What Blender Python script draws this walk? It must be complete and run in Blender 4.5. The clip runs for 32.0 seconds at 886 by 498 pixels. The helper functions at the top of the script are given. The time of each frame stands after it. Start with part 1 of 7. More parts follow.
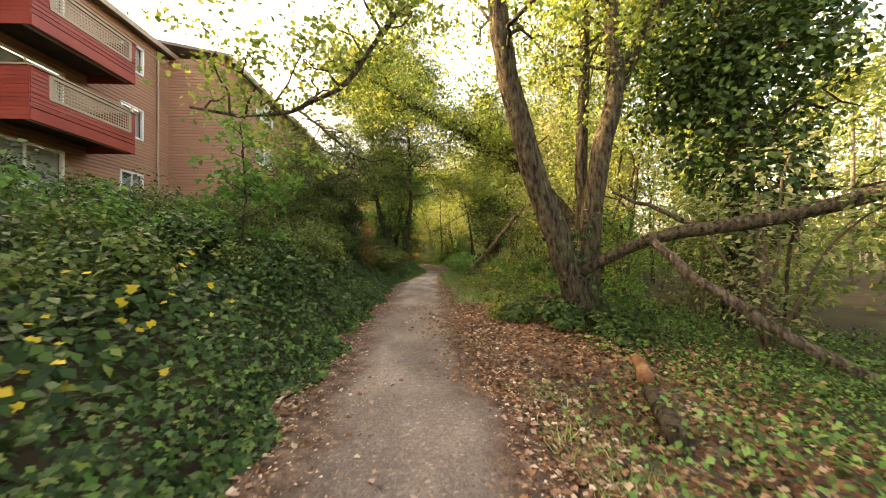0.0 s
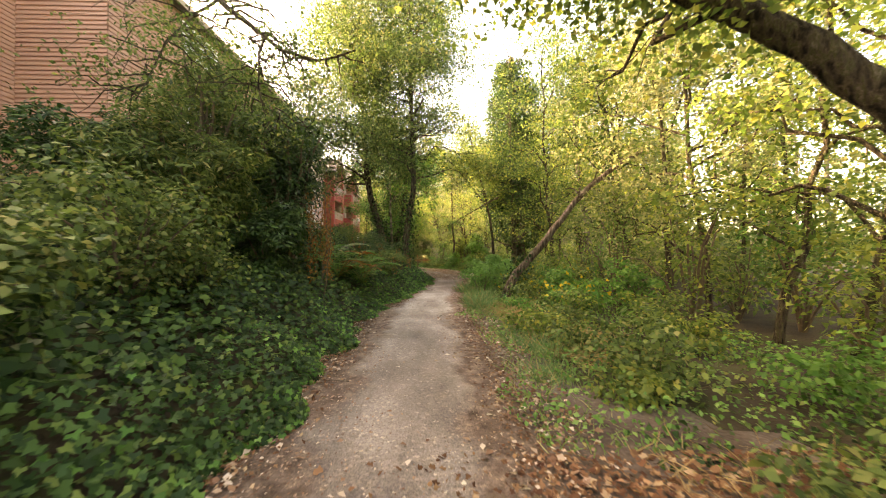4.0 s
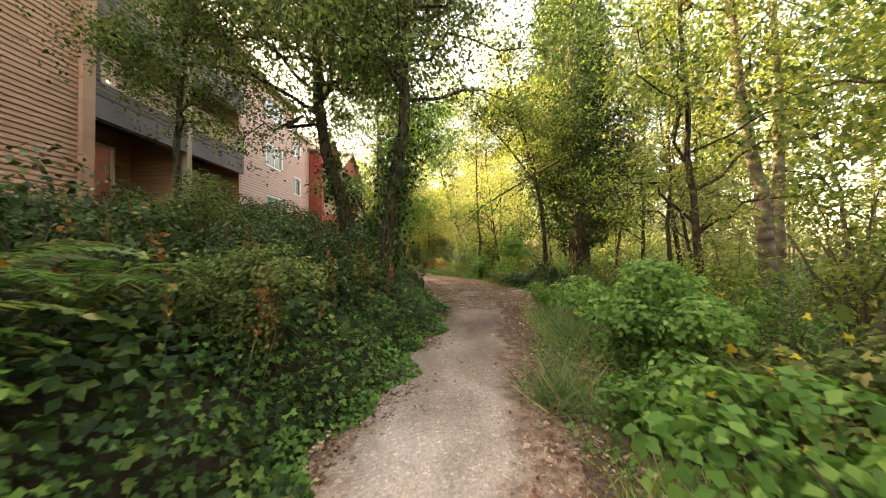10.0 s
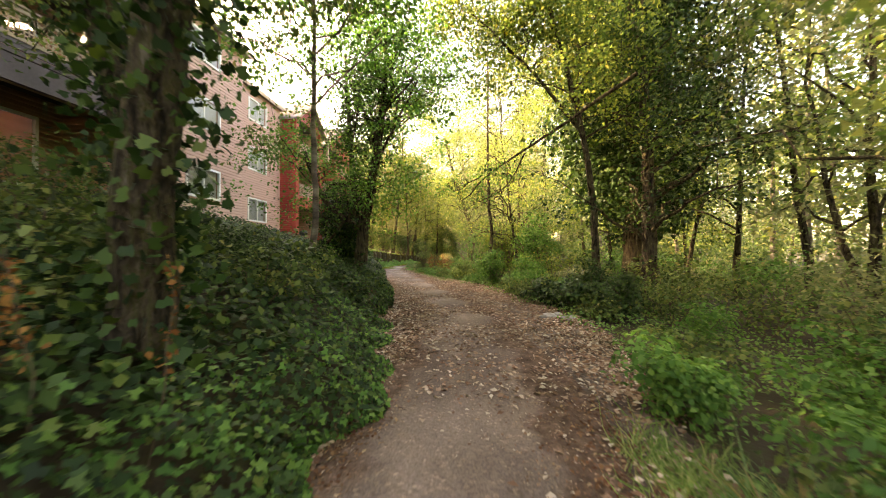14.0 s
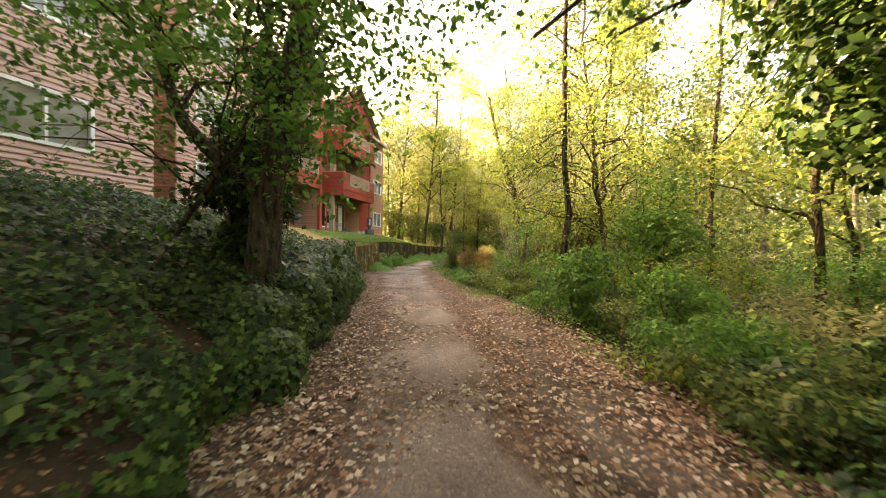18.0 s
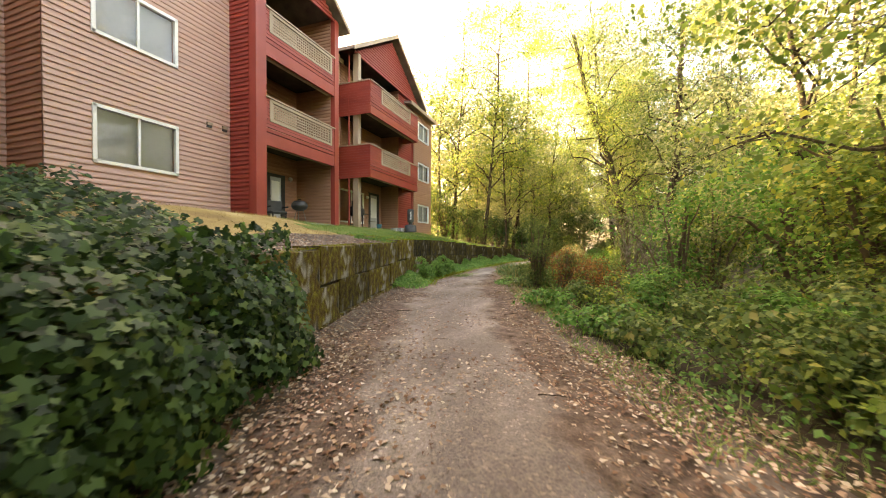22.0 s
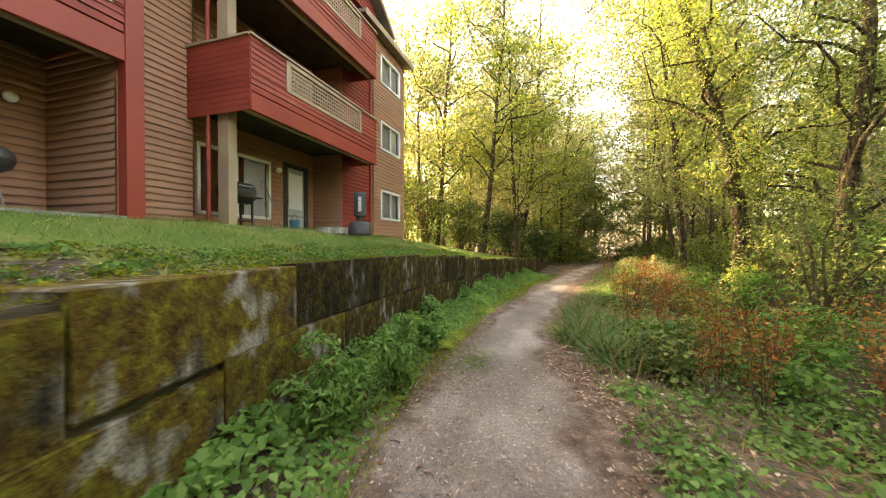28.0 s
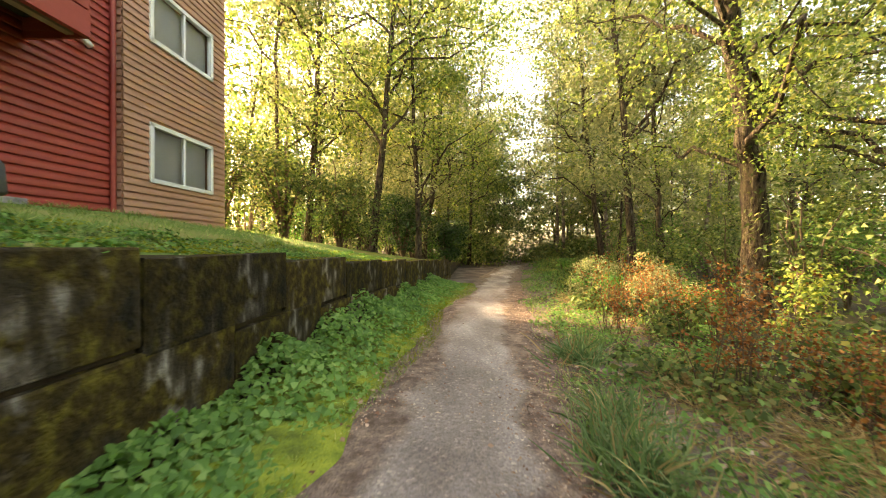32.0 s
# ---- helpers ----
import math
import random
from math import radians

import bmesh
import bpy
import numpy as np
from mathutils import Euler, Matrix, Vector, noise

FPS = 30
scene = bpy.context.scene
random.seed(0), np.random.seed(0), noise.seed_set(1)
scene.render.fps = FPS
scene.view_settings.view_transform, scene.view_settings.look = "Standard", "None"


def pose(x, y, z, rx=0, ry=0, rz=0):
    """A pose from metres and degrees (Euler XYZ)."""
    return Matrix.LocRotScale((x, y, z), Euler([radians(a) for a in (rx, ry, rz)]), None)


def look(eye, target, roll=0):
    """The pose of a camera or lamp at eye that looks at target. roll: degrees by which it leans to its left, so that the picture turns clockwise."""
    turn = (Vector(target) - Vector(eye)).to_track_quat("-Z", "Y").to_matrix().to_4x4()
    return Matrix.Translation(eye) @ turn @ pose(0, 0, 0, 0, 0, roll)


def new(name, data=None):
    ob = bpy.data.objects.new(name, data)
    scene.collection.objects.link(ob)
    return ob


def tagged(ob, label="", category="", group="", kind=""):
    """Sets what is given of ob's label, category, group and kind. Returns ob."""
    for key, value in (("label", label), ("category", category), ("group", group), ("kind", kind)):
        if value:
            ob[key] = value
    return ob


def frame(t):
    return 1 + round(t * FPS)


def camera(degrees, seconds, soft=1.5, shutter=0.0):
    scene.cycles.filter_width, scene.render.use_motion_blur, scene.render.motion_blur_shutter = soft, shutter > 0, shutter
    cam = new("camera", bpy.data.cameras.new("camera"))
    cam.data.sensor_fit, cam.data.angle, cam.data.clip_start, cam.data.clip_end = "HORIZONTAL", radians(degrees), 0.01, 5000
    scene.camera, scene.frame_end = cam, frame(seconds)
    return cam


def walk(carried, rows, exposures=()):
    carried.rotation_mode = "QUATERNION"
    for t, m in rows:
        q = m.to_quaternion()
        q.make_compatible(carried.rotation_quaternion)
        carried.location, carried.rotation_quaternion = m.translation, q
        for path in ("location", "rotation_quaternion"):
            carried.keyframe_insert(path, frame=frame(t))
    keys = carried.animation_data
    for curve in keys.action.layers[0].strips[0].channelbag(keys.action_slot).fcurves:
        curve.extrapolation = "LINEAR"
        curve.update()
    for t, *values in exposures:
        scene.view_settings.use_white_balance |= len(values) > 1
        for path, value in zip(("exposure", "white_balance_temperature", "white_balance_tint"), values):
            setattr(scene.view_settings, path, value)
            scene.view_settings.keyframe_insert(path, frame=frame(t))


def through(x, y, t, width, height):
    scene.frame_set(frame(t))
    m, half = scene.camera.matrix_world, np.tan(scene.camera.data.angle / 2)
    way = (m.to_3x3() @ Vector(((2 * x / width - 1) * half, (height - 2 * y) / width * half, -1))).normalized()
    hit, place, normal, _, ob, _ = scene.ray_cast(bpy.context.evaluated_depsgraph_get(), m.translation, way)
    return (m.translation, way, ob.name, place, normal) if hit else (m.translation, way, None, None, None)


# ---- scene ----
# The walk: seconds, eye x, y, z, then degrees of turn to the left from +y, tilt up and lean.
PATH = [
    (0, 1.686, -39.657, 1.446, -3.21, 0.45, -0.09),
    (0.5, 1.743, -38.875, 1.478, -3.02, 0.40, -0.13),
    (1, 1.691, -38.042, 1.490, -2.94, 0.33, -0.01),
    (1.5, 1.738, -37.185, 1.527, -2.84, 0.29, -0.17),
    (2, 1.732, -36.260, 1.519, -2.36, 0.14, -0.11),
    (2.5, 1.759, -35.340, 1.537, -2.13, 0.21, -0.18),
    (3, 1.762, -34.418, 1.515, -1.82, 0.09, 0.04),
    (3.5, 1.819, -33.465, 1.488, -1.77, 0.42, -0.00),
    (5.5, 1.626, -30.171, 1.443, -1.47, 0.85, -0.30),
    (6, 1.627, -29.427, 1.432, 0.65, 0.73, -0.16),
    (6.5, 1.680, -28.611, 1.461, 0.84, 0.61, -0.27),
    (7, 1.712, -27.806, 1.470, 1.10, 0.69, -0.18),
    (7.5, 1.720, -26.976, 1.460, 1.11, 0.80, -0.16),
    (8, 1.771, -26.160, 1.479, 1.16, 0.85, -0.10),
    (8.5, 1.799, -25.282, 1.503, 1.18, 0.75, -0.25),
    (9, 1.824, -24.456, 1.536, 1.17, 0.87, -0.17),
    (9.5, 1.893, -23.625, 1.470, 1.26, 0.88, -0.22),
    (10, 1.983, -22.817, 1.483, 1.42, 1.06, -0.27),
    (10.5, 2.048, -22.038, 1.510, 1.56, 0.79, -0.18),
    (11, 2.153, -21.221, 1.524, 1.55, 0.85, 0.38),
    (11.5, 2.292, -20.505, 1.566, 2.05, 0.39, -0.39),
    (12, 2.466, -19.723, 1.534, 2.39, 0.69, -0.06),
    (12.5, 2.580, -18.974, 1.514, 2.79, 0.55, -0.08),
    (13, 2.656, -18.251, 1.500, 3.12, 0.49, -0.13),
    (13.5, 2.683, -17.575, 1.455, 3.50, 0.52, 0.03),
    (15.5, 2.493, -12.639, 1.579, 5.10, -1.03, 0.41),
    (16, 2.477, -11.774, 1.572, 5.99, -0.99, 0.49),
    (16.5, 2.501, -10.993, 1.578, 7.24, -1.19, 0.69),
    (17, 2.455, -10.208, 1.568, 8.87, -1.17, 0.60),
    (17.5, 2.441, -9.556, 1.601, 10.06, -1.28, 0.89),
    (18, 2.379, -8.771, 1.609, 10.64, -1.46, 1.21),
    (18.5, 2.233, -7.438, 1.528, 12.80, -1.16, 0.76),
    (19, 2.126, -6.785, 1.574, 13.35, -1.56, 0.44),
    (19.5, 1.880, -5.838, 1.538, 15.99, -1.22, 0.47),
    (20, 1.611, -4.893, 1.447, 17.88, -1.17, 0.37),
    (20.5, 1.401, -4.091, 1.465, 18.89, -1.31, 0.34),
    (21, 1.118, -3.242, 1.405, 19.29, -1.28, 0.45),
    (21.5, 0.857, -2.380, 1.393, 19.60, -1.16, 0.25),
    (22, 0.560, -1.561, 1.344, 20.06, -1.10, 0.30),
    (22.5, 0.306, -0.769, 1.353, 20.17, -0.85, -0.04),
    (23, -0.000, -0.000, 1.365, 20.30, -0.79, 0.16),
    (23.5, -0.336, 0.851, 1.435, 20.10, -0.71, 0.05),
    (24, -0.642, 1.593, 1.458, 19.81, -0.40, 0.13),
    (24.5, -0.948, 2.308, 1.439, 19.50, -0.42, 0.06),
    (25, -1.213, 3.016, 1.412, 19.45, -0.36, 0.12),
    (25.5, -1.457, 3.800, 1.417, 19.55, -0.23, -0.03),
    (27.5, -2.352, 6.500, 1.607, 17.90, -0.79, -0.01),
    (28, -2.451, 7.253, 1.599, 17.60, -0.63, 0.02),
    (28.5, -2.640, 8.008, 1.572, 17.46, -0.72, 0.15),
    (29, -2.771, 8.800, 1.592, 17.21, -0.50, 0.06),
    (29.5, -2.890, 9.550, 1.545, 16.56, -0.63, 0.01),
    (30, -2.964, 10.372, 1.500, 14.07, -0.52, -0.01),
    (30.5, -3.072, 11.103, 1.451, 9.57, -0.56, 0.51),
    (31, -3.153, 11.880, 1.481, 7.08, -0.58, 0.19),
    (31.5, -3.144, 12.584, 1.411, 3.66, -0.55, 0.37),
    (32, -3.091, 13.431, 1.370, 2.28, -0.37, 0.20),
]

def aim(x, y, z, yaw, pitch, roll):
    a, b = radians(yaw), radians(pitch)
    way = Vector((-math.sin(a) * math.cos(b), math.cos(a) * math.cos(b), math.sin(b)))
    eye = Vector((x, y, z))
    return look(eye, eye + way, roll)


cam = camera(102.0, 32.0, soft=1.0, shutter=0.3)
walk(cam, [(r[0], aim(*r[1:])) for r in PATH], exposures=[(0.0, 3.2, 11900, 18), (3.0, 3.6, 11900, 19), (6.5, 3.85, 11700, 19), (13.0, 3.9, 11500, 18), (17.0, 3.85, 12200, 20), (20.0, 3.95, 11900, 18), (25.0, 3.9, 11700, 18), (32.0, 3.85, 11300, 16)])

# ---- world and sun ----
SUN_ELEV, SUN_FROM = 24.5, (-0.94, 0.34)
world = bpy.data.worlds.new("world")
scene.world = world
world.use_nodes = True
wn = world.node_tree.nodes
sky = wn.new("ShaderNodeTexSky")
sky.sky_type, sky.sun_disc = "NISHITA", False
sky.sun_elevation = radians(SUN_ELEV)
sky.sun_rotation = math.atan2(SUN_FROM[0], SUN_FROM[1]) % (2 * math.pi)
sky.air_density, sky.dust_density, sky.ozone_density = 1.0, 4.0, 1.0
world.node_tree.links.new(sky.outputs[0], wn["Background"].inputs[0])
wn["Background"].inputs[1].default_value = 0.15
sun = new("sun", bpy.data.lights.new("sun", "SUN"))
sun.data.energy, sun.data.angle, sun.data.color = 2.1, radians(0.6), (1.0, 0.9, 0.74)
_h = math.tan(radians(SUN_ELEV))
sun.matrix_world = look((SUN_FROM[0] * 100, SUN_FROM[1] * 100, 100 * _h), (0, 0, 0))

# ---- materials ----
def material(name, rough=0.8, metal=0.0):
    m = bpy.data.materials.new(name)
    m.use_nodes = True
    b = m.node_tree.nodes["Principled BSDF"]
    b.inputs["Roughness"].default_value = rough
    b.inputs["Metallic"].default_value = metal
    b.inputs["Specular IOR Level"].default_value = 0.5 if rough < 0.7 else 0.2
    return m, m.node_tree.nodes, m.node_tree.links, b


def ramp(nodes, stops):
    r = nodes.new("ShaderNodeValToRGB")
    while len(r.color_ramp.elements) < len(stops):
        r.color_ramp.elements.new(0.5)
    for e, (p, c) in zip(r.color_ramp.elements, stops):
        e.position, e.color = p, (*c, 1)
    return r


def noise_tex(nodes, links, scale, detail=4.0, coord="Object", stretch=(1, 1, 1)):
    tc = nodes.new("ShaderNodeTexCoord")
    mp = nodes.new("ShaderNodeMapping")
    mp.inputs["Scale"].default_value = stretch
    n = nodes.new("ShaderNodeTexNoise")
    n.inputs["Scale"].default_value, n.inputs["Detail"].default_value = scale, detail
    links.new(tc.outputs[coord], mp.inputs[0])
    links.new(mp.outputs[0], n.inputs["Vector"])
    return n


def mixed(nodes, links, fac, a, b, mode="MIX"):
    m = nodes.new("ShaderNodeMix")
    m.data_type, m.blend_type = "RGBA", mode
    for sock, v in ((m.inputs[0], fac), (m.inputs[6], a), (m.inputs[7], b)):
        if isinstance(v, bpy.types.NodeSocket):
            links.new(v, sock)
        elif isinstance(v, (int, float)):
            sock.default_value = v
        else:
            sock.default_value = (*v, 1)
    return m.outputs[2]


def bump(nodes, links, b, height, strength=0.4, dist=0.02):
    n = nodes.new("ShaderNodeBump")
    n.inputs["Strength"].default_value, n.inputs["Distance"].default_value = strength, dist
    links.new(height, n.inputs["Height"])
    links.new(n.outputs[0], b.inputs["Normal"])


def surface(name, stops, scale=3.0, fine=40.0, rough=0.85, relief=0.4, dist=0.02, stretch=(1, 1, 1), vary=0.0, metal=0.0):
    """Two scales of noise, a colour ramp, a fine relief; vary: light and dark from piece to piece."""
    m, nodes, links, b = material(name, rough, metal)
    big = noise_tex(nodes, links, scale, 5.0, stretch=stretch)
    small = noise_tex(nodes, links, fine, 3.0, stretch=stretch)
    r = ramp(nodes, stops)
    add = nodes.new("ShaderNodeMath")
    add.operation = "MULTIPLY_ADD"
    links.new(small.outputs[0], add.inputs[0])
    add.inputs[1].default_value = 0.35
    links.new(big.outputs[0], add.inputs[2])
    sub = nodes.new("ShaderNodeMath")
    sub.operation = "SUBTRACT"
    links.new(add.outputs[0], sub.inputs[0])
    sub.inputs[1].default_value = 0.17
    links.new(sub.outputs[0], r.inputs[0])
    col = r.outputs[0]
    if vary:
        oi = nodes.new("ShaderNodeObjectInfo")
        rr = ramp(nodes, [(0.0, (1 - vary,) * 3), (1.0, (1 + vary,) * 3)])
        links.new(oi.outputs["Random"], rr.inputs[0])
        col = mixed(nodes, links, 1.0, col, rr.outputs[0], "MULTIPLY")
    links.new(col, b.inputs["Base Color"])
    if relief:
        bump(nodes, links, b, add.outputs[0], relief, dist)
    return m


def foliage(name, stops, through=0.45, rough=0.45, yellow=None):
    """Leaves: colour from leaf to leaf, light passing through the blade."""
    m, nodes, links, b = material(name, rough)
    geo = nodes.new("ShaderNodeNewGeometry")
    r = ramp(nodes, stops)
    links.new(geo.outputs["Random Per Island"], r.inputs[0])
    big = noise_tex(nodes, links, 0.7, 2.0)
    rr = ramp(nodes, [(0.3, (0.72, 0.78, 0.7)), (0.7, (1.2, 1.15, 1.1))])
    links.new(big.outputs[0], rr.inputs[0])
    col = mixed(nodes, links, 1.0, r.outputs[0], rr.outputs[0], "MULTIPLY")
    links.new(col, b.inputs["Base Color"])
    tr = nodes.new("ShaderNodeBsdfTranslucent")
    b.inputs["Specular IOR Level"].default_value = 0.14
    warm = mixed(nodes, links, 1.0, col, yellow or (1.25, 1.38, 1.05), "MULTIPLY")
    links.new(warm, tr.inputs["Color"])
    mx = nodes.new("ShaderNodeMixShader")
    mx.inputs[0].default_value = through
    links.new(b.outputs[0], mx.inputs[1])
    links.new(tr.outputs[0], mx.inputs[2])
    links.new(mx.outputs[0], nodes["Material Output"].inputs[0])
    return m


IVY = foliage("ivy_leaf", [(0.0, (0.011, 0.028, 0.010)), (0.5, (0.026, 0.062, 0.018)), (0.85, (0.058, 0.112, 0.03)), (1.0, (0.12, 0.16, 0.042))], 0.14, 0.45)
SHRUB = foliage("shrub_leaf", [(0.0, (0.040, 0.070, 0.024)), (0.5, (0.100, 0.148, 0.048)), (0.85, (0.180, 0.225, 0.075)), (1.0, (0.300, 0.260, 0.110))], 0.38, 0.5)
BRIGHT = foliage("bright_leaf", [(0.0, (0.046, 0.125, 0.032)), (0.6, (0.092, 0.22, 0.056)), (1.0, (0.18, 0.31, 0.085))], 0.42)
# BRIGHT's greens lightened, standing in for light that the herbs lack
HERB = foliage("lightened_herb_leaf", [(0.0, (0.075, 0.175, 0.05)), (0.6, (0.14, 0.29, 0.08)), (1.0, (0.24, 0.38, 0.13))], 0.42)
MAPLE = foliage("maple_leaf", [(0.0, (0.061, 0.104, 0.030)), (0.5, (0.134, 0.183, 0.055)), (0.85, (0.232, 0.256, 0.073)), (1.0, (0.366, 0.317, 0.098))], 0.52, 0.45, (1.65, 1.75, 1.35))
GOLD = foliage("golden_leaf", [(0.0, (0.09, 0.12, 0.055)), (0.5, (0.19, 0.205, 0.105)), (1.0, (0.33, 0.31, 0.165))], 0.52, 0.5, (1.6, 1.62, 1.5))
DARKLEAF = foliage("evergreen_leaf", [(0.0, (0.018, 0.042, 0.016)), (0.6, (0.042, 0.086, 0.028)), (1.0, (0.09, 0.15, 0.045))], 0.22, 0.35)
RUST = foliage("dry_leaf", [(0.0, (0.14, 0.06, 0.025)), (0.5, (0.25, 0.11, 0.04)), (1.0, (0.36, 0.2, 0.07))], 0.3, 0.7, (1.4, 1.0, 0.6))
LITTER = foliage("fallen_leaf", [(0.0, (0.12, 0.06, 0.042)), (0.4, (0.25, 0.14, 0.095)), (0.75, (0.4, 0.28, 0.215)), (1.0, (0.6, 0.5, 0.43))], 0.1, 0.8, (1.1, 1.0, 0.85))
MOULD = foliage("brown_leaf", [(0.0, (0.075, 0.03, 0.018)), (0.5, (0.16, 0.075, 0.042)), (0.85, (0.27, 0.15, 0.085)), (1.0, (0.42, 0.3, 0.2))], 0.1, 0.8, (1.1, 1.0, 0.8))
YELLOW = foliage("yellow_leaf", [(0.0, (0.34, 0.24, 0.02)), (1.0, (0.58, 0.42, 0.05))], 0.3, 0.5, (1.2, 1.1, 0.6))
GRASS = foliage("grass_blade", [(0.0, (0.11, 0.19, 0.055)), (0.6, (0.2, 0.31, 0.1)), (0.85, (0.33, 0.37, 0.16)), (1.0, (0.52, 0.44, 0.24))], 0.4, 0.5)
TUSSOCK = foliage("tussock_blade", [(0.0, (0.07, 0.14, 0.06)), (0.6, (0.15, 0.25, 0.11)), (1.0, (0.27, 0.34, 0.18))], 0.4, 0.5)
STRAW = foliage("dry_grass", [(0.0, (0.3, 0.2, 0.1)), (1.0, (0.5, 0.38, 0.2))], 0.2, 0.7, (1.2, 1.0, 0.7))
BARK = surface("bark", [(0.34, (0.014, 0.01, 0.007)), (0.46, (0.05, 0.037, 0.025)), (0.54, (0.095, 0.072, 0.05)), (0.6, (0.06, 0.058, 0.02)), (0.7, (0.15, 0.125, 0.095))], 9.0, 46.0, 0.95, 1.0, 0.09, (1.9, 1.9, 0.5))
PALEBARK = surface("pale_bark", [(0.3, (0.05, 0.04, 0.03)), (0.5, (0.14, 0.115, 0.09)), (0.7, (0.26, 0.23, 0.185))], 2.0, 25.0, 0.9, 0.6, 0.03, (1, 1, 2.5))
DEADWOOD = surface("dead_wood", [(0.36, (0.045, 0.032, 0.022)), (0.5, (0.1, 0.074, 0.051)), (0.66, (0.19, 0.15, 0.115))], 5.0, 36.0, 0.95, 1.0, 0.07, (4, 4, 0.6))
TWIG = surface("twig", [(0.3, (0.07, 0.05, 0.035)), (0.7, (0.16, 0.12, 0.08))], 5.0, 30.0, 0.95, 0.0)
SOIL = surface("soil", [(0.3, (0.022, 0.016, 0.01)), (0.5, (0.05, 0.036, 0.022)), (0.65, (0.045, 0.048, 0.018)), (0.8, (0.1, 0.065, 0.035))], 1.2, 18.0, 0.95, 0.8, 0.05)
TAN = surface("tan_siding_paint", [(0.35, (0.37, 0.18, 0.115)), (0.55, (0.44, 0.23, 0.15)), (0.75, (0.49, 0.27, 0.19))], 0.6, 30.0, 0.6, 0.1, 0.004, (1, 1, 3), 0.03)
PINKTAN = surface("pink_siding_paint", [(0.35, (0.47, 0.27, 0.215)), (0.55, (0.54, 0.33, 0.265)), (0.75, (0.6, 0.39, 0.32))], 0.6, 30.0, 0.6, 0.1, 0.004, (1, 1, 3), 0.03)
RED = surface("red_siding_paint", [(0.35, (0.26, 0.03, 0.022)), (0.55, (0.33, 0.044, 0.029)), (0.75, (0.37, 0.066, 0.045))], 0.7, 30.0, 0.55, 0.12, 0.004, (1, 1, 3), 0.04)
REDTRIM = surface("red_trim_paint", [(0.35, (0.29, 0.036, 0.025)), (0.75, (0.38, 0.055, 0.038))], 0.7, 20.0, 0.5, 0.1, 0.003)
PLUM = surface("faded_plum_paint", [(0.35, (0.07, 0.048, 0.052)), (0.75, (0.125, 0.09, 0.097))], 0.7, 20.0, 0.6, 0.1, 0.004)
BEIGE = surface("beige_trim_paint", [(0.35, (0.34, 0.245, 0.17)), (0.75, (0.44, 0.33, 0.24))], 1.0, 30.0, 0.6, 0.1, 0.003)
WHITE = surface("white_vinyl", [(0.3, (0.72, 0.72, 0.7)), (0.7, (0.84, 0.84, 0.82))], 2.0, 30.0, 0.4, 0.0)
INSIDE = surface("interior_paint", [(0.3, (0.3, 0.27, 0.22)), (0.7, (0.4, 0.36, 0.3))], 1.0, 10.0, 0.9, 0.0)
BLIND = surface("window_blind", [(0.3, (0.38, 0.4, 0.42)), (0.7, (0.5, 0.52, 0.54))], 1.0, 10.0, 0.7, 0.0)
ROOF = surface("roof_shingle", [(0.3, (0.12, 0.1, 0.09)), (0.7, (0.24, 0.2, 0.18))], 2.0, 30.0, 0.95, 0.6, 0.02)
DARK = surface("dark_metal", [(0.3, (0.02, 0.02, 0.022)), (0.7, (0.05, 0.05, 0.05))], 3.0, 30.0, 0.45, 0.1, 0.004)


def glass():
    m, nodes, links, b = material("window_glass", 0.03)
    tr = nodes.new("ShaderNodeBsdfTransparent")
    gl = nodes.new("ShaderNodeBsdfGlossy")
    gl.inputs["Roughness"].default_value = 0.02
    fr = nodes.new("ShaderNodeFresnel")
    fr.inputs[0].default_value = 1.6
    mx = nodes.new("ShaderNodeMixShader")
    links.new(fr.outputs[0], mx.inputs[0])
    links.new(tr.outputs[0], mx.inputs[1])
    links.new(gl.outputs[0], mx.inputs[2])
    links.new(mx.outputs[0], nodes["Material Output"].inputs[0])
    return m


GLASS = glass()


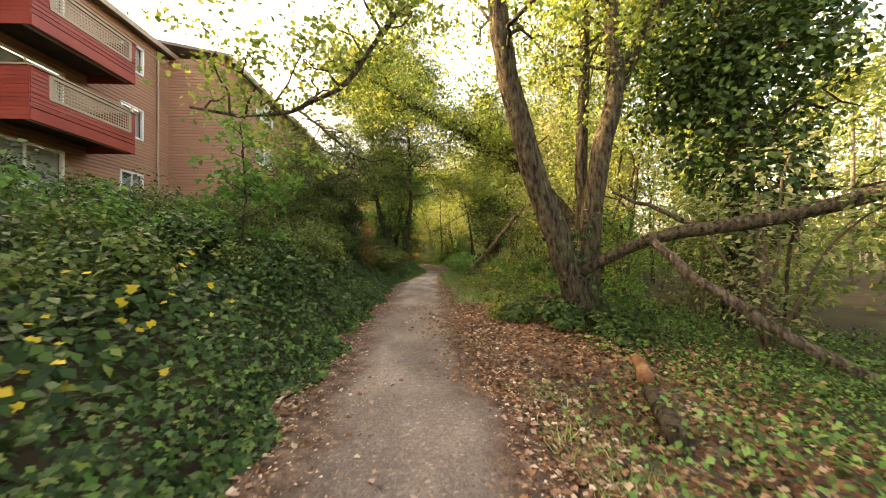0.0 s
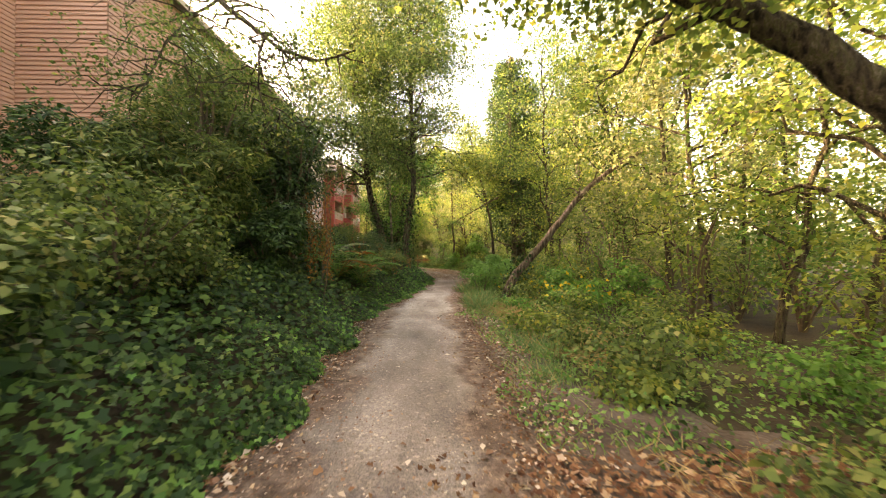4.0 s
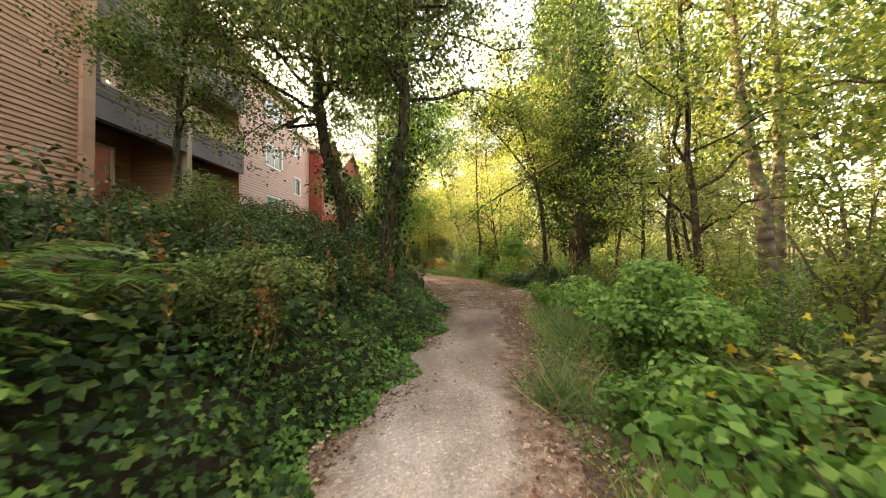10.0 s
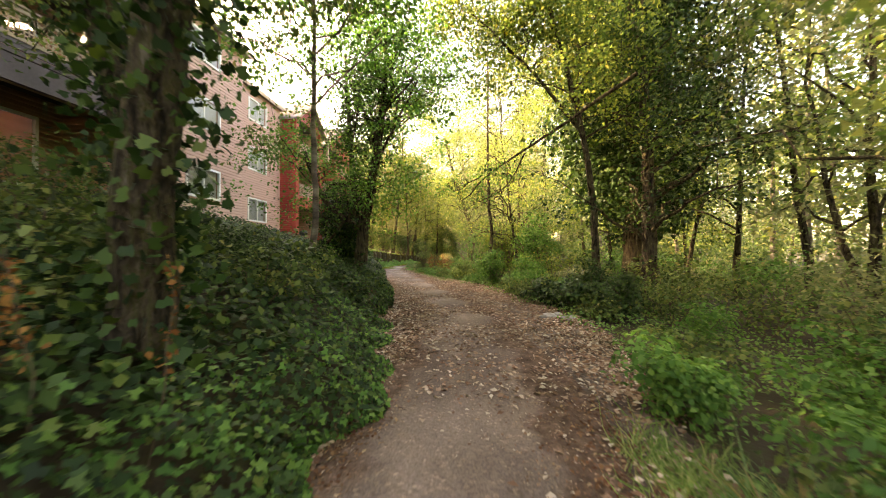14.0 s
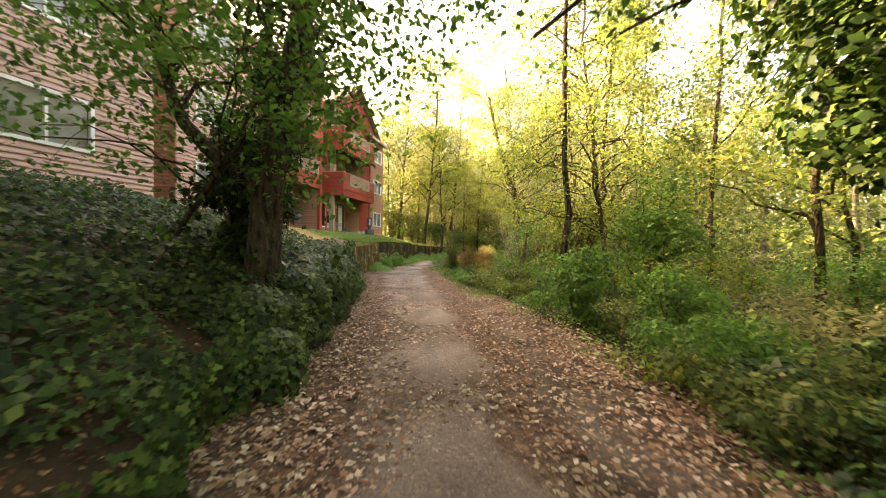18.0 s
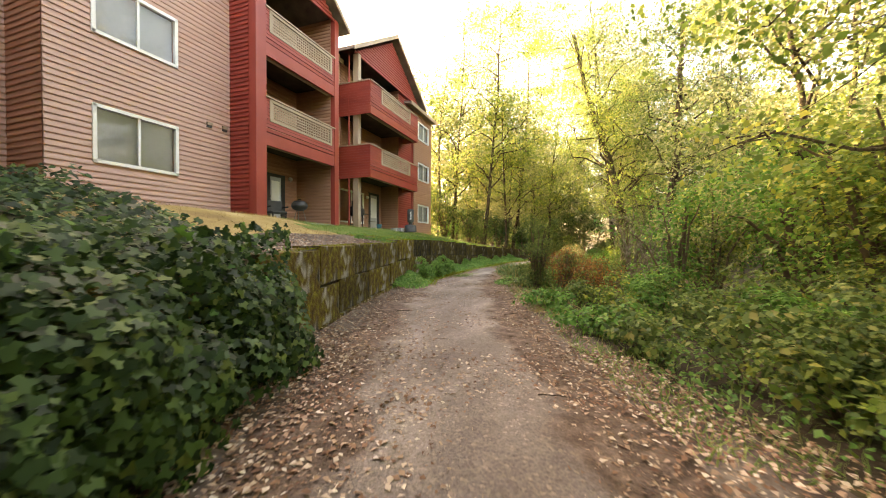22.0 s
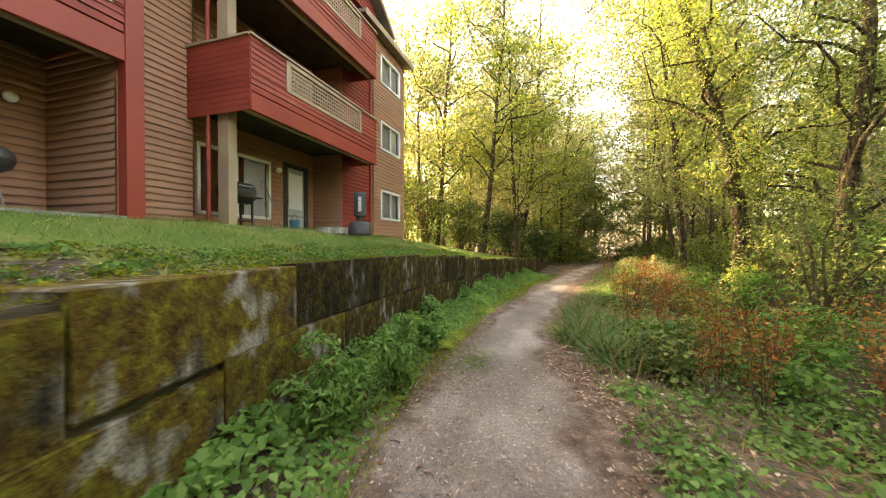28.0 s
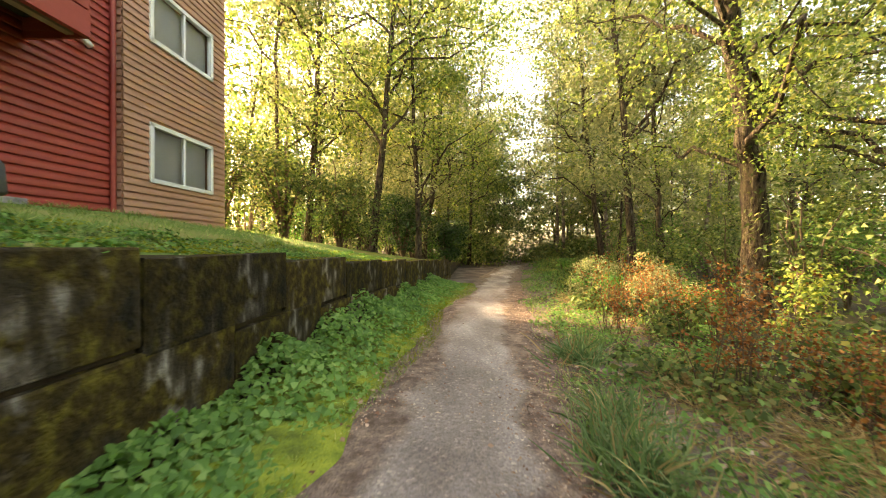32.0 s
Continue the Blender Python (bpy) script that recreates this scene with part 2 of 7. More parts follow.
def path_material():
    m, nodes, links, b = material("trodden_path", 0.95)
    uv = nodes.new("ShaderNodeUVMap")
    sep = nodes.new("ShaderNodeSeparateXYZ")
    links.new(uv.outputs[0], sep.inputs[0])
    wob = noise_tex(nodes, links, 1.1, 5.0)
    ad = nodes.new("ShaderNodeMath")
    ad.operation = "MULTIPLY_ADD"
    links.new(wob.outputs[0], ad.inputs[0])
    ad.inputs[1].default_value = 0.9
    links.new(sep.outputs[0], ad.inputs[2])
    edge = ramp(nodes, [(0.85, (0, 0, 0)), (1.25, (1, 1, 1))])
    links.new(ad.outputs[0], edge.inputs[0])
    g1 = noise_tex(nodes, links, 0.9, 7.0, stretch=(1.6, 0.7, 1))
    tread = ramp(nodes, [(0.3, (0.18, 0.155, 0.14)), (0.5, (0.27, 0.24, 0.22)), (0.68, (0.4, 0.365, 0.34))])
    links.new(g1.outputs[0], tread.inputs[0])
    g2 = noise_tex(nodes, links, 7.0, 6.0)
    side = ramp(nodes, [(0.3, (0.1, 0.07, 0.054)), (0.5, (0.175, 0.13, 0.105)), (0.7, (0.28, 0.215, 0.175))])
    links.new(g2.outputs[0], side.inputs[0])
    col = mixed(nodes, links, edge.outputs[0], tread.outputs[0], side.outputs[0])
    vo = nodes.new("ShaderNodeTexVoronoi")
    vo.inputs["Scale"].default_value = 42.0
    links.new(g2.inputs["Vector"].links[0].from_socket, vo.inputs["Vector"])
    vs = nodes.new("ShaderNodeSeparateColor")
    links.new(vo.outputs["Color"], vs.inputs[0])
    vr = ramp(nodes, [(0.0, (0.82, 0.8, 0.78)), (0.6, (1.0, 1.0, 1.0)), (0.9, (1.06, 1.04, 1.0)), (0.985, (1.5, 1.45, 1.35))])
    links.new(vs.outputs[0], vr.inputs[0])
    col = mixed(nodes, links, 1.0, col, vr.outputs[0], "MULTIPLY")
    # leaf mould to dry grit along y, light level of each stretch mixed in
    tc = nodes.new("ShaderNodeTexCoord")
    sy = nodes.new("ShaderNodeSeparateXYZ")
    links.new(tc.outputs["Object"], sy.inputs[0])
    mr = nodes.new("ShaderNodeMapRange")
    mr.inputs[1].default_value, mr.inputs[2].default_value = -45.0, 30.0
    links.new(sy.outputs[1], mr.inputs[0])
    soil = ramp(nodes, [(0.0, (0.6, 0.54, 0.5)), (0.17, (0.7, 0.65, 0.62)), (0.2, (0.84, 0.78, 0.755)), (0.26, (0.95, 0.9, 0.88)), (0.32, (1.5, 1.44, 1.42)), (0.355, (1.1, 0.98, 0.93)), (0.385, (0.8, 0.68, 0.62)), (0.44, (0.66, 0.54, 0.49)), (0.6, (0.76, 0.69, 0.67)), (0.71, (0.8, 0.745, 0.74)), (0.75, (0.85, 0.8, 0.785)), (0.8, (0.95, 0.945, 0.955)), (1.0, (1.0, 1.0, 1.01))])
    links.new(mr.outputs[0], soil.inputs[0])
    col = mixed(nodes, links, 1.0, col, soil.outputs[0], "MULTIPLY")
    fine = noise_tex(nodes, links, 60.0, 5.0)
    fr = ramp(nodes, [(0.3, (0.72, 0.72, 0.72)), (0.7, (1.25, 1.23, 1.2))])
    links.new(fine.outputs[0], fr.inputs[0])
    col = mixed(nodes, links, 1.0, col, fr.outputs[0], "MULTIPLY")
    links.new(col, b.inputs["Base Color"])
    bump(nodes, links, b, fine.outputs[0], 0.8, 0.03)
    return m


PATHMAT = path_material()


def wall_material(name, stops, moss_cols, cut):
    """Cast concrete, grey and black with damp streaks, overgrown with moss in drifts."""
    m, nodes, links, b = material(name, 0.95)
    streak = noise_tex(nodes, links, 2.4, 7.0, stretch=(2.2, 2.2, 0.6))
    conc = ramp(nodes, stops)
    links.new(streak.outputs[0], conc.inputs[0])
    moss = noise_tex(nodes, links, 2.1, 8.0)
    mk = ramp(nodes, [(cut, (0, 0, 0)), (cut + 0.08, (1, 1, 1))])
    links.new(moss.outputs[0], mk.inputs[0])
    mc = noise_tex(nodes, links, 9.0, 5.0)
    mcol = ramp(nodes, moss_cols)
    links.new(mc.outputs[0], mcol.inputs[0])
    col = mixed(nodes, links, mk.outputs[0], conc.outputs[0], mcol.outputs[0])
    oi = nodes.new("ShaderNodeObjectInfo")
    rr = ramp(nodes, [(0.0, (0.5, 0.5, 0.52)), (0.25, (0.85, 0.85, 0.85)), (1.0, (1.15, 1.12, 1.1))])
    links.new(oi.outputs["Random"], rr.inputs[0])
    col = mixed(nodes, links, 1.0, col, rr.outputs[0], "MULTIPLY")
    links.new(col, b.inputs["Base Color"])
    fine = noise_tex(nodes, links, 30.0, 6.0)
    bump(nodes, links, b, fine.outputs[0], 0.9, 0.03)
    return m


CONCRETE = wall_material("mossy_concrete", [(0.34, (0.03, 0.025, 0.018)), (0.46, (0.1, 0.085, 0.065)), (0.54, (0.25, 0.235, 0.21)), (0.68, (0.4, 0.385, 0.36))],
                         [(0.3, (0.045, 0.026, 0.009)), (0.48, (0.115, 0.075, 0.016)), (0.6, (0.145, 0.125, 0.02)), (0.72, (0.26, 0.225, 0.034))], 0.4)
WETCONCRETE = wall_material("wet_black_concrete", [(0.34, (0.012, 0.01, 0.006)), (0.5, (0.04, 0.032, 0.02)), (0.58, (0.1, 0.085, 0.065)), (0.68, (0.32, 0.3, 0.27))],
                            [(0.3, (0.02, 0.013, 0.005)), (0.5, (0.052, 0.036, 0.01)), (0.7, (0.13, 0.11, 0.02))], 0.42)
LAWN = surface("lawn_turf", [(0.3, (0.06, 0.11, 0.025)), (0.5, (0.1, 0.17, 0.035)), (0.65, (0.2, 0.2, 0.06)), (0.75, (0.3, 0.22, 0.1))], 0.5, 30.0, 0.95, 0.7, 0.03)
PARCHED = surface("parched_turf", [(0.3, (0.22, 0.14, 0.06)), (0.5, (0.36, 0.25, 0.1)), (0.7, (0.48, 0.36, 0.17))], 0.7, 30.0, 0.95, 0.7, 0.03)
BARESOIL = surface("bare_soil", [(0.3, (0.06, 0.042, 0.033)), (0.5, (0.115, 0.085, 0.069)), (0.7, (0.21, 0.165, 0.138))], 1.5, 24.0, 0.95, 0.8, 0.04)
MOSSMAT = surface("bright_moss", [(0.3, (0.05, 0.075, 0.014)), (0.5, (0.13, 0.18, 0.026)), (0.7, (0.24, 0.28, 0.04))], 5.0, 60.0, 0.95, 0.9, 0.03)
MOSS = foliage("moss_tuft", [(0.0, (0.12, 0.14, 0.01)), (0.6, (0.22, 0.23, 0.02)), (1.0, (0.32, 0.3, 0.04))], 0.3, 0.9)
RUSTSEED = foliage("rust_seed", [(0.0, (0.16, 0.06, 0.022)), (0.6, (0.32, 0.13, 0.05)), (1.0, (0.46, 0.24, 0.09))], 0.2, 0.8, (1.3, 1.0, 0.7))
STONE = surface("pale_stone", [(0.3, (0.17, 0.165, 0.155)), (0.5, (0.3, 0.29, 0.275)), (0.7, (0.46, 0.45, 0.43))], 3.0, 30.0, 0.9, 0.6, 0.02)
SLATE = surface("dark_slate", [(0.3, (0.05, 0.055, 0.06)), (0.7, (0.12, 0.12, 0.13))], 3.0, 30.0, 0.8, 0.4, 0.02)
BLUE = surface("blue_plastic", [(0.3, (0.03, 0.16, 0.24)), (0.7, (0.06, 0.24, 0.33))], 3.0, 30.0, 0.4, 0.0)
ROTTEN = surface("rotten_wood", [(0.3, (0.07, 0.028, 0.014)), (0.5, (0.17, 0.075, 0.035)), (0.7, (0.3, 0.2, 0.1))], 4.0, 25.0, 0.95, 0.8, 0.03)
DARKWOOD = surface("dark_stained_wood", [(0.3, (0.035, 0.024, 0.017)), (0.7, (0.075, 0.052, 0.036))], 2.0, 25.0, 0.85, 0.3, 0.01)

# ---- mesh helpers ----
RNG = np.random.default_rng(7)


def mesh_np(name, verts, faces, mats, smooth=False, mat_index=None, uv=None):
    """A mesh from arrays: verts (n, 3), faces (m, k) all with k corners."""
    me = bpy.data.meshes.new(name)
    verts, faces = np.asarray(verts, np.float32), np.asarray(faces, np.int32)
    m, k = faces.shape
    me.vertices.add(len(verts))
    me.vertices.foreach_set("co", verts.ravel())
    me.loops.add(m * k)
    me.loops.foreach_set("vertex_index", faces.ravel())
    me.polygons.add(m)
    me.polygons.foreach_set("loop_start", np.arange(0, m * k, k, dtype=np.int32))
    if smooth:
        me.polygons.foreach_set("use_smooth", np.ones(m, bool))
    for mt in mats if isinstance(mats, (list, tuple)) else [mats]:
        me.materials.append(mt)
    if mat_index is not None:
        me.polygons.foreach_set("material_index", np.asarray(mat_index, np.int32))
    if uv is not None:
        lay = me.uv_layers.new(name="UVMap")
        lay.data.foreach_set("uv", np.asarray(uv, np.float32)[faces.ravel()].ravel())
    me.update(calc_edges=True)
    me.validate()
    return me


def part(name, bm, mat, parent, label=""):
    """Links a bmesh (or a ready mesh) as one mesh object under a thing or a part."""
    if isinstance(bm, bmesh.types.BMesh):
        me = bpy.data.meshes.new(name)
        bm.to_mesh(me)
        bm.free()
        me.materials.append(mat)
    else:
        me = bm
    ob = new(name, me)
    ob.parent = parent
    if label:
        ob["label"] = label
    return ob


def empty(name, x, y, z, rz=0.0):
    ob = new(name)
    ob.matrix_basis = pose(x, y, z, 0, 0, rz)
    ob.empty_display_size = 0.2
    return ob


def add_box(bm, x0, x1, y0, y1, z0, z1, bevel=0.0):
    vs = [bm.verts.new((x, y, z)) for x in (x0, x1) for y in (y0, y1) for z in (z0, z1)]
    fs = [bm.faces.new([vs[i] for i in q]) for q in ((0, 1, 3, 2), (4, 6, 7, 5), (0, 4, 5, 1), (2, 3, 7, 6), (0, 2, 6, 4), (1, 5, 7, 3))]
    if bevel:
        es = list({e for f in fs for e in f.edges})
        bmesh.ops.bevel(bm, geom=es, offset=bevel, segments=2, affect="EDGES", profile=0.6)


def box(x0, x1, y0, y1, z0, z1, bevel=0.0):
    bm = bmesh.new()
    add_box(bm, min(x0, x1), max(x0, x1), min(y0, y1), max(y0, y1), min(z0, z1), max(z0, z1), bevel)
    return bm


def tube_arrays(pts, radii, seg=8, wob=0.0, rng=None):
    """A tapering tube along points; returns verts and quads."""
    pts, radii = np.asarray(pts, float), np.asarray(radii, float)
    n = len(pts)
    tan = np.gradient(pts, axis=0)
    tan /= np.linalg.norm(tan, axis=1)[:, None] + 1e-9
    ref = np.array([1.0, 0.0, 0.0]) if abs(tan[0][0]) < 0.8 else np.array([0.0, 1.0, 0.0])
    u = np.cross(tan, ref)
    u /= np.linalg.norm(u, axis=1)[:, None]
    v = np.cross(tan, u)
    a = np.linspace(0, 2 * np.pi, seg, endpoint=False)
    r = np.repeat(radii[:, None], seg, 1)
    if wob and rng is not None:
        r = r * (1 + wob * rng.normal(size=(1, seg)) + 0.6 * wob * rng.normal(size=(n, seg)))
    ring = pts[:, None] + r[..., None] * (np.cos(a)[None, :, None] * u[:, None] + np.sin(a)[None, :, None] * v[:, None])
    idx = np.arange(n * seg).reshape(n, seg)
    q = np.stack([idx[:-1], np.roll(idx, -1, 1)[:-1], np.roll(idx, -1, 1)[1:], idx[1:]], -1).reshape(-1, 4)
    V = ring.reshape(-1, 3)
    return V, q


def join_arrays(items):
    V, F, off = [], [], 0
    for v, f in items:
        V.append(v)
        F.append(f + off)
        off += len(v)
    return np.concatenate(V), np.concatenate(F)


def curve_pts(p0, p1, n, sag=(0, 0, 0), jitter=0.0, rng=RNG):
    t = np.linspace(0, 1, n)[:, None]
    p = np.array(p0) * (1 - t) + np.array(p1) * t + 4 * t * (1 - t) * np.array(sag)
    if jitter:
        w = rng.normal(size=(n, 3)) * jitter
        w[0] = w[-1] = 0
        p = p + w
    return p


# leaf outlines in the unit plane: x across, y from stem to tip, z the fold
DIAMOND = (np.array([(0, 0, 0), (-0.34, 0.45, 0.1), (0, 1, -0.05), (0.34, 0.45, 0.1)]), np.array([(0, 1, 2, 3)]))
OVAL = (np.array([(0, 0, 0), (-0.3, 0.25, 0.06), (-0.32, 0.6, 0.06), (0, 1, -0.08), (0.32, 0.6, 0.06), (0.3, 0.25, 0.06)]), np.array([(0, 1, 2, 3), (0, 3, 4, 5)]))
LOBED = (np.array([(0, 0, 0), (-0.5, 0.1, 0.05), (-0.28, 0.42, 0), (-0.42, 0.7, 0.06), (0, 1, -0.1), (0.42, 0.7, 0.06), (0.28, 0.42, 0), (0.5, 0.1, 0.05)]),
         np.array([(0, 1, 2, 3), (0, 3, 4, 5), (0, 5, 6, 7)]))
IVYLEAF = (np.array([(0, 0.1, 0), (-0.38, -0.08, 0.04), (-0.55, 0.38, 0.02), (-0.22, 0.5, 0.05), (0, 1, -0.08), (0.22, 0.5, 0.05), (0.55, 0.38, 0.02), (0.38, -0.08, 0.04)]),
           np.array([(0, 1, 2, 3), (0, 3, 4, 5), (0, 5, 6, 7)]))
TRI = (np.array([(-0.3, 0.1, 0.05), (0.3, 0.25, 0.0), (0.0, 1.0, -0.05)]), np.array([(0, 1, 2)]))
LONG = (np.array([(0, 0, 0), (-0.14, 0.45, 0.04), (0, 1, -0.12), (0.14, 0.45, 0.04)]), np.array([(0, 1, 2, 3)]))
HEART = (np.array([(0, 0, 0), (-0.46, 0.12, 0.05), (-0.3, 0.55, 0.03), (0, 1, -0.1), (0.3, 0.55, 0.03), (0.46, 0.12, 0.05)]), np.array([(0, 1, 2, 3), (0, 3, 4, 5)]))
BLADE = (np.array([(-0.03, 0, 0), (0.03, 0, 0), (0.02, 0.6, 0.1), (-0.02, 0.6, 0.1), (0.0, 1.0, 0.32), (0.0, 1.0, 0.32)]), np.array([(0, 1, 2, 3), (3, 2, 4, 5)]))


def leaf_cloud(pts, size, shape=DIAMOND, up=None, spread=1.0, rng=RNG):
    """Leaves at pts. up: the way each blade's face is turned; spread: how freely it turns from it."""
    n = len(pts)
    base, faces = shape
    nrm = rng.normal(size=(n, 3))
    nrm /= np.linalg.norm(nrm, axis=1)[:, None]
    if up is not None:
        nrm = np.asarray(up) + spread * nrm
        nrm /= np.linalg.norm(nrm, axis=1)[:, None]
    d = rng.normal(size=(n, 3))
    d[:, 2] -= 0.5
    d -= (d * nrm).sum(1)[:, None] * nrm
    d /= np.linalg.norm(d, axis=1)[:, None] + 1e-9
    s = np.cross(d, nrm)
    k = size * rng.uniform(0.6, 1.25, size=n) if np.isscalar(size) else size
    V = pts[:, None] + k[:, None, None] * (base[None, :, :1] * s[:, None] + (base[None, :, 1:2] - 0.3) * d[:, None] + base[None, :, 2:] * nrm[:, None])
    F = faces[None] + (np.arange(n) * len(base))[:, None, None]
    return V.reshape(-1, 3), F.reshape(-1, F.shape[-1])


def blades(pts, height, lean=0.5, width=1.0, rng=RNG):
    n = len(pts)
    base, faces = BLADE
    up = np.stack([rng.normal(size=n) * lean, rng.normal(size=n) * lean, np.ones(n)], 1)
    up /= np.linalg.norm(up, axis=1)[:, None]
    out = rng.normal(size=(n, 3))
    out[:, 2] = -0.4
    out -= (out * up).sum(1)[:, None] * up
    out /= np.linalg.norm(out, axis=1)[:, None]
    s = np.cross(up, out)
    k = height * rng.uniform(0.5, 1.2, size=n)
    V = pts[:, None] + k[:, None, None] * (base[None, :, :1] * width * s[:, None] + base[None, :, 1:2] * up[:, None] + 1.4 * base[None, :, 2:] * out[:, None])
    F = faces[None] + (np.arange(n) * len(base))[:, None, None]
    return V.reshape(-1, 3), F.reshape(-1, 4)


def stuff(name, arrays, mat, label, category, parent=None):
    ob = new(name, mesh_np(name, *arrays, mat))
    if parent is None:
        return tagged(ob, label, category, kind="stuff")
    ob.parent = parent
    ob["kind"] = "stuff"
    return ob


# ---- the lie of the land ----
PY = np.array([-75, -45, -34, -23, -18.5, -12.5, -8, -1.4, 5.4, 9, 12.6, 15.4, 19, 29, 40, 60, 90.0])
PX = np.array([1.6, 1.6, 1.5, 1.55, 1.95, 2.75, 2.3, 0.6, -1.9, -2.8, -3.3, -3.1, -2.85, -1.3, 1.0, 5.0, 9.0])
WY = np.array([-75, -9, -6, -2.5, 1.5, 3.75, 6.85, 10, 14, 18, 22, 28, 34, 90.0])
WX = np.array([0.3, 0.7, -0.3, -1.2, -2.55, -3.43, -4.2, -4.85, -5.0, -5.05, -4.6, -3.5, -3.2, 0.0])


def smooth_interp(y, ys, xs):
    y = np.asarray(y, float)
    return sum(np.interp(y + o, ys, xs) for o in (-1.0, -0.5, 0.0, 0.5, 1.0)) / 5


def path_x(y):
    return smooth_interp(y, PY, PX)


def left_x(y):
    """The line where the left bank or the retaining wall begins."""
    y = np.asarray(y, float)
    bank = path_x(y) - np.interp(y, [-75, -28, -25, -22, -19, -15, -12, -9], [1.2, 1.25, 1.4, 1.1, 0.8, 0.85, 1.25, 1.7])
    k = np.clip((y + 9) / 7, 0, 1)
    return bank * (1 - k) + smooth_interp(y, WY, WX) * k


def step_h(y):
    return np.interp(y, [-9, -3, 1, 3.75, 7, 9.5, 12.5, 16, 20, 28, 33], [0, 0.75, 1.15, 1.25, 1.28, 1.4, 1.4, 1.3, 1.08, 0.8, 0.1])


def undulate(x, y):
    return 0.05 * np.sin(x * 0.9 + y * 0.37) + 0.06 * np.sin(x * 0.31 - y * 0.6 + 1.0) + 0.03 * np.sin(x * 2.1 + y * 1.7)


def ground_z(x, y):
    x, y = np.asarray(x, float), np.asarray(y, float)
    s = left_x(y) - x
    r = x - path_x(y) - 1.3
    top = np.interp(y, [-50, -20, -8, -2, 3, 20, 26, 40], [2.9, 3.1, 3.0, 2.6, 2.1, 2.0, 1.4, 0.4])
    st = step_h(y)
    u = np.clip(s / np.interp(y, [-10, 0, 4], [8.5, 6.5, 4.6]), 0, 1)
    soft = np.clip((y + 9) / 8, 0, 1)
    bank = st + (top - st) * ((1 - soft) * (0.75 * u + 0.25 * np.clip(s / 1.2, 0, 1) * 0.5) + soft * u * u * (3 - 2 * u))
    z = np.where(s > 0, bank, 0.0)
    z = z + np.where(r > 0, -0.35 * np.clip(r / 6, 0, 1) + 0.9 * undulate(x, y) * np.clip(r / 2, 0, 1), 0)
    return z + np.where(s > 0.2, undulate(x, y) * np.clip(s / 2, 0, 1) * 0.6, 0)


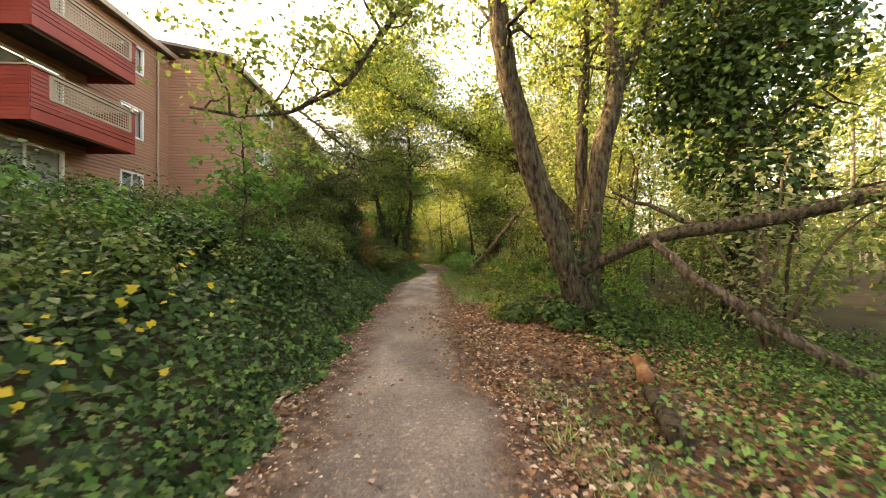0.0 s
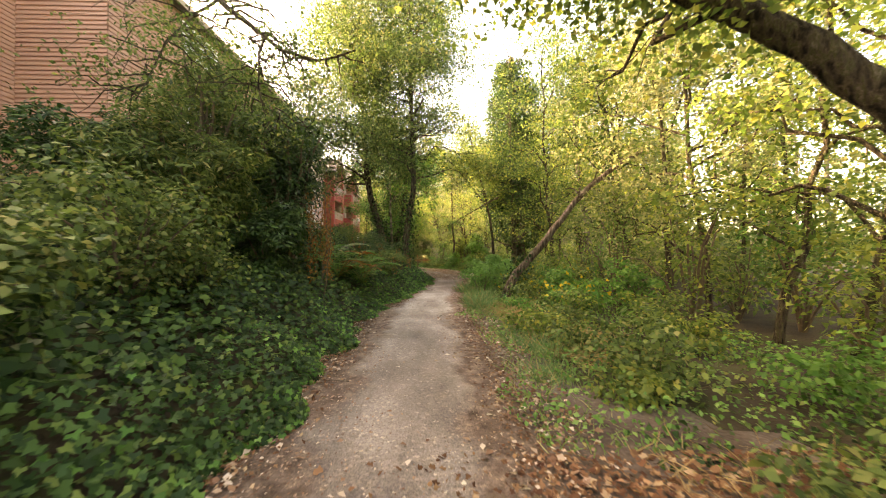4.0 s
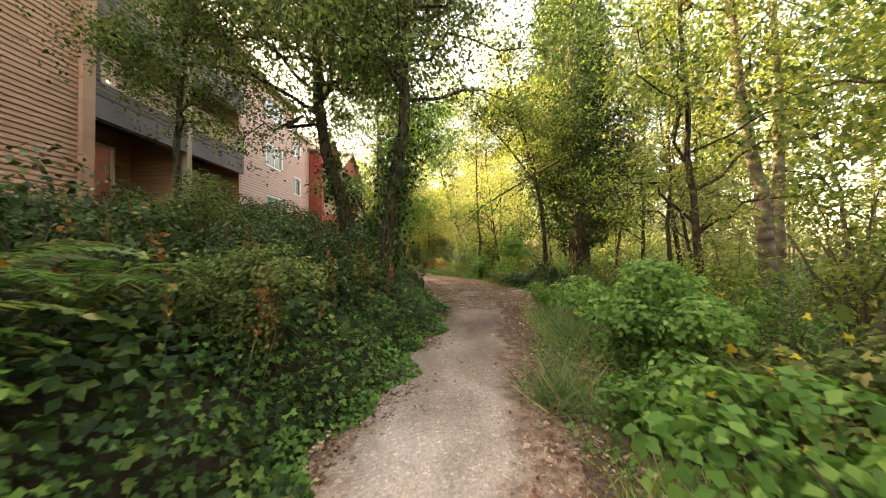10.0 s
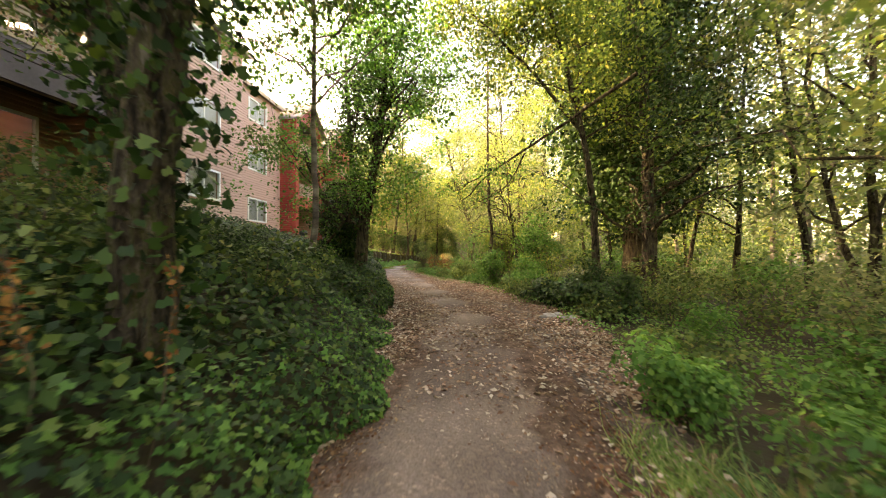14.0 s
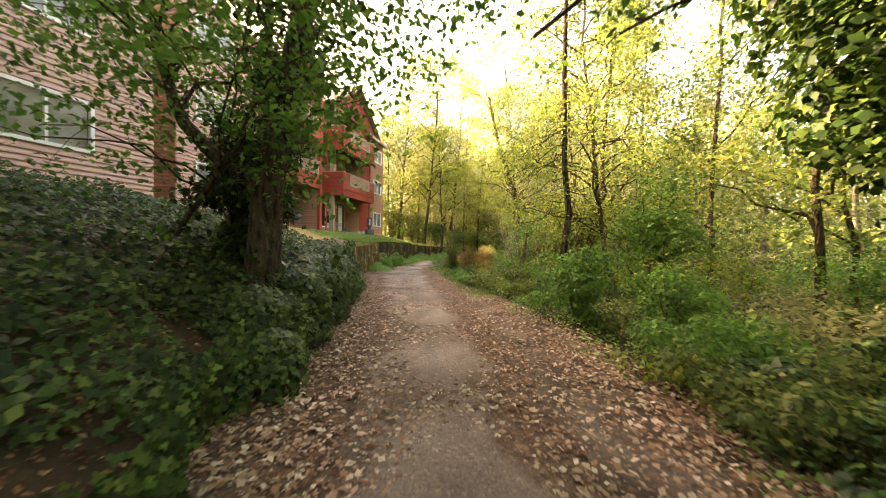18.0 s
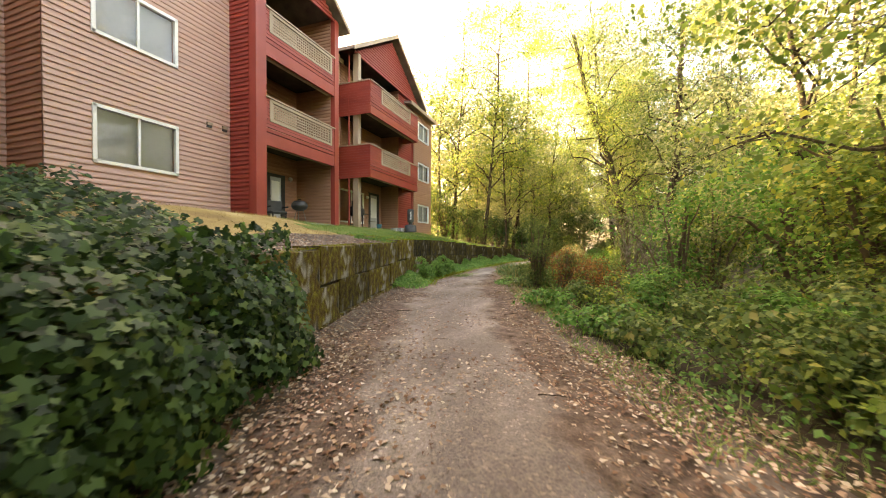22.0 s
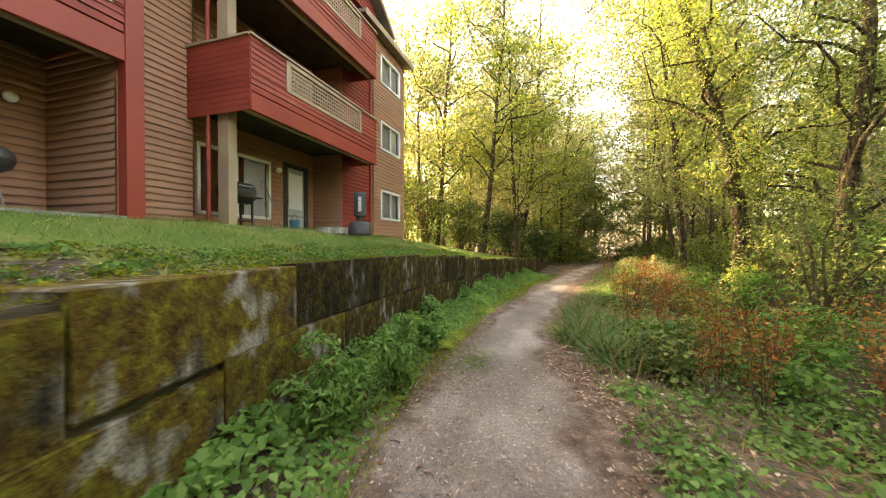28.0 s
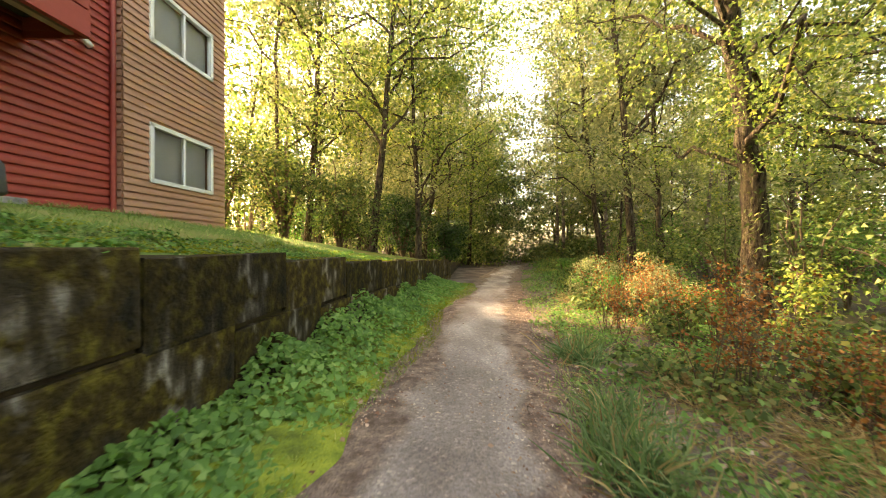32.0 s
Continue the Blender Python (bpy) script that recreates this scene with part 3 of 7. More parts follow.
def build_ground():
    ys = np.concatenate([[-900, -300, -120, -80], np.arange(-60, 60.1, 0.5), [75, 100, 160, 400, 900]])
    ls = np.array([1200, 400, 120, 60, 35, 22, 15, 12, 10, 8.5, 7, 6, 5, 4.2, 3.5, 2.8, 2.2, 1.7, 1.3, 0.9, 0.6, 0.35, 0.15, 0.02])
    us = np.array([0.0, 0.3, 0.6, 0.85, 1.0])
    rs = np.array([0.0, 0.3, 0.6, 1, 1.5, 2, 2.6, 3.3, 4, 5, 6.5, 8, 10, 13, 17, 22, 30, 45, 80, 200, 500, 1200])
    rows = []
    for y in ys:
        yc = float(np.clip(y, -74, 88))
        L, R = float(left_x(yc)), float(path_x(yc)) + 1.3
        x = np.concatenate([L - ls, L + 0.0 + (R - L) * us[:-1], R + rs])
        rows.append(np.stack([x, np.full_like(x, y), ground_z(x, np.full_like(x, yc))], 1))
    V = np.concatenate(rows)
    n = len(rows[0])
    i = np.arange(len(ys) - 1)[:, None] * n + np.arange(n - 1)[None]
    F = np.stack([i, i + 1, i + 1 + n, i + n], -1).reshape(-1, 4)
    c = V[F].mean(1)
    turf = (c[:, 0] < left_x(np.clip(c[:, 1], -74, 88)) - 0.1) & (c[:, 1] > 0.5) & (c[:, 1] < 30) & (c[:, 0] > -25)
    s = left_x(np.clip(c[:, 1], -74, 88)) - c[:, 0]
    kind = turf.astype(int)
    kind[turf & (c[:, 1] < 7.2 + 0.5 * np.sin(c[:, 0] * 3)) & (s > 1.6)] = 2
    kind[turf & (c[:, 1] < 8.5 + 0.6 * np.sin(c[:, 0] * 2)) & (s <= 1.9)] = 3
    r = c[:, 0] - path_x(np.clip(c[:, 1], -74, 88)) - 1.3
    kind[(r > -4) & (r < np.interp(c[:, 1], [-30, -28, -14, -9, -1, 4, 12], [2.2, 0.5, 0.5, 1.5, 1.5, 0.9, 1.4])) & (s < 0)] = 3
    ob = new("ground", mesh_np("ground", V, F, [SOIL, LAWN, PARCHED, BARESOIL], True, kind))
    tagged(ob, "dark woodland soil with moss and leaf mould", "ground", kind="structure")
    # the trodden path, a thin crown above the soil
    ys = np.arange(-70, 40.1, 0.25)
    us = np.linspace(-1, 1, 17)
    hw = np.interp(ys, [-70, -20, -9, -2, 5, 10, 14, 40], [1.25, 1.25, 1.3, 1.5, 1.75, 1.45, 0.95, 1.0])
    cx = path_x(ys)
    X = cx[:, None] + us[None] * hw[:, None] * (1 + 0.05 * np.sin(ys * 1.3)[:, None])
    Y = np.repeat(ys[:, None], len(us), 1)
    Z = ground_z(np.clip(X, left_x(Y) + 0.01, path_x(Y) + 1.29), Y) * 0 + 0.012 + 0.03 * (1 - us[None] ** 2) + 0.012 * np.sin(X * 3 + Y * 0.8) + 0.01 * np.sin(Y * 2.3 - X)
    Z = np.where(np.abs(us)[None] > 0.99, -0.03, Z)
    V = np.stack([X, Y, Z], -1).reshape(-1, 3)
    n = len(us)
    i = np.arange(len(ys) - 1)[:, None] * n + np.arange(n - 1)[None]
    F = np.stack([i, i + 1, i + 1 + n, i + n], -1).reshape(-1, 4)
    uv = np.stack([np.repeat(np.abs(us)[None], len(ys), 0).ravel(), Y.ravel() * 0.1], 1)
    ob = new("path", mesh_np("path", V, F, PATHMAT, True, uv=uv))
    tagged(ob, "trodden grey-brown gravel and dirt footpath", "path", kind="structure")


build_ground()


# ---- retaining wall of two courses of cast concrete blocks ----
def build_wall():
    wall = empty("retaining_wall", float(left_x(8)), 8.0, 0.0)
    tagged(wall, "mossy stained concrete block retaining wall beside the path", "wall", kind="structure")
    inv = wall.matrix_basis.inverted()
    rng = np.random.default_rng(3)
    ya = np.arange(-4.0, 31.0, 0.05)
    xa = left_x(ya)
    arc = np.concatenate([[0], np.cumsum(np.hypot(np.diff(xa), np.diff(ya)))])
    length = 1.83
    for course in range(3):
        start = 0.92 * (course % 2)
        while start + length < arc[-1]:
            a, b = np.interp([start + 0.008, start + length - 0.008], arc, ya)
            xa0, xb0 = left_x([a, b])
            mid = 0.5 * (a + b)
            top = float(step_h(mid)) + 0.02
            h = 0.61
            z1 = top - course * h
            z0 = z1 - h + 0.012
            start += length
            if z1 < 0.05:
                continue
            z0 = max(z0, -0.25)
            ang = math.atan2(b - a, xb0 - xa0)
            L = math.hypot(b - a, xb0 - xa0)
            bm = box(0, L, 0, 0.45, z0 - z1, 0, 0.016)
            for v in bm.verts:
                v.co += Vector(rng.normal(size=3) * 0.004)
            push = 0.03 + abs(float(rng.normal())) * 0.012 + 0.012 * course
            m = Matrix.Translation((xa0, a, z1)) @ Matrix.Rotation(ang, 4, "Z") @ Matrix.Translation((0, -push, 0))
            ob = part("block", bm, WETCONCRETE if mid + 0.8 * float(rng.normal()) > 9.3 else CONCRETE, wall)
            ob.matrix_basis = inv @ m
    return wall


build_wall()


# ---- apartment building ----
BOARDS = {}


def board_mesh(mat, axis, face):
    """One lap board of unit length, thick at its lower edge; shared by all boards of its kind."""
    key = (mat.name, axis, face)
    if key not in BOARDS:
        prof = [(-0.03 * face, 0), (0.03 * face, 0), (0.03 * face, 0.012), (0.006 * face, 0.14), (-0.03 * face, 0.14)]
        V = [(d, c, z) if axis == "y" else (c, d, z) for c in (0, 1) for d, z in prof]
        F = [(j, (j + 1) % 5, 5 + (j + 1) % 5, 5 + j) for j in range(5)]
        BOARDS[key] = mesh_np("board", V, F, mat)
    return BOARDS[key]


def siding(wall, rect_list, x, mat, axis="y", face=1, pitch=0.14, split=False, name="siding"):
    """Lap boards on the plane axis-perpendicular at x. rect_list: (a0, a1, z0, z1, holes)."""
    for a0, a1, z0, z1, holes in rect_list:
        z = z0
        while z < z1 - 0.01:
            zt = min(z + pitch, z1)
            cuts = [(a0, a1)]
            for h0, h1, hz0, hz1 in holes:
                if hz0 < zt - 0.005 and hz1 > z + 0.005:
                    nxt = []
                    for c0, c1 in cuts:
                        if h1 <= c0 or h0 >= c1:
                            nxt.append((c0, c1))
                        else:
                            if h0 > c0:
                                nxt.append((c0, h0))
                            if h1 < c1:
                                nxt.append((h1, c1))
                    cuts = nxt
            for c0, c1 in cuts:
                ob = new("board", board_mesh(mat, axis, face))
                ob.parent = wall
                at, k = ((x, c0, z), (1, c1 - c0, (zt - z) / 0.14)) if axis == "y" else ((c0, x, z), (c1 - c0, 1, (zt - z) / 0.14))
                ob.matrix_basis = Matrix.Translation(at) @ Matrix.Diagonal((*k, 1))
            z += pitch
    return wall


def backing(wall, x, a0, a1, z0, z1, holes, mat, axis="y", face=1, thick=0.16):
    """The wall's core behind the boards, cut round its openings."""
    az = sorted({a0, a1, *[h[0] for h in holes], *[h[1] for h in holes]})
    zz = sorted({z0, z1, *[h[2] for h in holes], *[h[3] for h in holes]})
    bm = bmesh.new()
    for b0, b1 in zip(az, az[1:]):
        for c0, c1 in zip(zz, zz[1:]):
            if any(h[0] <= b0 and h[1] >= b1 and h[2] <= c0 and h[3] >= c1 for h in holes):
                continue
            lo, hi = sorted((x - 0.02 * face, x - thick * face))
            if axis == "y":
                add_box(bm, lo, hi, b0, b1, c0, c1)
            else:
                add_box(bm, b0, b1, lo, hi, c0, c1)
    ob = part("core", bm, mat, wall)
    ob.matrix_parent_inverse = wall.matrix_basis.inverted()


WINDOWS = [0]


def window(x, y0, y1, z0, z1, blind=0.5, mullion=True):
    """A white vinyl slider in a wall that faces +x."""
    WINDOWS[0] += 1
    w = empty(f"window_{WINDOWS[0]}", x, y0, z0)
    tagged(w, "white vinyl sliding window with grey blinds drawn" if blind > 0.3 else "white vinyl sliding window, dark inside, added to deepen a recess's shade", "window", kind="structure")
    W, H = y1 - y0, z1 - z0
    for nm, b in (("frame_rail", (0, W, -0.01, 0.075)), ("frame_rail", (0, W, H - 0.075, H + 0.01)), ("frame_stile", (-0.01, 0.075, 0.0, H)), ("frame_stile", (W - 0.075, W + 0.01, 0.0, H))):
        part(nm, box(-0.05, 0.055, b[0], b[1], b[2], b[3], 0.006), WHITE, w)
    if mullion:
        part("mullion", box(-0.03, 0.035, W / 2 - 0.03, W / 2 + 0.03, 0.07, H - 0.07, 0.004), WHITE, w)
    for i, (a, b) in enumerate(((0.07, W / 2), (W / 2, W - 0.07))):
        bm = bmesh.new()
        d = 0.008 - 0.02 * i
        bm.faces.new([bm.verts.new(p) for p in ((d, a, 0.07), (d, b, 0.07), (d, b, H - 0.07), (d, a, H - 0.07))])
        p = part("pane", bm, GLASS, w)
        p.visible_shadow = False
    if blind:
        part("blind", box(-0.13, -0.12, W * (1 - blind), W - 0.05, 0.05, H - 0.05), BLIND, w)
    return w


def wallset(name, label):
    w = empty(name, 0, 0, 0)
    return tagged(w, label, "wall", kind="structure")


def facade(name, label, x, y0, y1, z0, z1, mat, wins, blind=0.5, pitch=0.14):
    w = wallset(name, label)
    holes = [(a + 0.02, b - 0.02, c + 0.02, d - 0.02) for a, b, c, d in wins]
    siding(w, [(y0, y1, z0, z1, holes)], x, mat, pitch=pitch)
    backing(w, x, y0, y1, z0, z1, holes, mat)
    for a, b, c, d in wins:
        window(x, a, b, c, d, 0.97)
    return w


def return_wall(name, label, y, x0, x1, z0, z1, mat, face=-1):
    w = wallset(name, label)
    siding(w, [(x0, x1, z0, z1, [])], y, mat, axis="x", face=face)
    backing(w, y, x0, x1, z0, z1, [], mat, axis="x", face=face)
    return w


def trim(name, x0, x1, y0, y1, z0, z1, mat, label, category="post"):
    return tagged(part(name, box(x0, x1, y0, y1, z0, z1, 0.008), mat, None), label, category, kind="structure")


def lattice_mesh(y0, y1, z0, z1, x, pitch=0.1, bar=0.035):
    bm = bmesh.new()
    y = y0
    while y < y1:
        add_box(bm, x - 0.008, x, y, min(y + bar, y1), z0, z1)
        y += pitch
    z = z0
    while z < z1:
        add_box(bm, x, x + 0.008, y0, y1, z, min(z + bar, z1))
        z += pitch
    return bm


def balcony(x, y0, y1, zf, depth, skin, cap, lat=(0.18, 0.93), side=True, h=1.05, drop=0.42):
    """A balcony: deck, boarded parapet with an inset lattice panel, cap rail, fascia."""
    b = empty("balcony", x, y0, zf)
    tagged(b, "boarded balcony with a lattice panel in its parapet", "balcony", group="balconies of the apartments")
    W = y1 - y0
    part("deck", box(-depth, -0.06, 0.02, W - 0.02, -0.16, 0.0), DARKWOOD, b)
    part("beam", box(-0.32, -0.2, 0.02, W - 0.02, -drop + 0.04, -0.16, 0.006), BEIGE, b)
    part("fascia", box(-0.06, 0.03, 0, W, -drop, -0.1, 0.006), skin if skin is not RED else REDTRIM, b)
    part("fascia", box(-0.06, 0.01, 0, W, -0.06, 0.06, 0.006), skin, b)
    la, lb = W * lat[0], W * lat[1]
    lz0, lz1 = 0.36, h - 0.08

    def boards(a0, a1, z0, z1):
        z = z0
        while z < z1 - 0.02:
            zt = min(z + 0.12, z1)
            bm = bmesh.new()
            vs = []
            for yy in (a0, a1):
                for dx, zz in ((-0.02, z), (0.026, z), (0.026, z + 0.012), (0.008, zt), (-0.02, zt)):
                    vs.append(bm.verts.new((dx, yy, zz)))
            for j in range(5):
                bm.faces.new((vs[j], vs[(j + 1) % 5], vs[5 + (j + 1) % 5], vs[5 + j]))
            bm.faces.new(vs[:5])
            bm.faces.new(vs[5:])
            part("board", bm, skin, b)
            z = zt
    boards(0, W, 0.08, lz0)
    boards(0, la, lz0, h)
    boards(lb, W, lz0, h)
    boards(la, lb, lz1, h)
    part("lattice", lattice_mesh(la, lb, lz0, lz1, 0.0), BEIGE, b)
    for bx in ((la - 0.05, lb + 0.05, lz0 - 0.06, lz0 + 0.03), (la - 0.05, lb + 0.05, lz1 - 0.03, lz1 + 0.06)):
        part("panel_rail", box(-0.03, 0.04, bx[0], bx[1], bx[2], bx[3], 0.005), BEIGE, b)
    for bx in ((la - 0.06, la + 0.06), (lb - 0.06, lb + 0.06)):
        part("panel_stile", box(-0.03, 0.04, bx[0], bx[1], lz0, lz1, 0.005), BEIGE, b)
    part("cap_rail", box(-0.09, 0.07, -0.03, W + 0.03, h, h + 0.05, 0.008), cap, b)
    if side:
        for yy, sg in ((0.0, -1), (W, 1)):
            z = -drop
            while z < h - 0.02:
                part("side_board", box(-depth, 0.0, yy - 0.02, yy + 0.02, z, min(z + 0.112, h)), skin, b)
                z += 0.12
            part("side_rail", box(-depth, 0.0, yy - 0.06, yy + 0.06, h, h + 0.05, 0.006), cap, b)
    return b


def room(x_front, x_back, y0, y1, z0, z1, mat, holes=(), x_near=None):
    """The back, sides and ceiling of a recess behind a balcony."""
    w = wallset("wall_recess", "shaded siding wall at the back of a balcony")
    siding(w, [(y0, y1, z0, z1, list(holes))], x_back, mat)
    backing(w, x_back, y0, y1, z0, z1, holes, mat)
    siding(w, [(x_back, x_front, z0, z1, [])], y1 - 0.03, mat, axis="x", face=-1)
    backing(w, y1 - 0.03, x_back, x_front, z0, z1, [], mat, axis="x", face=-1)
    x_near = x_front if x_near is None else x_near
    siding(w, [(x_back, x_near, z0, z1, [])], y0 + 0.03, mat, axis="x", face=1)
    backing(w, y0 + 0.03, x_back, x_near, z0, z1, [], mat, axis="x", face=1)


def gable_roof(name, x_eave, x_back, y0, y1, z, rise, along="x", over=0.35):
    """A pitched roof. along x: the ridge runs back from the facade, so the facade shows a gable."""
    r = empty(name, x_eave, y0, z)
    tagged(r, "pitched shingle roof with a pale fascia board", "roof", kind="structure")
    W, D = y1 - y0, x_eave - x_back
    bm = bmesh.new()
    t = 0.14
    if along == "x":
        for sgn in (0, 1):
            ya, yb = (-over, W / 2) if sgn == 0 else (W + over, W / 2)
            za = -over * rise / (W / 2)
            q = [(over, ya, za), (-D, ya, za), (-D, yb, rise), (over, yb, rise)]
            vs = [bm.verts.new(p) for p in q] + [bm.verts.new((p[0], p[1], p[2] + t)) for p in q]
            for f in ((0, 1, 2, 3), (7, 6, 5, 4), (0, 4, 5, 1), (1, 5, 6, 2), (2, 6, 7, 3), (3, 7, 4, 0)):
                bm.faces.new([vs[i] for i in f])
        part("roof_plane", bm, ROOF, r)
        for ya, yb in ((-over, W / 2), (W + over, W / 2)):
            bm = bmesh.new()
            za = -over * rise / (W / 2)
            q = [(ya, za - 0.06), (yb, rise - 0.06), (yb, rise + 0.16), (ya, za + 0.16)]
            vs = [bm.verts.new((over + 0.002, *p)) for p in q] + [bm.verts.new((over + 0.04, *p)) for p in q]
            for f in ((0, 1, 2, 3), (7, 6, 5, 4), (0, 4, 5, 1), (1, 5, 6, 2), (2, 6, 7, 3), (3, 7, 4, 0)):
                bm.faces.new([vs[i] for i in f])
            part("fascia", bm, BEIGE, r)
    else:
        q = [(over, -over, 0), (over, W + over, 0), (-D, W + over, rise), (-D, -over, rise)]
        vs = [bm.verts.new(p) for p in q] + [bm.verts.new((p[0], p[1], p[2] + t)) for p in q]
        for f in ((0, 1, 2, 3), (7, 6, 5, 4), (0, 4, 5, 1), (1, 5, 6, 2), (2, 6, 7, 3), (3, 7, 4, 0)):
            bm.faces.new([vs[i] for i in f])
        part("roof_plane", bm, ROOF, r)
        part("fascia", box(over, over + 0.04, -over, W + over, -0.06, 0.16), BEIGE, r)
    return r


def gable_wall(x, y0, y1, z, rise, mat):
    """The boarded triangle under a gable."""
    w = wallset("wall_gable", "boarded gable under the roof")
    n = int(rise / 0.14)
    W = y1 - y0
    rects = []
    for i in range(n):
        zz = z + i * 0.14
        half = W / 2 * (1 - (i + 0.6) / n)
        rects.append((y0 + W / 2 - half, y0 + W / 2 + half, zz, zz + 0.14, []))
    for r in rects:
        siding(w, [r], x, mat)
    return w


BACK = -22.0
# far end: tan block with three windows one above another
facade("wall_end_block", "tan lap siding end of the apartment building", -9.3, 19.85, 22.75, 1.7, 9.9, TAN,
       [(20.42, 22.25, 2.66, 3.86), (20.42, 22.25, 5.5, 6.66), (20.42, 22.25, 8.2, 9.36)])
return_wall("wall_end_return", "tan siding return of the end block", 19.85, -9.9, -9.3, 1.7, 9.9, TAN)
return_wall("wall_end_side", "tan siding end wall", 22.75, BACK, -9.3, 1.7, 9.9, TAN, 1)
gable_roof("roof_end", -9.3, BACK, 19.0, 22.75, 9.9, 1.3, "y")
# red gabled bay with projecting balconies
facade("wall_red_bay", "red lap siding wall with weathered patches", -9.45, 17.9, 19.85, 1.7, 10.4, RED, [])
gable_wall(-9.3, 13.0, 20.6, 10.3, 2.4, RED)
gable_roof("roof_red_bay", -9.3, BACK, 12.9, 20.7, 10.4, 2.5)
for zf in (4.85, 7.83):
    balcony(-8.45, 13.1, 18.45, zf, 2.13, RED, BEIGE, (0.2, 0.8), drop=0.47)
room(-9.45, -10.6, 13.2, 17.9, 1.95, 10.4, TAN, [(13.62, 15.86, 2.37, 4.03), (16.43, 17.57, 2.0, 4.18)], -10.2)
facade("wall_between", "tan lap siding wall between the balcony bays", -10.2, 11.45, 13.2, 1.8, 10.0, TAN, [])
gable_roof("roof_between", -10.2, BACK, 11.4, 13.2, 10.0, 1.0, "y", 0.1)
trim("balcony_post", -9.45, -9.15, 13.2, 13.42, 1.9, 10.3, BEIGE, "tan boxed post under the projecting balconies")
# bay with recessed balconies and red corner posts
for zf in (5.05, 8.0):
    balcony(-9.05, 7.62, 11.2, zf, 1.93, RED, BEIGE, (0.06, 0.94), side=False, drop=0.52)
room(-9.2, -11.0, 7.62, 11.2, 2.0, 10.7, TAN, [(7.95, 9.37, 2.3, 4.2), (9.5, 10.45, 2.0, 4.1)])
trim("corner_post", -9.35, -9.0, 7.2, 7.62, 1.9, 10.7, REDTRIM, "red boxed corner post of the balcony bay")
trim("corner_post", -9.35, -9.0, 11.2, 11.47, 1.9, 10.7, REDTRIM, "red boxed corner post of the balcony bay")
return_wall("wall_bay_side", "red boarded side of the balcony bay", 7.2, -10.2, -9.3, 2.0, 10.7, RED)
gable_wall(-9.05, 7.3, 11.4, 10.6, 1.5, RED)
gable_roof("roof_bay", -9.05, BACK, 7.2, 11.5, 10.6, 1.6)
# pinkish block with sliding windows
facade("wall_window_block", "pinkish tan lap siding wall with white windows", -10.13, 2.75, 7.2, 2.0, 11.0, PINKTAN,
       [(3.58, 5.52, 3.2, 4.58), (3.58, 5.52, 6.25, 7.6), (3.58, 5.52, 9.2, 10.5)])
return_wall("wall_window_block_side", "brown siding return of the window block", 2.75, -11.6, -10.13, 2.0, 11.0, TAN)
gable_roof("roof_window_block", -10.13, BACK, 2.7, 7.2, 11.0, 2.4, "y", 0.25)
facade("wall_recess_north", "pinkish tan recessed wall", -11.6, 0.4, 2.75, 2.0, 11.0, PINKTAN, [])
gable_roof("roof_recess", -11.6, BACK, 0.4, 2.7, 11.0, 2.0, "y", 0.1)
# block with the window behind the ivy bank
facade("wall_middle_block", "pinkish tan lap siding wall above the ivy bank", -8.4, -6.0, 0.4, 2.2, 11.0, PINKTAN,
       [(-3.15, -1.2, 3.65, 4.95), (-3.15, -1.2, 6.6, 7.9), (-3.15, -1.2, 9.4, 10.6)])
return_wall("wall_middle_side", "pinkish siding side wall", 0.4, -11.6, -8.4, 2.2, 11.0, PINKTAN, 1)
gable_roof("roof_middle_block", -8.4, BACK, -6.0, 0.4, 11.0, 2.6, "y")
# dark balcony bays
for y0, y1 in ((-13.2, -9.75), (-9.5, -6.1)):
    for zf in (6.1, 8.95):
        balcony(-7.9, y0, y1, zf, 2.08, PLUM, BEIGE, (0.06, 0.95), side=False, h=1.08, drop=0.72)
    # unseen glazed openings, added so the recesses look as dark as deep shade
    dark_openings = [(y0 + 0.6, y1 - 0.7, z0, z0 + 2.05) for z0 in (3.3, 6.15, 9.0)]
    room(-8.1, -10.0, y0, y1, 2.3, 11.0, TAN, dark_openings)
    for d in dark_openings:
        window(-10.0, *d, 0)
trim("balcony_post", -8.1, -7.86, -9.75, -9.5, 2.3, 11.0, BEIGE, "tan boxed post between dark balconies")
trim("corner_post", -8.15, -7.86, -13.55, -13.2, 2.3, 11.0, TAN, "salmon boxed corner post of the balcony bay")
gable_roof("roof_dark_bay", -7.9, BACK, -13.3, -6.0, 11.0, 2.6, "y")
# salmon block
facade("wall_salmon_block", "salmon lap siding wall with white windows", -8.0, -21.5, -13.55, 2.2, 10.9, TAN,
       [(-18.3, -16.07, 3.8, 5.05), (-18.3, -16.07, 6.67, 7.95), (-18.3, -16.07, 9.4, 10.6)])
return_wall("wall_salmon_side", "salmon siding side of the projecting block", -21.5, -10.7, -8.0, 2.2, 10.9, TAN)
gable_roof("roof_salmon_block", -8.0, BACK, -21.5, -13.3, 10.9, 2.6, "y")
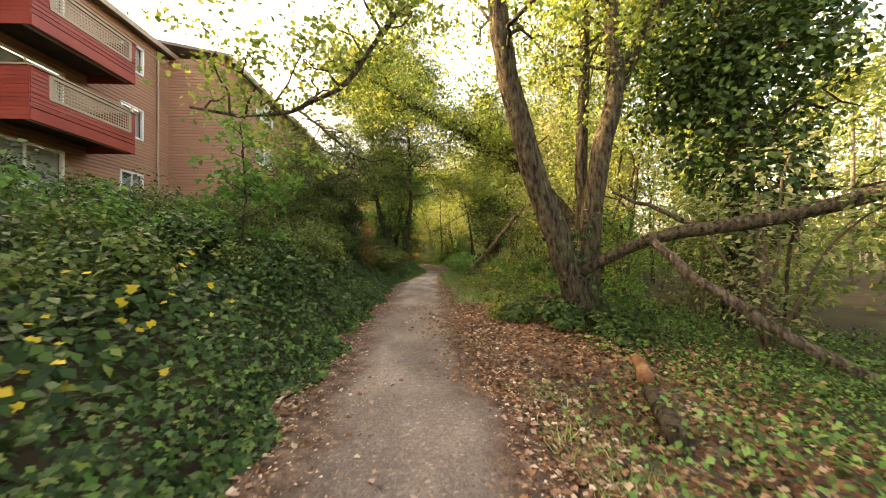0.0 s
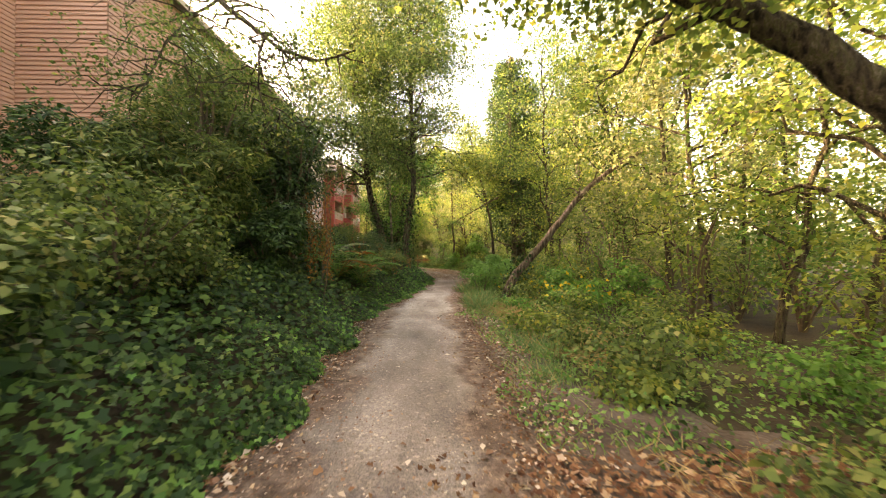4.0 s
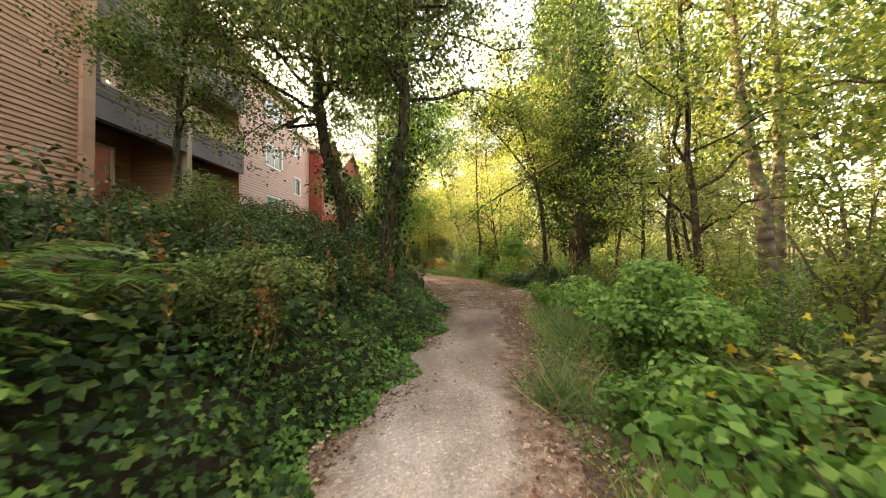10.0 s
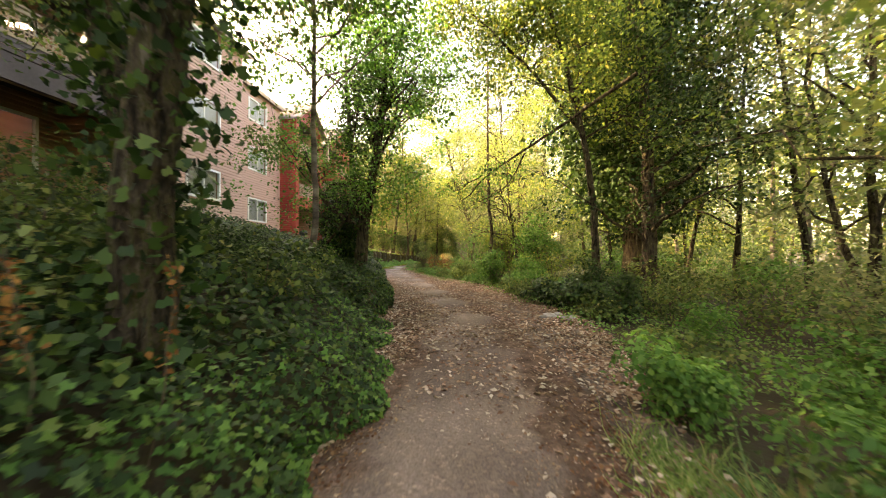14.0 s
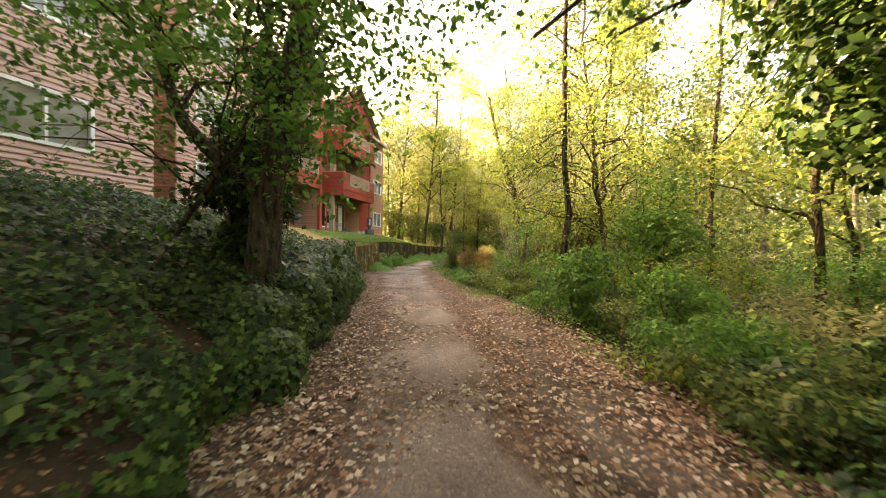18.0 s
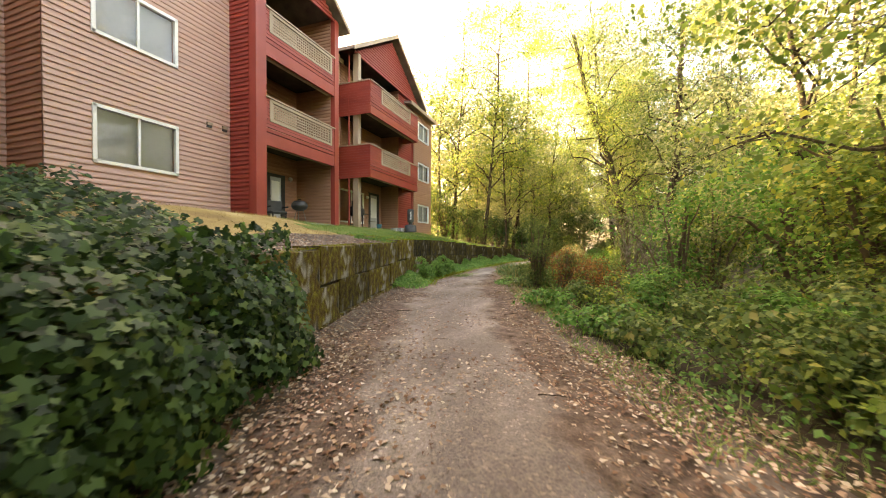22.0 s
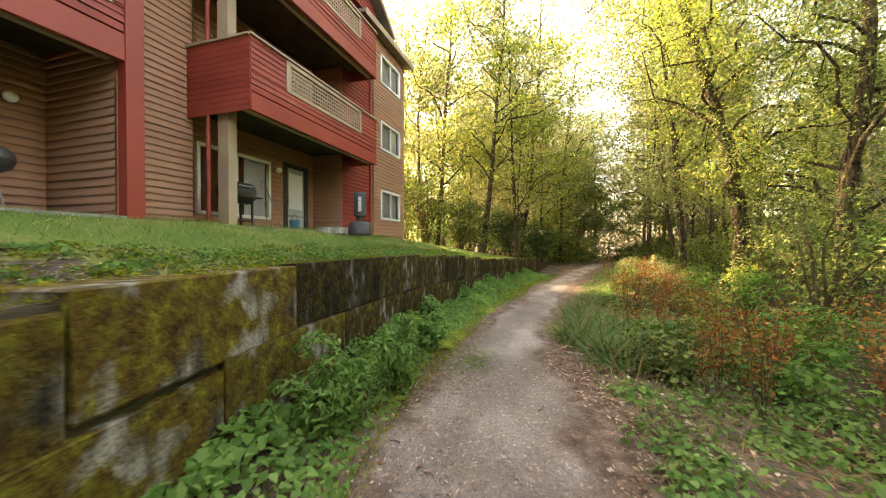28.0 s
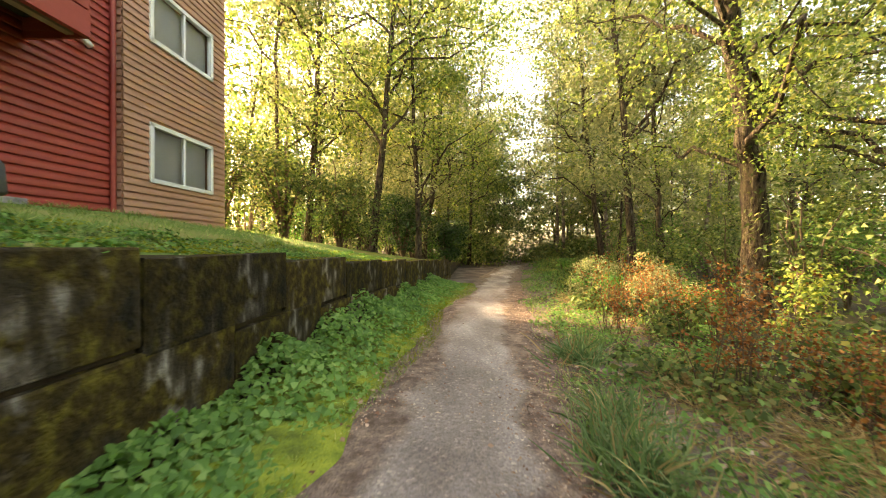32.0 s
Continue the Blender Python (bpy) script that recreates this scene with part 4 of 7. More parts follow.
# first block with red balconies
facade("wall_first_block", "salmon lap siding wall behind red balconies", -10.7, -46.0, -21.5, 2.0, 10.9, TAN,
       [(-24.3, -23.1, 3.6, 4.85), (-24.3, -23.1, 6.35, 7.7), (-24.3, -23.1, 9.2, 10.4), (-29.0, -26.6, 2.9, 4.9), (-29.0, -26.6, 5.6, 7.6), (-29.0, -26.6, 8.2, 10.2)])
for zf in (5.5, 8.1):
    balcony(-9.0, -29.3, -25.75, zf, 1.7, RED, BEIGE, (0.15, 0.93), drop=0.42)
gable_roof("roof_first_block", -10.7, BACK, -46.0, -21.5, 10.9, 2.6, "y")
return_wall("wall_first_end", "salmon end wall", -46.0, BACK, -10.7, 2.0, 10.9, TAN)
w = wallset("wall_rear", "plain rear wall of the apartments")
backing(w, BACK, -46, 22.75, 1.5, 13.0, [], TAN)
floor_slab = trim("floor_slab", BACK, -11.7, -46, 22.6, 1.8, 2.0, INSIDE, "concrete floor slab of the apartments", "floor")


# ---- trees ----
def sprout(stem, rng, n_limbs, spread, h0, r, droop=0.0, seg=6):
    """Limbs with twigs, grown from a stem's points. Returns one array set for each limb, and the leaf-bearing tips."""
    out, tips = [], []
    m = len(stem)
    for i in range(n_limbs):
        f = h0 + (0.98 - h0) * (i + rng.uniform(0, 1)) / n_limbs
        k = min(int(f * (m - 1)), m - 2)
        p = stem[k] + (stem[k + 1] - stem[k]) * (f * (m - 1) - k)
        a = rng.uniform(0, 2 * np.pi)
        ln = spread * rng.uniform(0.5, 1.1) * (1.15 - 0.5 * f)
        e = p + np.array([math.cos(a) * ln, math.sin(a) * ln, ln * (rng.uniform(0.15, 0.75) - droop)])
        l = curve_pts(p, e, 7, (0, 0, 0.12 * ln), 0.05 * ln, rng)
        rr = r * (1 - 0.75 * f) * 0.5 + 0.012
        arr = [tube_arrays(l, rr * np.linspace(1, 0.15, 7), seg, 0.05, rng)]
        tips += [l[3], l[4], l[5], l[6]]
        for j in range(3 if seg > 4 else 1):
            q = l[rng.integers(2, 6)]
            e2 = q + rng.normal(size=3) * ln * 0.3
            l2 = curve_pts(q, e2, 5, (0, 0, 0.03), 0.03 * ln, rng)
            arr.append(tube_arrays(l2, rr * 0.3 * np.linspace(1, 0.2, 5), 4 if seg > 4 else 3))
            tips += [l2[2], l2[4]]
        out.append(join_arrays(arr))
    return out, tips


def crown_mesh(tips, n, size, leaf, clump, rng, shape, floor):
    tips = np.array(tips)
    # flat sprays of some twenty leaves, gathered round the twigs
    m = max(n // 20, 1)
    spray = tips[rng.integers(0, len(tips), m)] + rng.normal(size=(m, 3)) * clump * np.array([0.9, 0.9, 0.6])
    pts = spray[rng.integers(0, m, n)] + rng.normal(size=(n, 3)) * size * np.array([2.0, 2.0, 0.8])
    pts = pts[pts[:, 2] > floor]
    return mesh_np("crown", *leaf_cloud(pts, size, shape, (0, 0, 0.8), 0.9, rng), leaf)


def shells(centres, radii, n, rng, flat=0.8, low=-0.35):
    """Points on the outsides of round lumps, and the way each faces."""
    k = rng.choice(len(centres), n, p=radii ** 2 / (radii ** 2).sum())
    d = rng.normal(size=(n, 3))
    d /= np.linalg.norm(d, axis=1)[:, None]
    d[:, 2] = np.where(d[:, 2] < low, -d[:, 2], d[:, 2])
    r = radii[k] * (0.5 + 0.55 * rng.uniform(0, 1, n) ** 0.6)
    return centres[k] + d * r[:, None] * np.array([1, 1, flat]), d * 0.9 + np.array([0, 0, 0.55])


def hang(name, me, t, inv, label=""):
    o = part(name, me, None, t, label)
    o.matrix_parent_inverse = inv
    return o


def tree(name, base, top, r0, leaf, n_leaves, size, label, seed, n_limbs=10, spread=3.0, h0=0.35, clump=0.7, bark=None, droop=0.0, shape=DIAMOND, cat="tree", group="", split=True, twig=1.0):
    rng = np.random.default_rng(seed)
    z = float(ground_z(base[0], base[1]))
    b = np.array((base[0], base[1], z))
    stem = curve_pts(b, top, 12, rng.normal(size=3) * 0.25 * np.array([1, 1, 0]), 0.05, rng)
    stem[0, 2] -= 0.3
    rad = r0 * np.linspace(1, 0.25, 12) * (1 + 0.5 * np.exp(-np.linspace(0, 9, 12)))
    trunk = tube_arrays(stem, rad, 10 if split else 7, 0.05, rng)
    limbs, tips = sprout(stem, rng, n_limbs, spread, h0, r0 * twig, droop, 6 if split else 4)
    t = empty(name, *b)
    tagged(t, label, cat, group)
    inv = t.matrix_basis.inverted()
    if split:
        hang("trunk", mesh_np("trunk", *trunk, bark or BARK, True), t, inv)
        for l in limbs:
            hang("limb", mesh_np("limb", *l, bark or BARK, True), t, inv)
    else:
        hang("trunk", mesh_np("trunk", *join_arrays([trunk, *limbs]), bark or BARK, True), t, inv)
    if n_leaves:
        hang("crown", crown_mesh(tips, n_leaves, size, leaf, clump, rng, shape, z + 0.5), t, inv)
    return t


def stem_tree(name, stems, leaf, n_leaves, size, label, seed, n_limbs=6, spread=2.0, h0=0.5, clump=0.6, bark=None, shape=DIAMOND, ivy=0, droop=0.0):
    """A tree whose main stems follow given courses: (part name, points, radius at foot, radius at end)."""
    rng = np.random.default_rng(seed)
    b = stems[0][1][0]
    t = empty(name, b[0], b[1], float(ground_z(b[0], b[1])))
    tagged(t, label, "tree")
    inv = t.matrix_basis.inverted()
    tips, low = [], []
    for nm, pts, ra, rb in stems:
        P = np.array(pts, float)
        run = np.concatenate([[0], np.cumsum(np.linalg.norm(np.diff(P, axis=0), axis=1))])
        k = np.linspace(0, run[-1], max(9, int(run[-1] / 0.35)))
        P = np.stack([np.interp(k, run, P[:, c]) for c in range(3)], 1)
        Q = P.copy()
        for _ in range(3):
            Q[1:-1] = (Q[:-2] + 2 * Q[1:-1] + Q[2:]) / 4
        Q[1:-1] += rng.normal(size=(len(Q) - 2, 3)) * 0.015
        rad = np.linspace(ra, rb, len(Q))
        if nm == "trunk":
            Q[0, 2] -= 0.4
            rad = rad * (1 + 0.3 * np.exp(-np.linspace(0, 8, len(Q))))
        hang(nm, mesh_np(nm, *tube_arrays(Q, rad, 12 if ra > 0.1 else 7, 0.05, rng), bark or BARK, True), t, inv)
        low.append(Q[: max(3, len(Q) // 4 if ivy < 2000 else len(Q) // 2)])
        if n_limbs:
            ls, tp = sprout(Q, rng, n_limbs, spread, h0, ra * 0.6, droop)
            for l in ls:
                hang("limb", mesh_np("limb", *l, bark or BARK, True), t, inv)
            tips += tp
    if n_leaves:
        hang("crown", crown_mesh(tips, n_leaves, size, leaf, clump, rng, shape, 0.6), t, inv)
    if ivy:
        lw = np.concatenate(low)
        p = lw[rng.integers(0, len(lw), ivy)] + rng.normal(size=(ivy, 3)) * np.array([0.22, 0.22, 0.35])
        hang("ivy", mesh_np("ivy", *leaf_cloud(p, 0.09, LOBED, (0, -0.3, 0.4), 1.0, rng), IVY), t, inv, "dark ivy climbing the trunk")
    return t


def bush(name, x, y, rx, ry, h, leaf, n, size, label, seed, shape=DIAMOND, stems=7, cat="shrub", z=None, group="", fill=0.26):
    """Stems fanning from one foot, leaves in uneven lumps along them."""
    rng = np.random.default_rng(seed)
    z = float(ground_z(x, y)) if z is None else z
    t = empty(name, x, y, z)
    tagged(t, label, cat, group)
    arr, lumps = [], []
    for i in range(stems):
        a = 2 * np.pi * (i + rng.uniform(0, 1)) / stems
        f = rng.uniform(0.2, 1)
        e = (math.cos(a) * rx * f * 0.85, math.sin(a) * ry * f * 0.85, h * rng.uniform(0.6, 1.0) * (1.1 - 0.4 * f))
        l = curve_pts((0, 0, -0.1), e, 6, (0, 0, 0.15 * h), 0.03, rng)
        arr.append(tube_arrays(l, 0.014 * max(h, 0.6) * np.linspace(1, 0.25, 6), 3 if shape is TRI else 4))
        lumps += [l[1], l[2], l[3], l[4], l[5]]
    part("stem", mesh_np("stem", *join_arrays(arr), TWIG, True), None, t)
    lumps = np.array(lumps)
    m = min(len(lumps), 10 + 2 * stems)
    c = lumps[rng.permutation(len(lumps))[:m]] + rng.normal(size=(m, 3)) * np.array([rx, ry, h * 0.4]) * 0.12
    rad = fill * 1.25 * (rx + ry + 0.7 * h) / 2.7 * rng.uniform(0.55, 1.25, m)
    pts, out = shells(c, rad, n, rng)
    pts[:, 2] = np.abs(pts[:, 2]) + 0.02
    part("foliage", mesh_np("foliage", *leaf_cloud(pts, size, shape, out, 0.7, rng), leaf), None, t)
    return t


# the large maple beside the path, its broken limb and the poles leaning on it
stem_tree("maple_tree", [
    ("trunk", [(4.98, -32.7, 0.0), (4.42, -32.8, 1.4), (3.8, -32.85, 3.05), (3.4, -32.9, 4.36), (3.13, -32.9, 5.7), (2.9, -33.0, 8.5)], 0.25, 0.16),
    ("trunk", [(5.05, -32.5, 0.0), (5.11, -32.5, 1.97), (5.32, -32.5, 3.37), (5.72, -32.5, 4.9), (5.66, -32.4, 6.2), (5.6, -32.2, 9.0)], 0.23, 0.14),
    ("fork", [(5.72, -32.5, 4.8), (6.1, -32.6, 5.8), (6.75, -32.6, 6.7), (7.4, -32.6, 8.2)], 0.15, 0.08),
    ("trunk", [(5.2, -32.2, 0.0), (5.15, -31.9, 2.5), (5.3, -31.8, 5.0), (5.5, -31.5, 8.5)], 0.16, 0.09),
], MAPLE, 18000, 0.1, "old many-stemmed maple with mossy bark beside the path", 11, 7, 3.2, 0.55, 0.7, ivy=1200)
stem_tree("fallen_limb", [("stub", [(6.2, -34.3, 1.8), (5.7, -33.6, 2.2), (5.2, -33.2, 2.55)], 0.05, 0.03), ("stub", [(7.2, -34.7, 2.0), (7.4, -34.3, 1.2), (7.5, -34.2, 0.1)], 0.035, 0.02), ("limb", [(4.7, -32.9, 1.0), (5.5, -33.9, 1.78), (6.47, -34.4, 1.82), (7.4, -34.8, 2.06), (8.6, -35.4, 2.5), (10.2, -36.0, 3.0)], 0.1, 0.12)],
          MAPLE, 0, 0.1, "thick grey broken limb lying against the maple", 22, 0, bark=BARK)
stem_tree("leaning_pole", [("limb", [(5.3, -34.2, 1.6), (5.47, -34.7, 1.16), (6.36, -35.2, 0.35), (7.4, -35.7, -0.25)], 0.07, 0.09)], MAPLE, 0, 0.1, "bare dead pole sloping down from the broken limb", 23, 3, 0.6, 0.3, bark=DEADWOOD)
stem_tree("arching_tree", [("trunk", [(6.1, -30.5, 0.0), (6.02, -30.4, 1.33), (5.85, -30.0, 2.2), (5.46, -29.6, 3.0), (4.8, -29.2, 3.8), (3.84, -28.9, 4.45), (3.0, -28.6, 5.05), (1.6, -28.2, 6.0), (0.2, -27.8, 7.0), (-1.2, -27.4, 7.8)], 0.17, 0.05)],
          MAPLE, 17000, 0.1, "tree arching low over the path, thin leaves", 13, 32, 2.6, 0.38, 0.45, droop=0.4)
stem_tree("overhanging_branch", [("limb", [(2.9, -32.95, 7.5), (2.6, -33.8, 6.2), (1.87, -34.5, 5.17), (1.22, -34.5, 4.94), (0.94, -34.5, 4.32), (0.66, -34.5, 3.75), (0.14, -34.5, 3.5), (-0.75, -34.5, 3.3), (-1.6, -34.4, 3.5)], 0.06, 0.02)],
          MAPLE, 3600, 0.07, "thin bent branch hanging over the path with sparse leaves", 24, 20, 1.5, 0.35, 0.3, shape=LOBED)
stem_tree("dead_trunk", [("trunk", [(4.0, -21.3, 0.2), (4.9, -21.2, 1.28), (5.74, -21.2, 2.25), (6.59, -21.1, 3.41), (7.75, -20.9, 4.27), (8.8, -20.8, 4.9)], 0.125, 0.065)],
          SHRUB, 0, 0.1, "bare dead trunk leaning over the undergrowth", 14, 6, 0.9, 0.5, bark=DEADWOOD, ivy=300)
stem_tree("alder_tree", [("trunk", [(-0.85, -12.8, 0.9), (-0.92, -12.8, 2.14), (-1.16, -12.8, 3.26), (-1.58, -12.8, 4.44), (-1.8, -12.7, 5.6), (-2.2, -12.4, 11.5), (-2.4, -12.2, 15.5)], 0.2, 0.05)],
          SHRUB, 72000, 0.13, "dark alder with ivy round its foot, leaning", 15, 60, 4.6, 0.3, 0.75, ivy=1500, droop=0.2, shape=TRI)
stem_tree("alder_tree", [("trunk", [(0.42, -14.2, 0.5), (0.44, -14.2, 1.91), (0.5, -14.2, 2.53), (0.67, -14.2, 3.65), (0.85, -14.1, 4.6), (0.6, -13.6, 12.0), (0.7, -13.4, 16.0)], 0.17, 0.05)],
          SHRUB, 72000, 0.13, "dark alder with ivy round its foot, upright", 16, 60, 4.6, 0.3, 0.75, ivy=1500, droop=0.2, shape=TRI)


def ivy_coat(t, stem, heights, widths, n, size, rng, leaf):
    """Ivy in lumps round a trunk, wider or narrower with height."""
    stem = np.array(stem, float)
    m = 90
    z = rng.uniform(heights[0], heights[-1], m)
    w = np.interp(z, heights, widths)
    a = rng.uniform(0, 2 * np.pi, m)
    c = np.stack([np.interp(z, stem[:, 2], stem[:, 0]) + np.cos(a) * w * 0.62, np.interp(z, stem[:, 2], stem[:, 1]) + np.sin(a) * w * 0.62, z], 1)
    pts, out = shells(c, w * rng.uniform(0.3, 0.62, m), n, rng, 1.1, -0.8)
    hang("ivy", mesh_np("ivy", *leaf_cloud(pts, size, DIAMOND, out, 0.6, rng), leaf), t, t.matrix_basis.inverted(), "dark ivy wrapped round the trunk")


IVY_STEM = [(9.0, -2.8, 0.0), (9.0, -2.8, 3.6), (8.7, -2.7, 9.0), (8.5, -2.5, 18.0)]
ivied = stem_tree("ivy_tree", [("trunk", IVY_STEM, 0.5, 0.2), ("fork", [(9.0, -2.8, 3.0), (8.4, -3.0, 4.6), (7.6, -3.2, 6.5), (6.6, -3.4, 9.0)], 0.12, 0.05)],
                  MAPLE, 15000, 0.12, "tall tree wrapped in dark ivy beside the path", 17, 30, 4.6, 0.3, 0.7, shape=TRI)
ivy_coat(ivied, IVY_STEM, (0.2, 1.0, 2.2, 3.6, 7.0, 12.0, 18.0), (1.3, 1.0, 1.1, 2.1, 2.9, 2.6, 1.2), 40000, 0.2, np.random.default_rng(171), IVY)
IVY_STEM = [(8.8, -32.0, -0.2), (8.8, -32.0, 4.0), (8.6, -31.8, 9.0), (8.6, -31.8, 14.0)]
ivied = stem_tree("ivy_tree", [("trunk", IVY_STEM, 0.3, 0.1)], MAPLE, 4000, 0.125, "tree smothered in dark ivy behind the maple", 28, 20, 2.6, 0.15, 0.6)
ivy_coat(ivied, IVY_STEM, (0.2, 2.0, 4.0, 9.0, 14.0), (0.7, 0.9, 1.8, 2.4, 1.0), 20000, 0.17, np.random.default_rng(281), DARKLEAF)
tree("bare_conifer", (3.85, 1.5), (3.7, 1.6, 13.5), 0.095, SHRUB, 1500, 0.09, "thin conifer with drooping dead branches", 18, 80, 1.7, 0.12, 0.35, droop=1.1, twig=0.12)
hawthorn = stem_tree("ivied_hawthorn", [
    ("trunk", [(-1.05, -4.35, 0.6), (-0.97, -4.35, 1.1), (-0.95, -4.35, 2.07), (-0.85, -4.35, 2.9), (-0.70, -4.25, 3.3), (-0.40, -4.15, 5.5), (-0.2, -4.0, 8.0), (-0.3, -3.9, 10.5)], 0.2, 0.05),
    ("limb", [(-1.02, -4.35, 2.2), (-1.20, -4.35, 2.4), (-1.64, -4.35, 2.58), (-2.07, -4.35, 2.93), (-2.50, -4.35, 3.4), (-3.10, -4.15, 5.0)], 0.11, 0.05),
    ("limb", [(-2.20, -4.55, 1.6), (-1.65, -4.55, 2.31), (-1.25, -4.55, 2.72)], 0.04, 0.03),
    ("trunk", [(-1.30, -3.85, 0.6), (-1.25, -3.75, 2.0), (-1.50, -3.55, 3.6), (-1.80, -3.25, 6.0), (-2.0, -3.1, 9.0)], 0.12, 0.04),
    ("fork", [(-0.7, -4.2, 5.2), (-0.2, -4.0, 6.6), (0.4, -3.8, 8.4)], 0.08, 0.03),
    ("fork", [(-0.85, -4.3, 3.2), (-0.3, -4.6, 4.6), (0.5, -4.9, 6.0), (1.1, -5.1, 7.0)], 0.07, 0.02),
], BRIGHT, 30000, 0.1, "rough-barked tree hung with ivy on the bank", 19, 12, 3.4, 0.5, 0.5, ivy=350)
ivy_coat(hawthorn, [(-1.3, -3.9, 0.6), (-1.2, -3.8, 2.5), (-1.1, -3.6, 5.0), (-0.9, -3.5, 9.0)], (3.2, 4.5, 6.0, 8.5), (0.4, 0.9, 1.3, 0.9), 6000, 0.12, np.random.default_rng(191), DARKLEAF)
stem_tree("alder_tree", [("trunk", [(-4.6, -14.4, 2.0), (-4.6, -14.4, 4.5), (-4.5, -14.3, 7.0), (-4.4, -14.2, 10.0)], 0.09, 0.04)],
          SHRUB, 14000, 0.09, "slim alder standing close to the balconies", 36, 20, 2.0, 0.28, 0.5)
stem_tree("holly_tree", [("trunk", [(8.0, -5.6, 0.0), (8.0, -5.6, 3.5), (7.8, -5.5, 8.0), (7.7, -5.4, 13.0)], 0.2, 0.06)],
          DARKLEAF, 16000, 0.11, "dense dark evergreen beside the ivied tree", 35, 40, 2.6, 0.1, 0.5)
stem_tree("young_maple", [("trunk", [(6.4, -6.0, 0.0), (6.3, -6.0, 2.5), (5.9, -6.2, 5.0), (5.0, -6.4, 8.0), (4.4, -6.4, 11.0)], 0.11, 0.04), ("fork", [(5.9, -6.2, 4.8), (4.8, -6.0, 6.4), (3.6, -5.8, 7.8), (2.6, -5.4, 9.0)], 0.06, 0.025)],
          MAPLE, 22000, 0.11, "young maple with light leaves beside the path", 34, 14, 2.4, 0.4, 0.5)
stem_tree("overhanging_branch", [
    ("limb", [(6.2, -8.8, 5.2), (5.2, -7.6, 4.7), (4.2, -6.8, 4.2), (3.64, -6.5, 3.9), (3.28, -6.5, 3.72), (2.88, -6.5, 3.42), (2.86, -6.5, 2.9), (2.48, -6.5, 2.85)], 0.05, 0.012),
    ("limb", [(4.2, -6.8, 4.1), (3.99, -6.5, 3.55), (3.75, -6.5, 3.25), (3.34, -6.5, 2.95), (2.97, -6.5, 2.83)], 0.022, 0.008),
    ("limb", [(3.07, -6.5, 3.57), (2.6, -6.5, 3.3), (2.3, -6.5, 3.06), (2.07, -6.5, 3.3)], 0.016, 0.006)],
    BRIGHT, 900, 0.07, "crooked thin branch hanging over the path, few leaves", 33, 7, 0.55, 0.3, 0.2)
stem_tree("overhanging_branch", [
    ("limb", [(-3.4, -25.2, 7.2), (-2.2, -25.8, 6.2), (-1.2, -26.2, 5.3), (-0.5, -26.4, 4.7), (0.1, -26.5, 4.6), (0.5, -26.5, 4.9)], 0.07, 0.015),
    ("limb", [(-1.2, -26.2, 5.3), (-1.0, -26.7, 4.6), (-0.9, -27.0, 3.9), (-0.6, -27.1, 3.3)], 0.025, 0.006),
    ("limb", [(-2.2, -25.8, 6.2), (-2.4, -26.6, 5.2), (-2.2, -27.2, 4.4), (-2.3, -27.5, 3.6)], 0.03, 0.008)],
    SHRUB, 5200, 0.06, "drooping bare-twigged branch over the laurels", 37, 20, 1.3, 0.2, 0.25, droop=0.9)
stem_tree("sapling", [("trunk", [(-2.0, -32.2, 0.9), (-1.95, -32.2, 2.0), (-1.9, -32.1, 3.0), (-2.1, -32.0, 4.1)], 0.03, 0.012)], BRIGHT, 700, 0.12, "leafy green sapling standing up from the brambles", 38, 12, 0.9, 0.3, 0.2, shape=IVYLEAF)
stem_tree("sapling", [("trunk", [(-1.05, -8.2, 0.7), (-0.95, -8.2, 2.4), (-1.0, -8.2, 4.0), (-1.1, -8.0, 6.5), (-1.2, -7.9, 10.0)], 0.08, 0.03)], BRIGHT, 8000, 0.1, "slim grey sapling on the ivy bank", 25, 16, 3.0, 0.45, 0.6, bark=PALEBARK, shape=LOBED)
stem_tree("alder_tree", [("trunk", [(10.6, -12.9, 0), (10.4, -12.9, 3), (10.0, -12.7, 6), (9.7, -12.5, 12)], 0.2, 0.07)], MAPLE, 7000, 0.13, "pale-barked alder in the undergrowth", 20, 13, 2.6, 0.35, 0.7, bark=PALEBARK)
stem_tree("alder_tree", [("trunk", [(11.6, -12.0, 0), (11.6, -12.0, 3), (11.9, -11.8, 6), (11.9, -11.5, 12)], 0.18, 0.07)], MAPLE, 7000, 0.13, "pale-barked alder in the undergrowth", 21, 13, 2.6, 0.35, 0.7, bark=PALEBARK)
stem_tree("dark_alder", [("trunk", [(3.4, 21.5, 0), (3.3, 21.4, 2.5), (2.7, 21.1, 5), (1.2, 20.4, 9.5), (0.4, 20.0, 13.0)], 0.24, 0.08)], MAPLE, 42000, 0.095, "dark alder with low leafy limbs", 26, 30, 4.2, 0.22, 0.7, shape=TRI)
stem_tree("dark_alder", [("trunk", [(5.2, 20.2, 0), (5.2, 20.2, 3), (5.5, 20.0, 6), (5.6, 19.8, 13)], 0.24, 0.08)], SHRUB, 42000, 0.095, "dark alder with low leafy limbs", 27, 30, 4.2, 0.16, 0.7, shape=TRI)


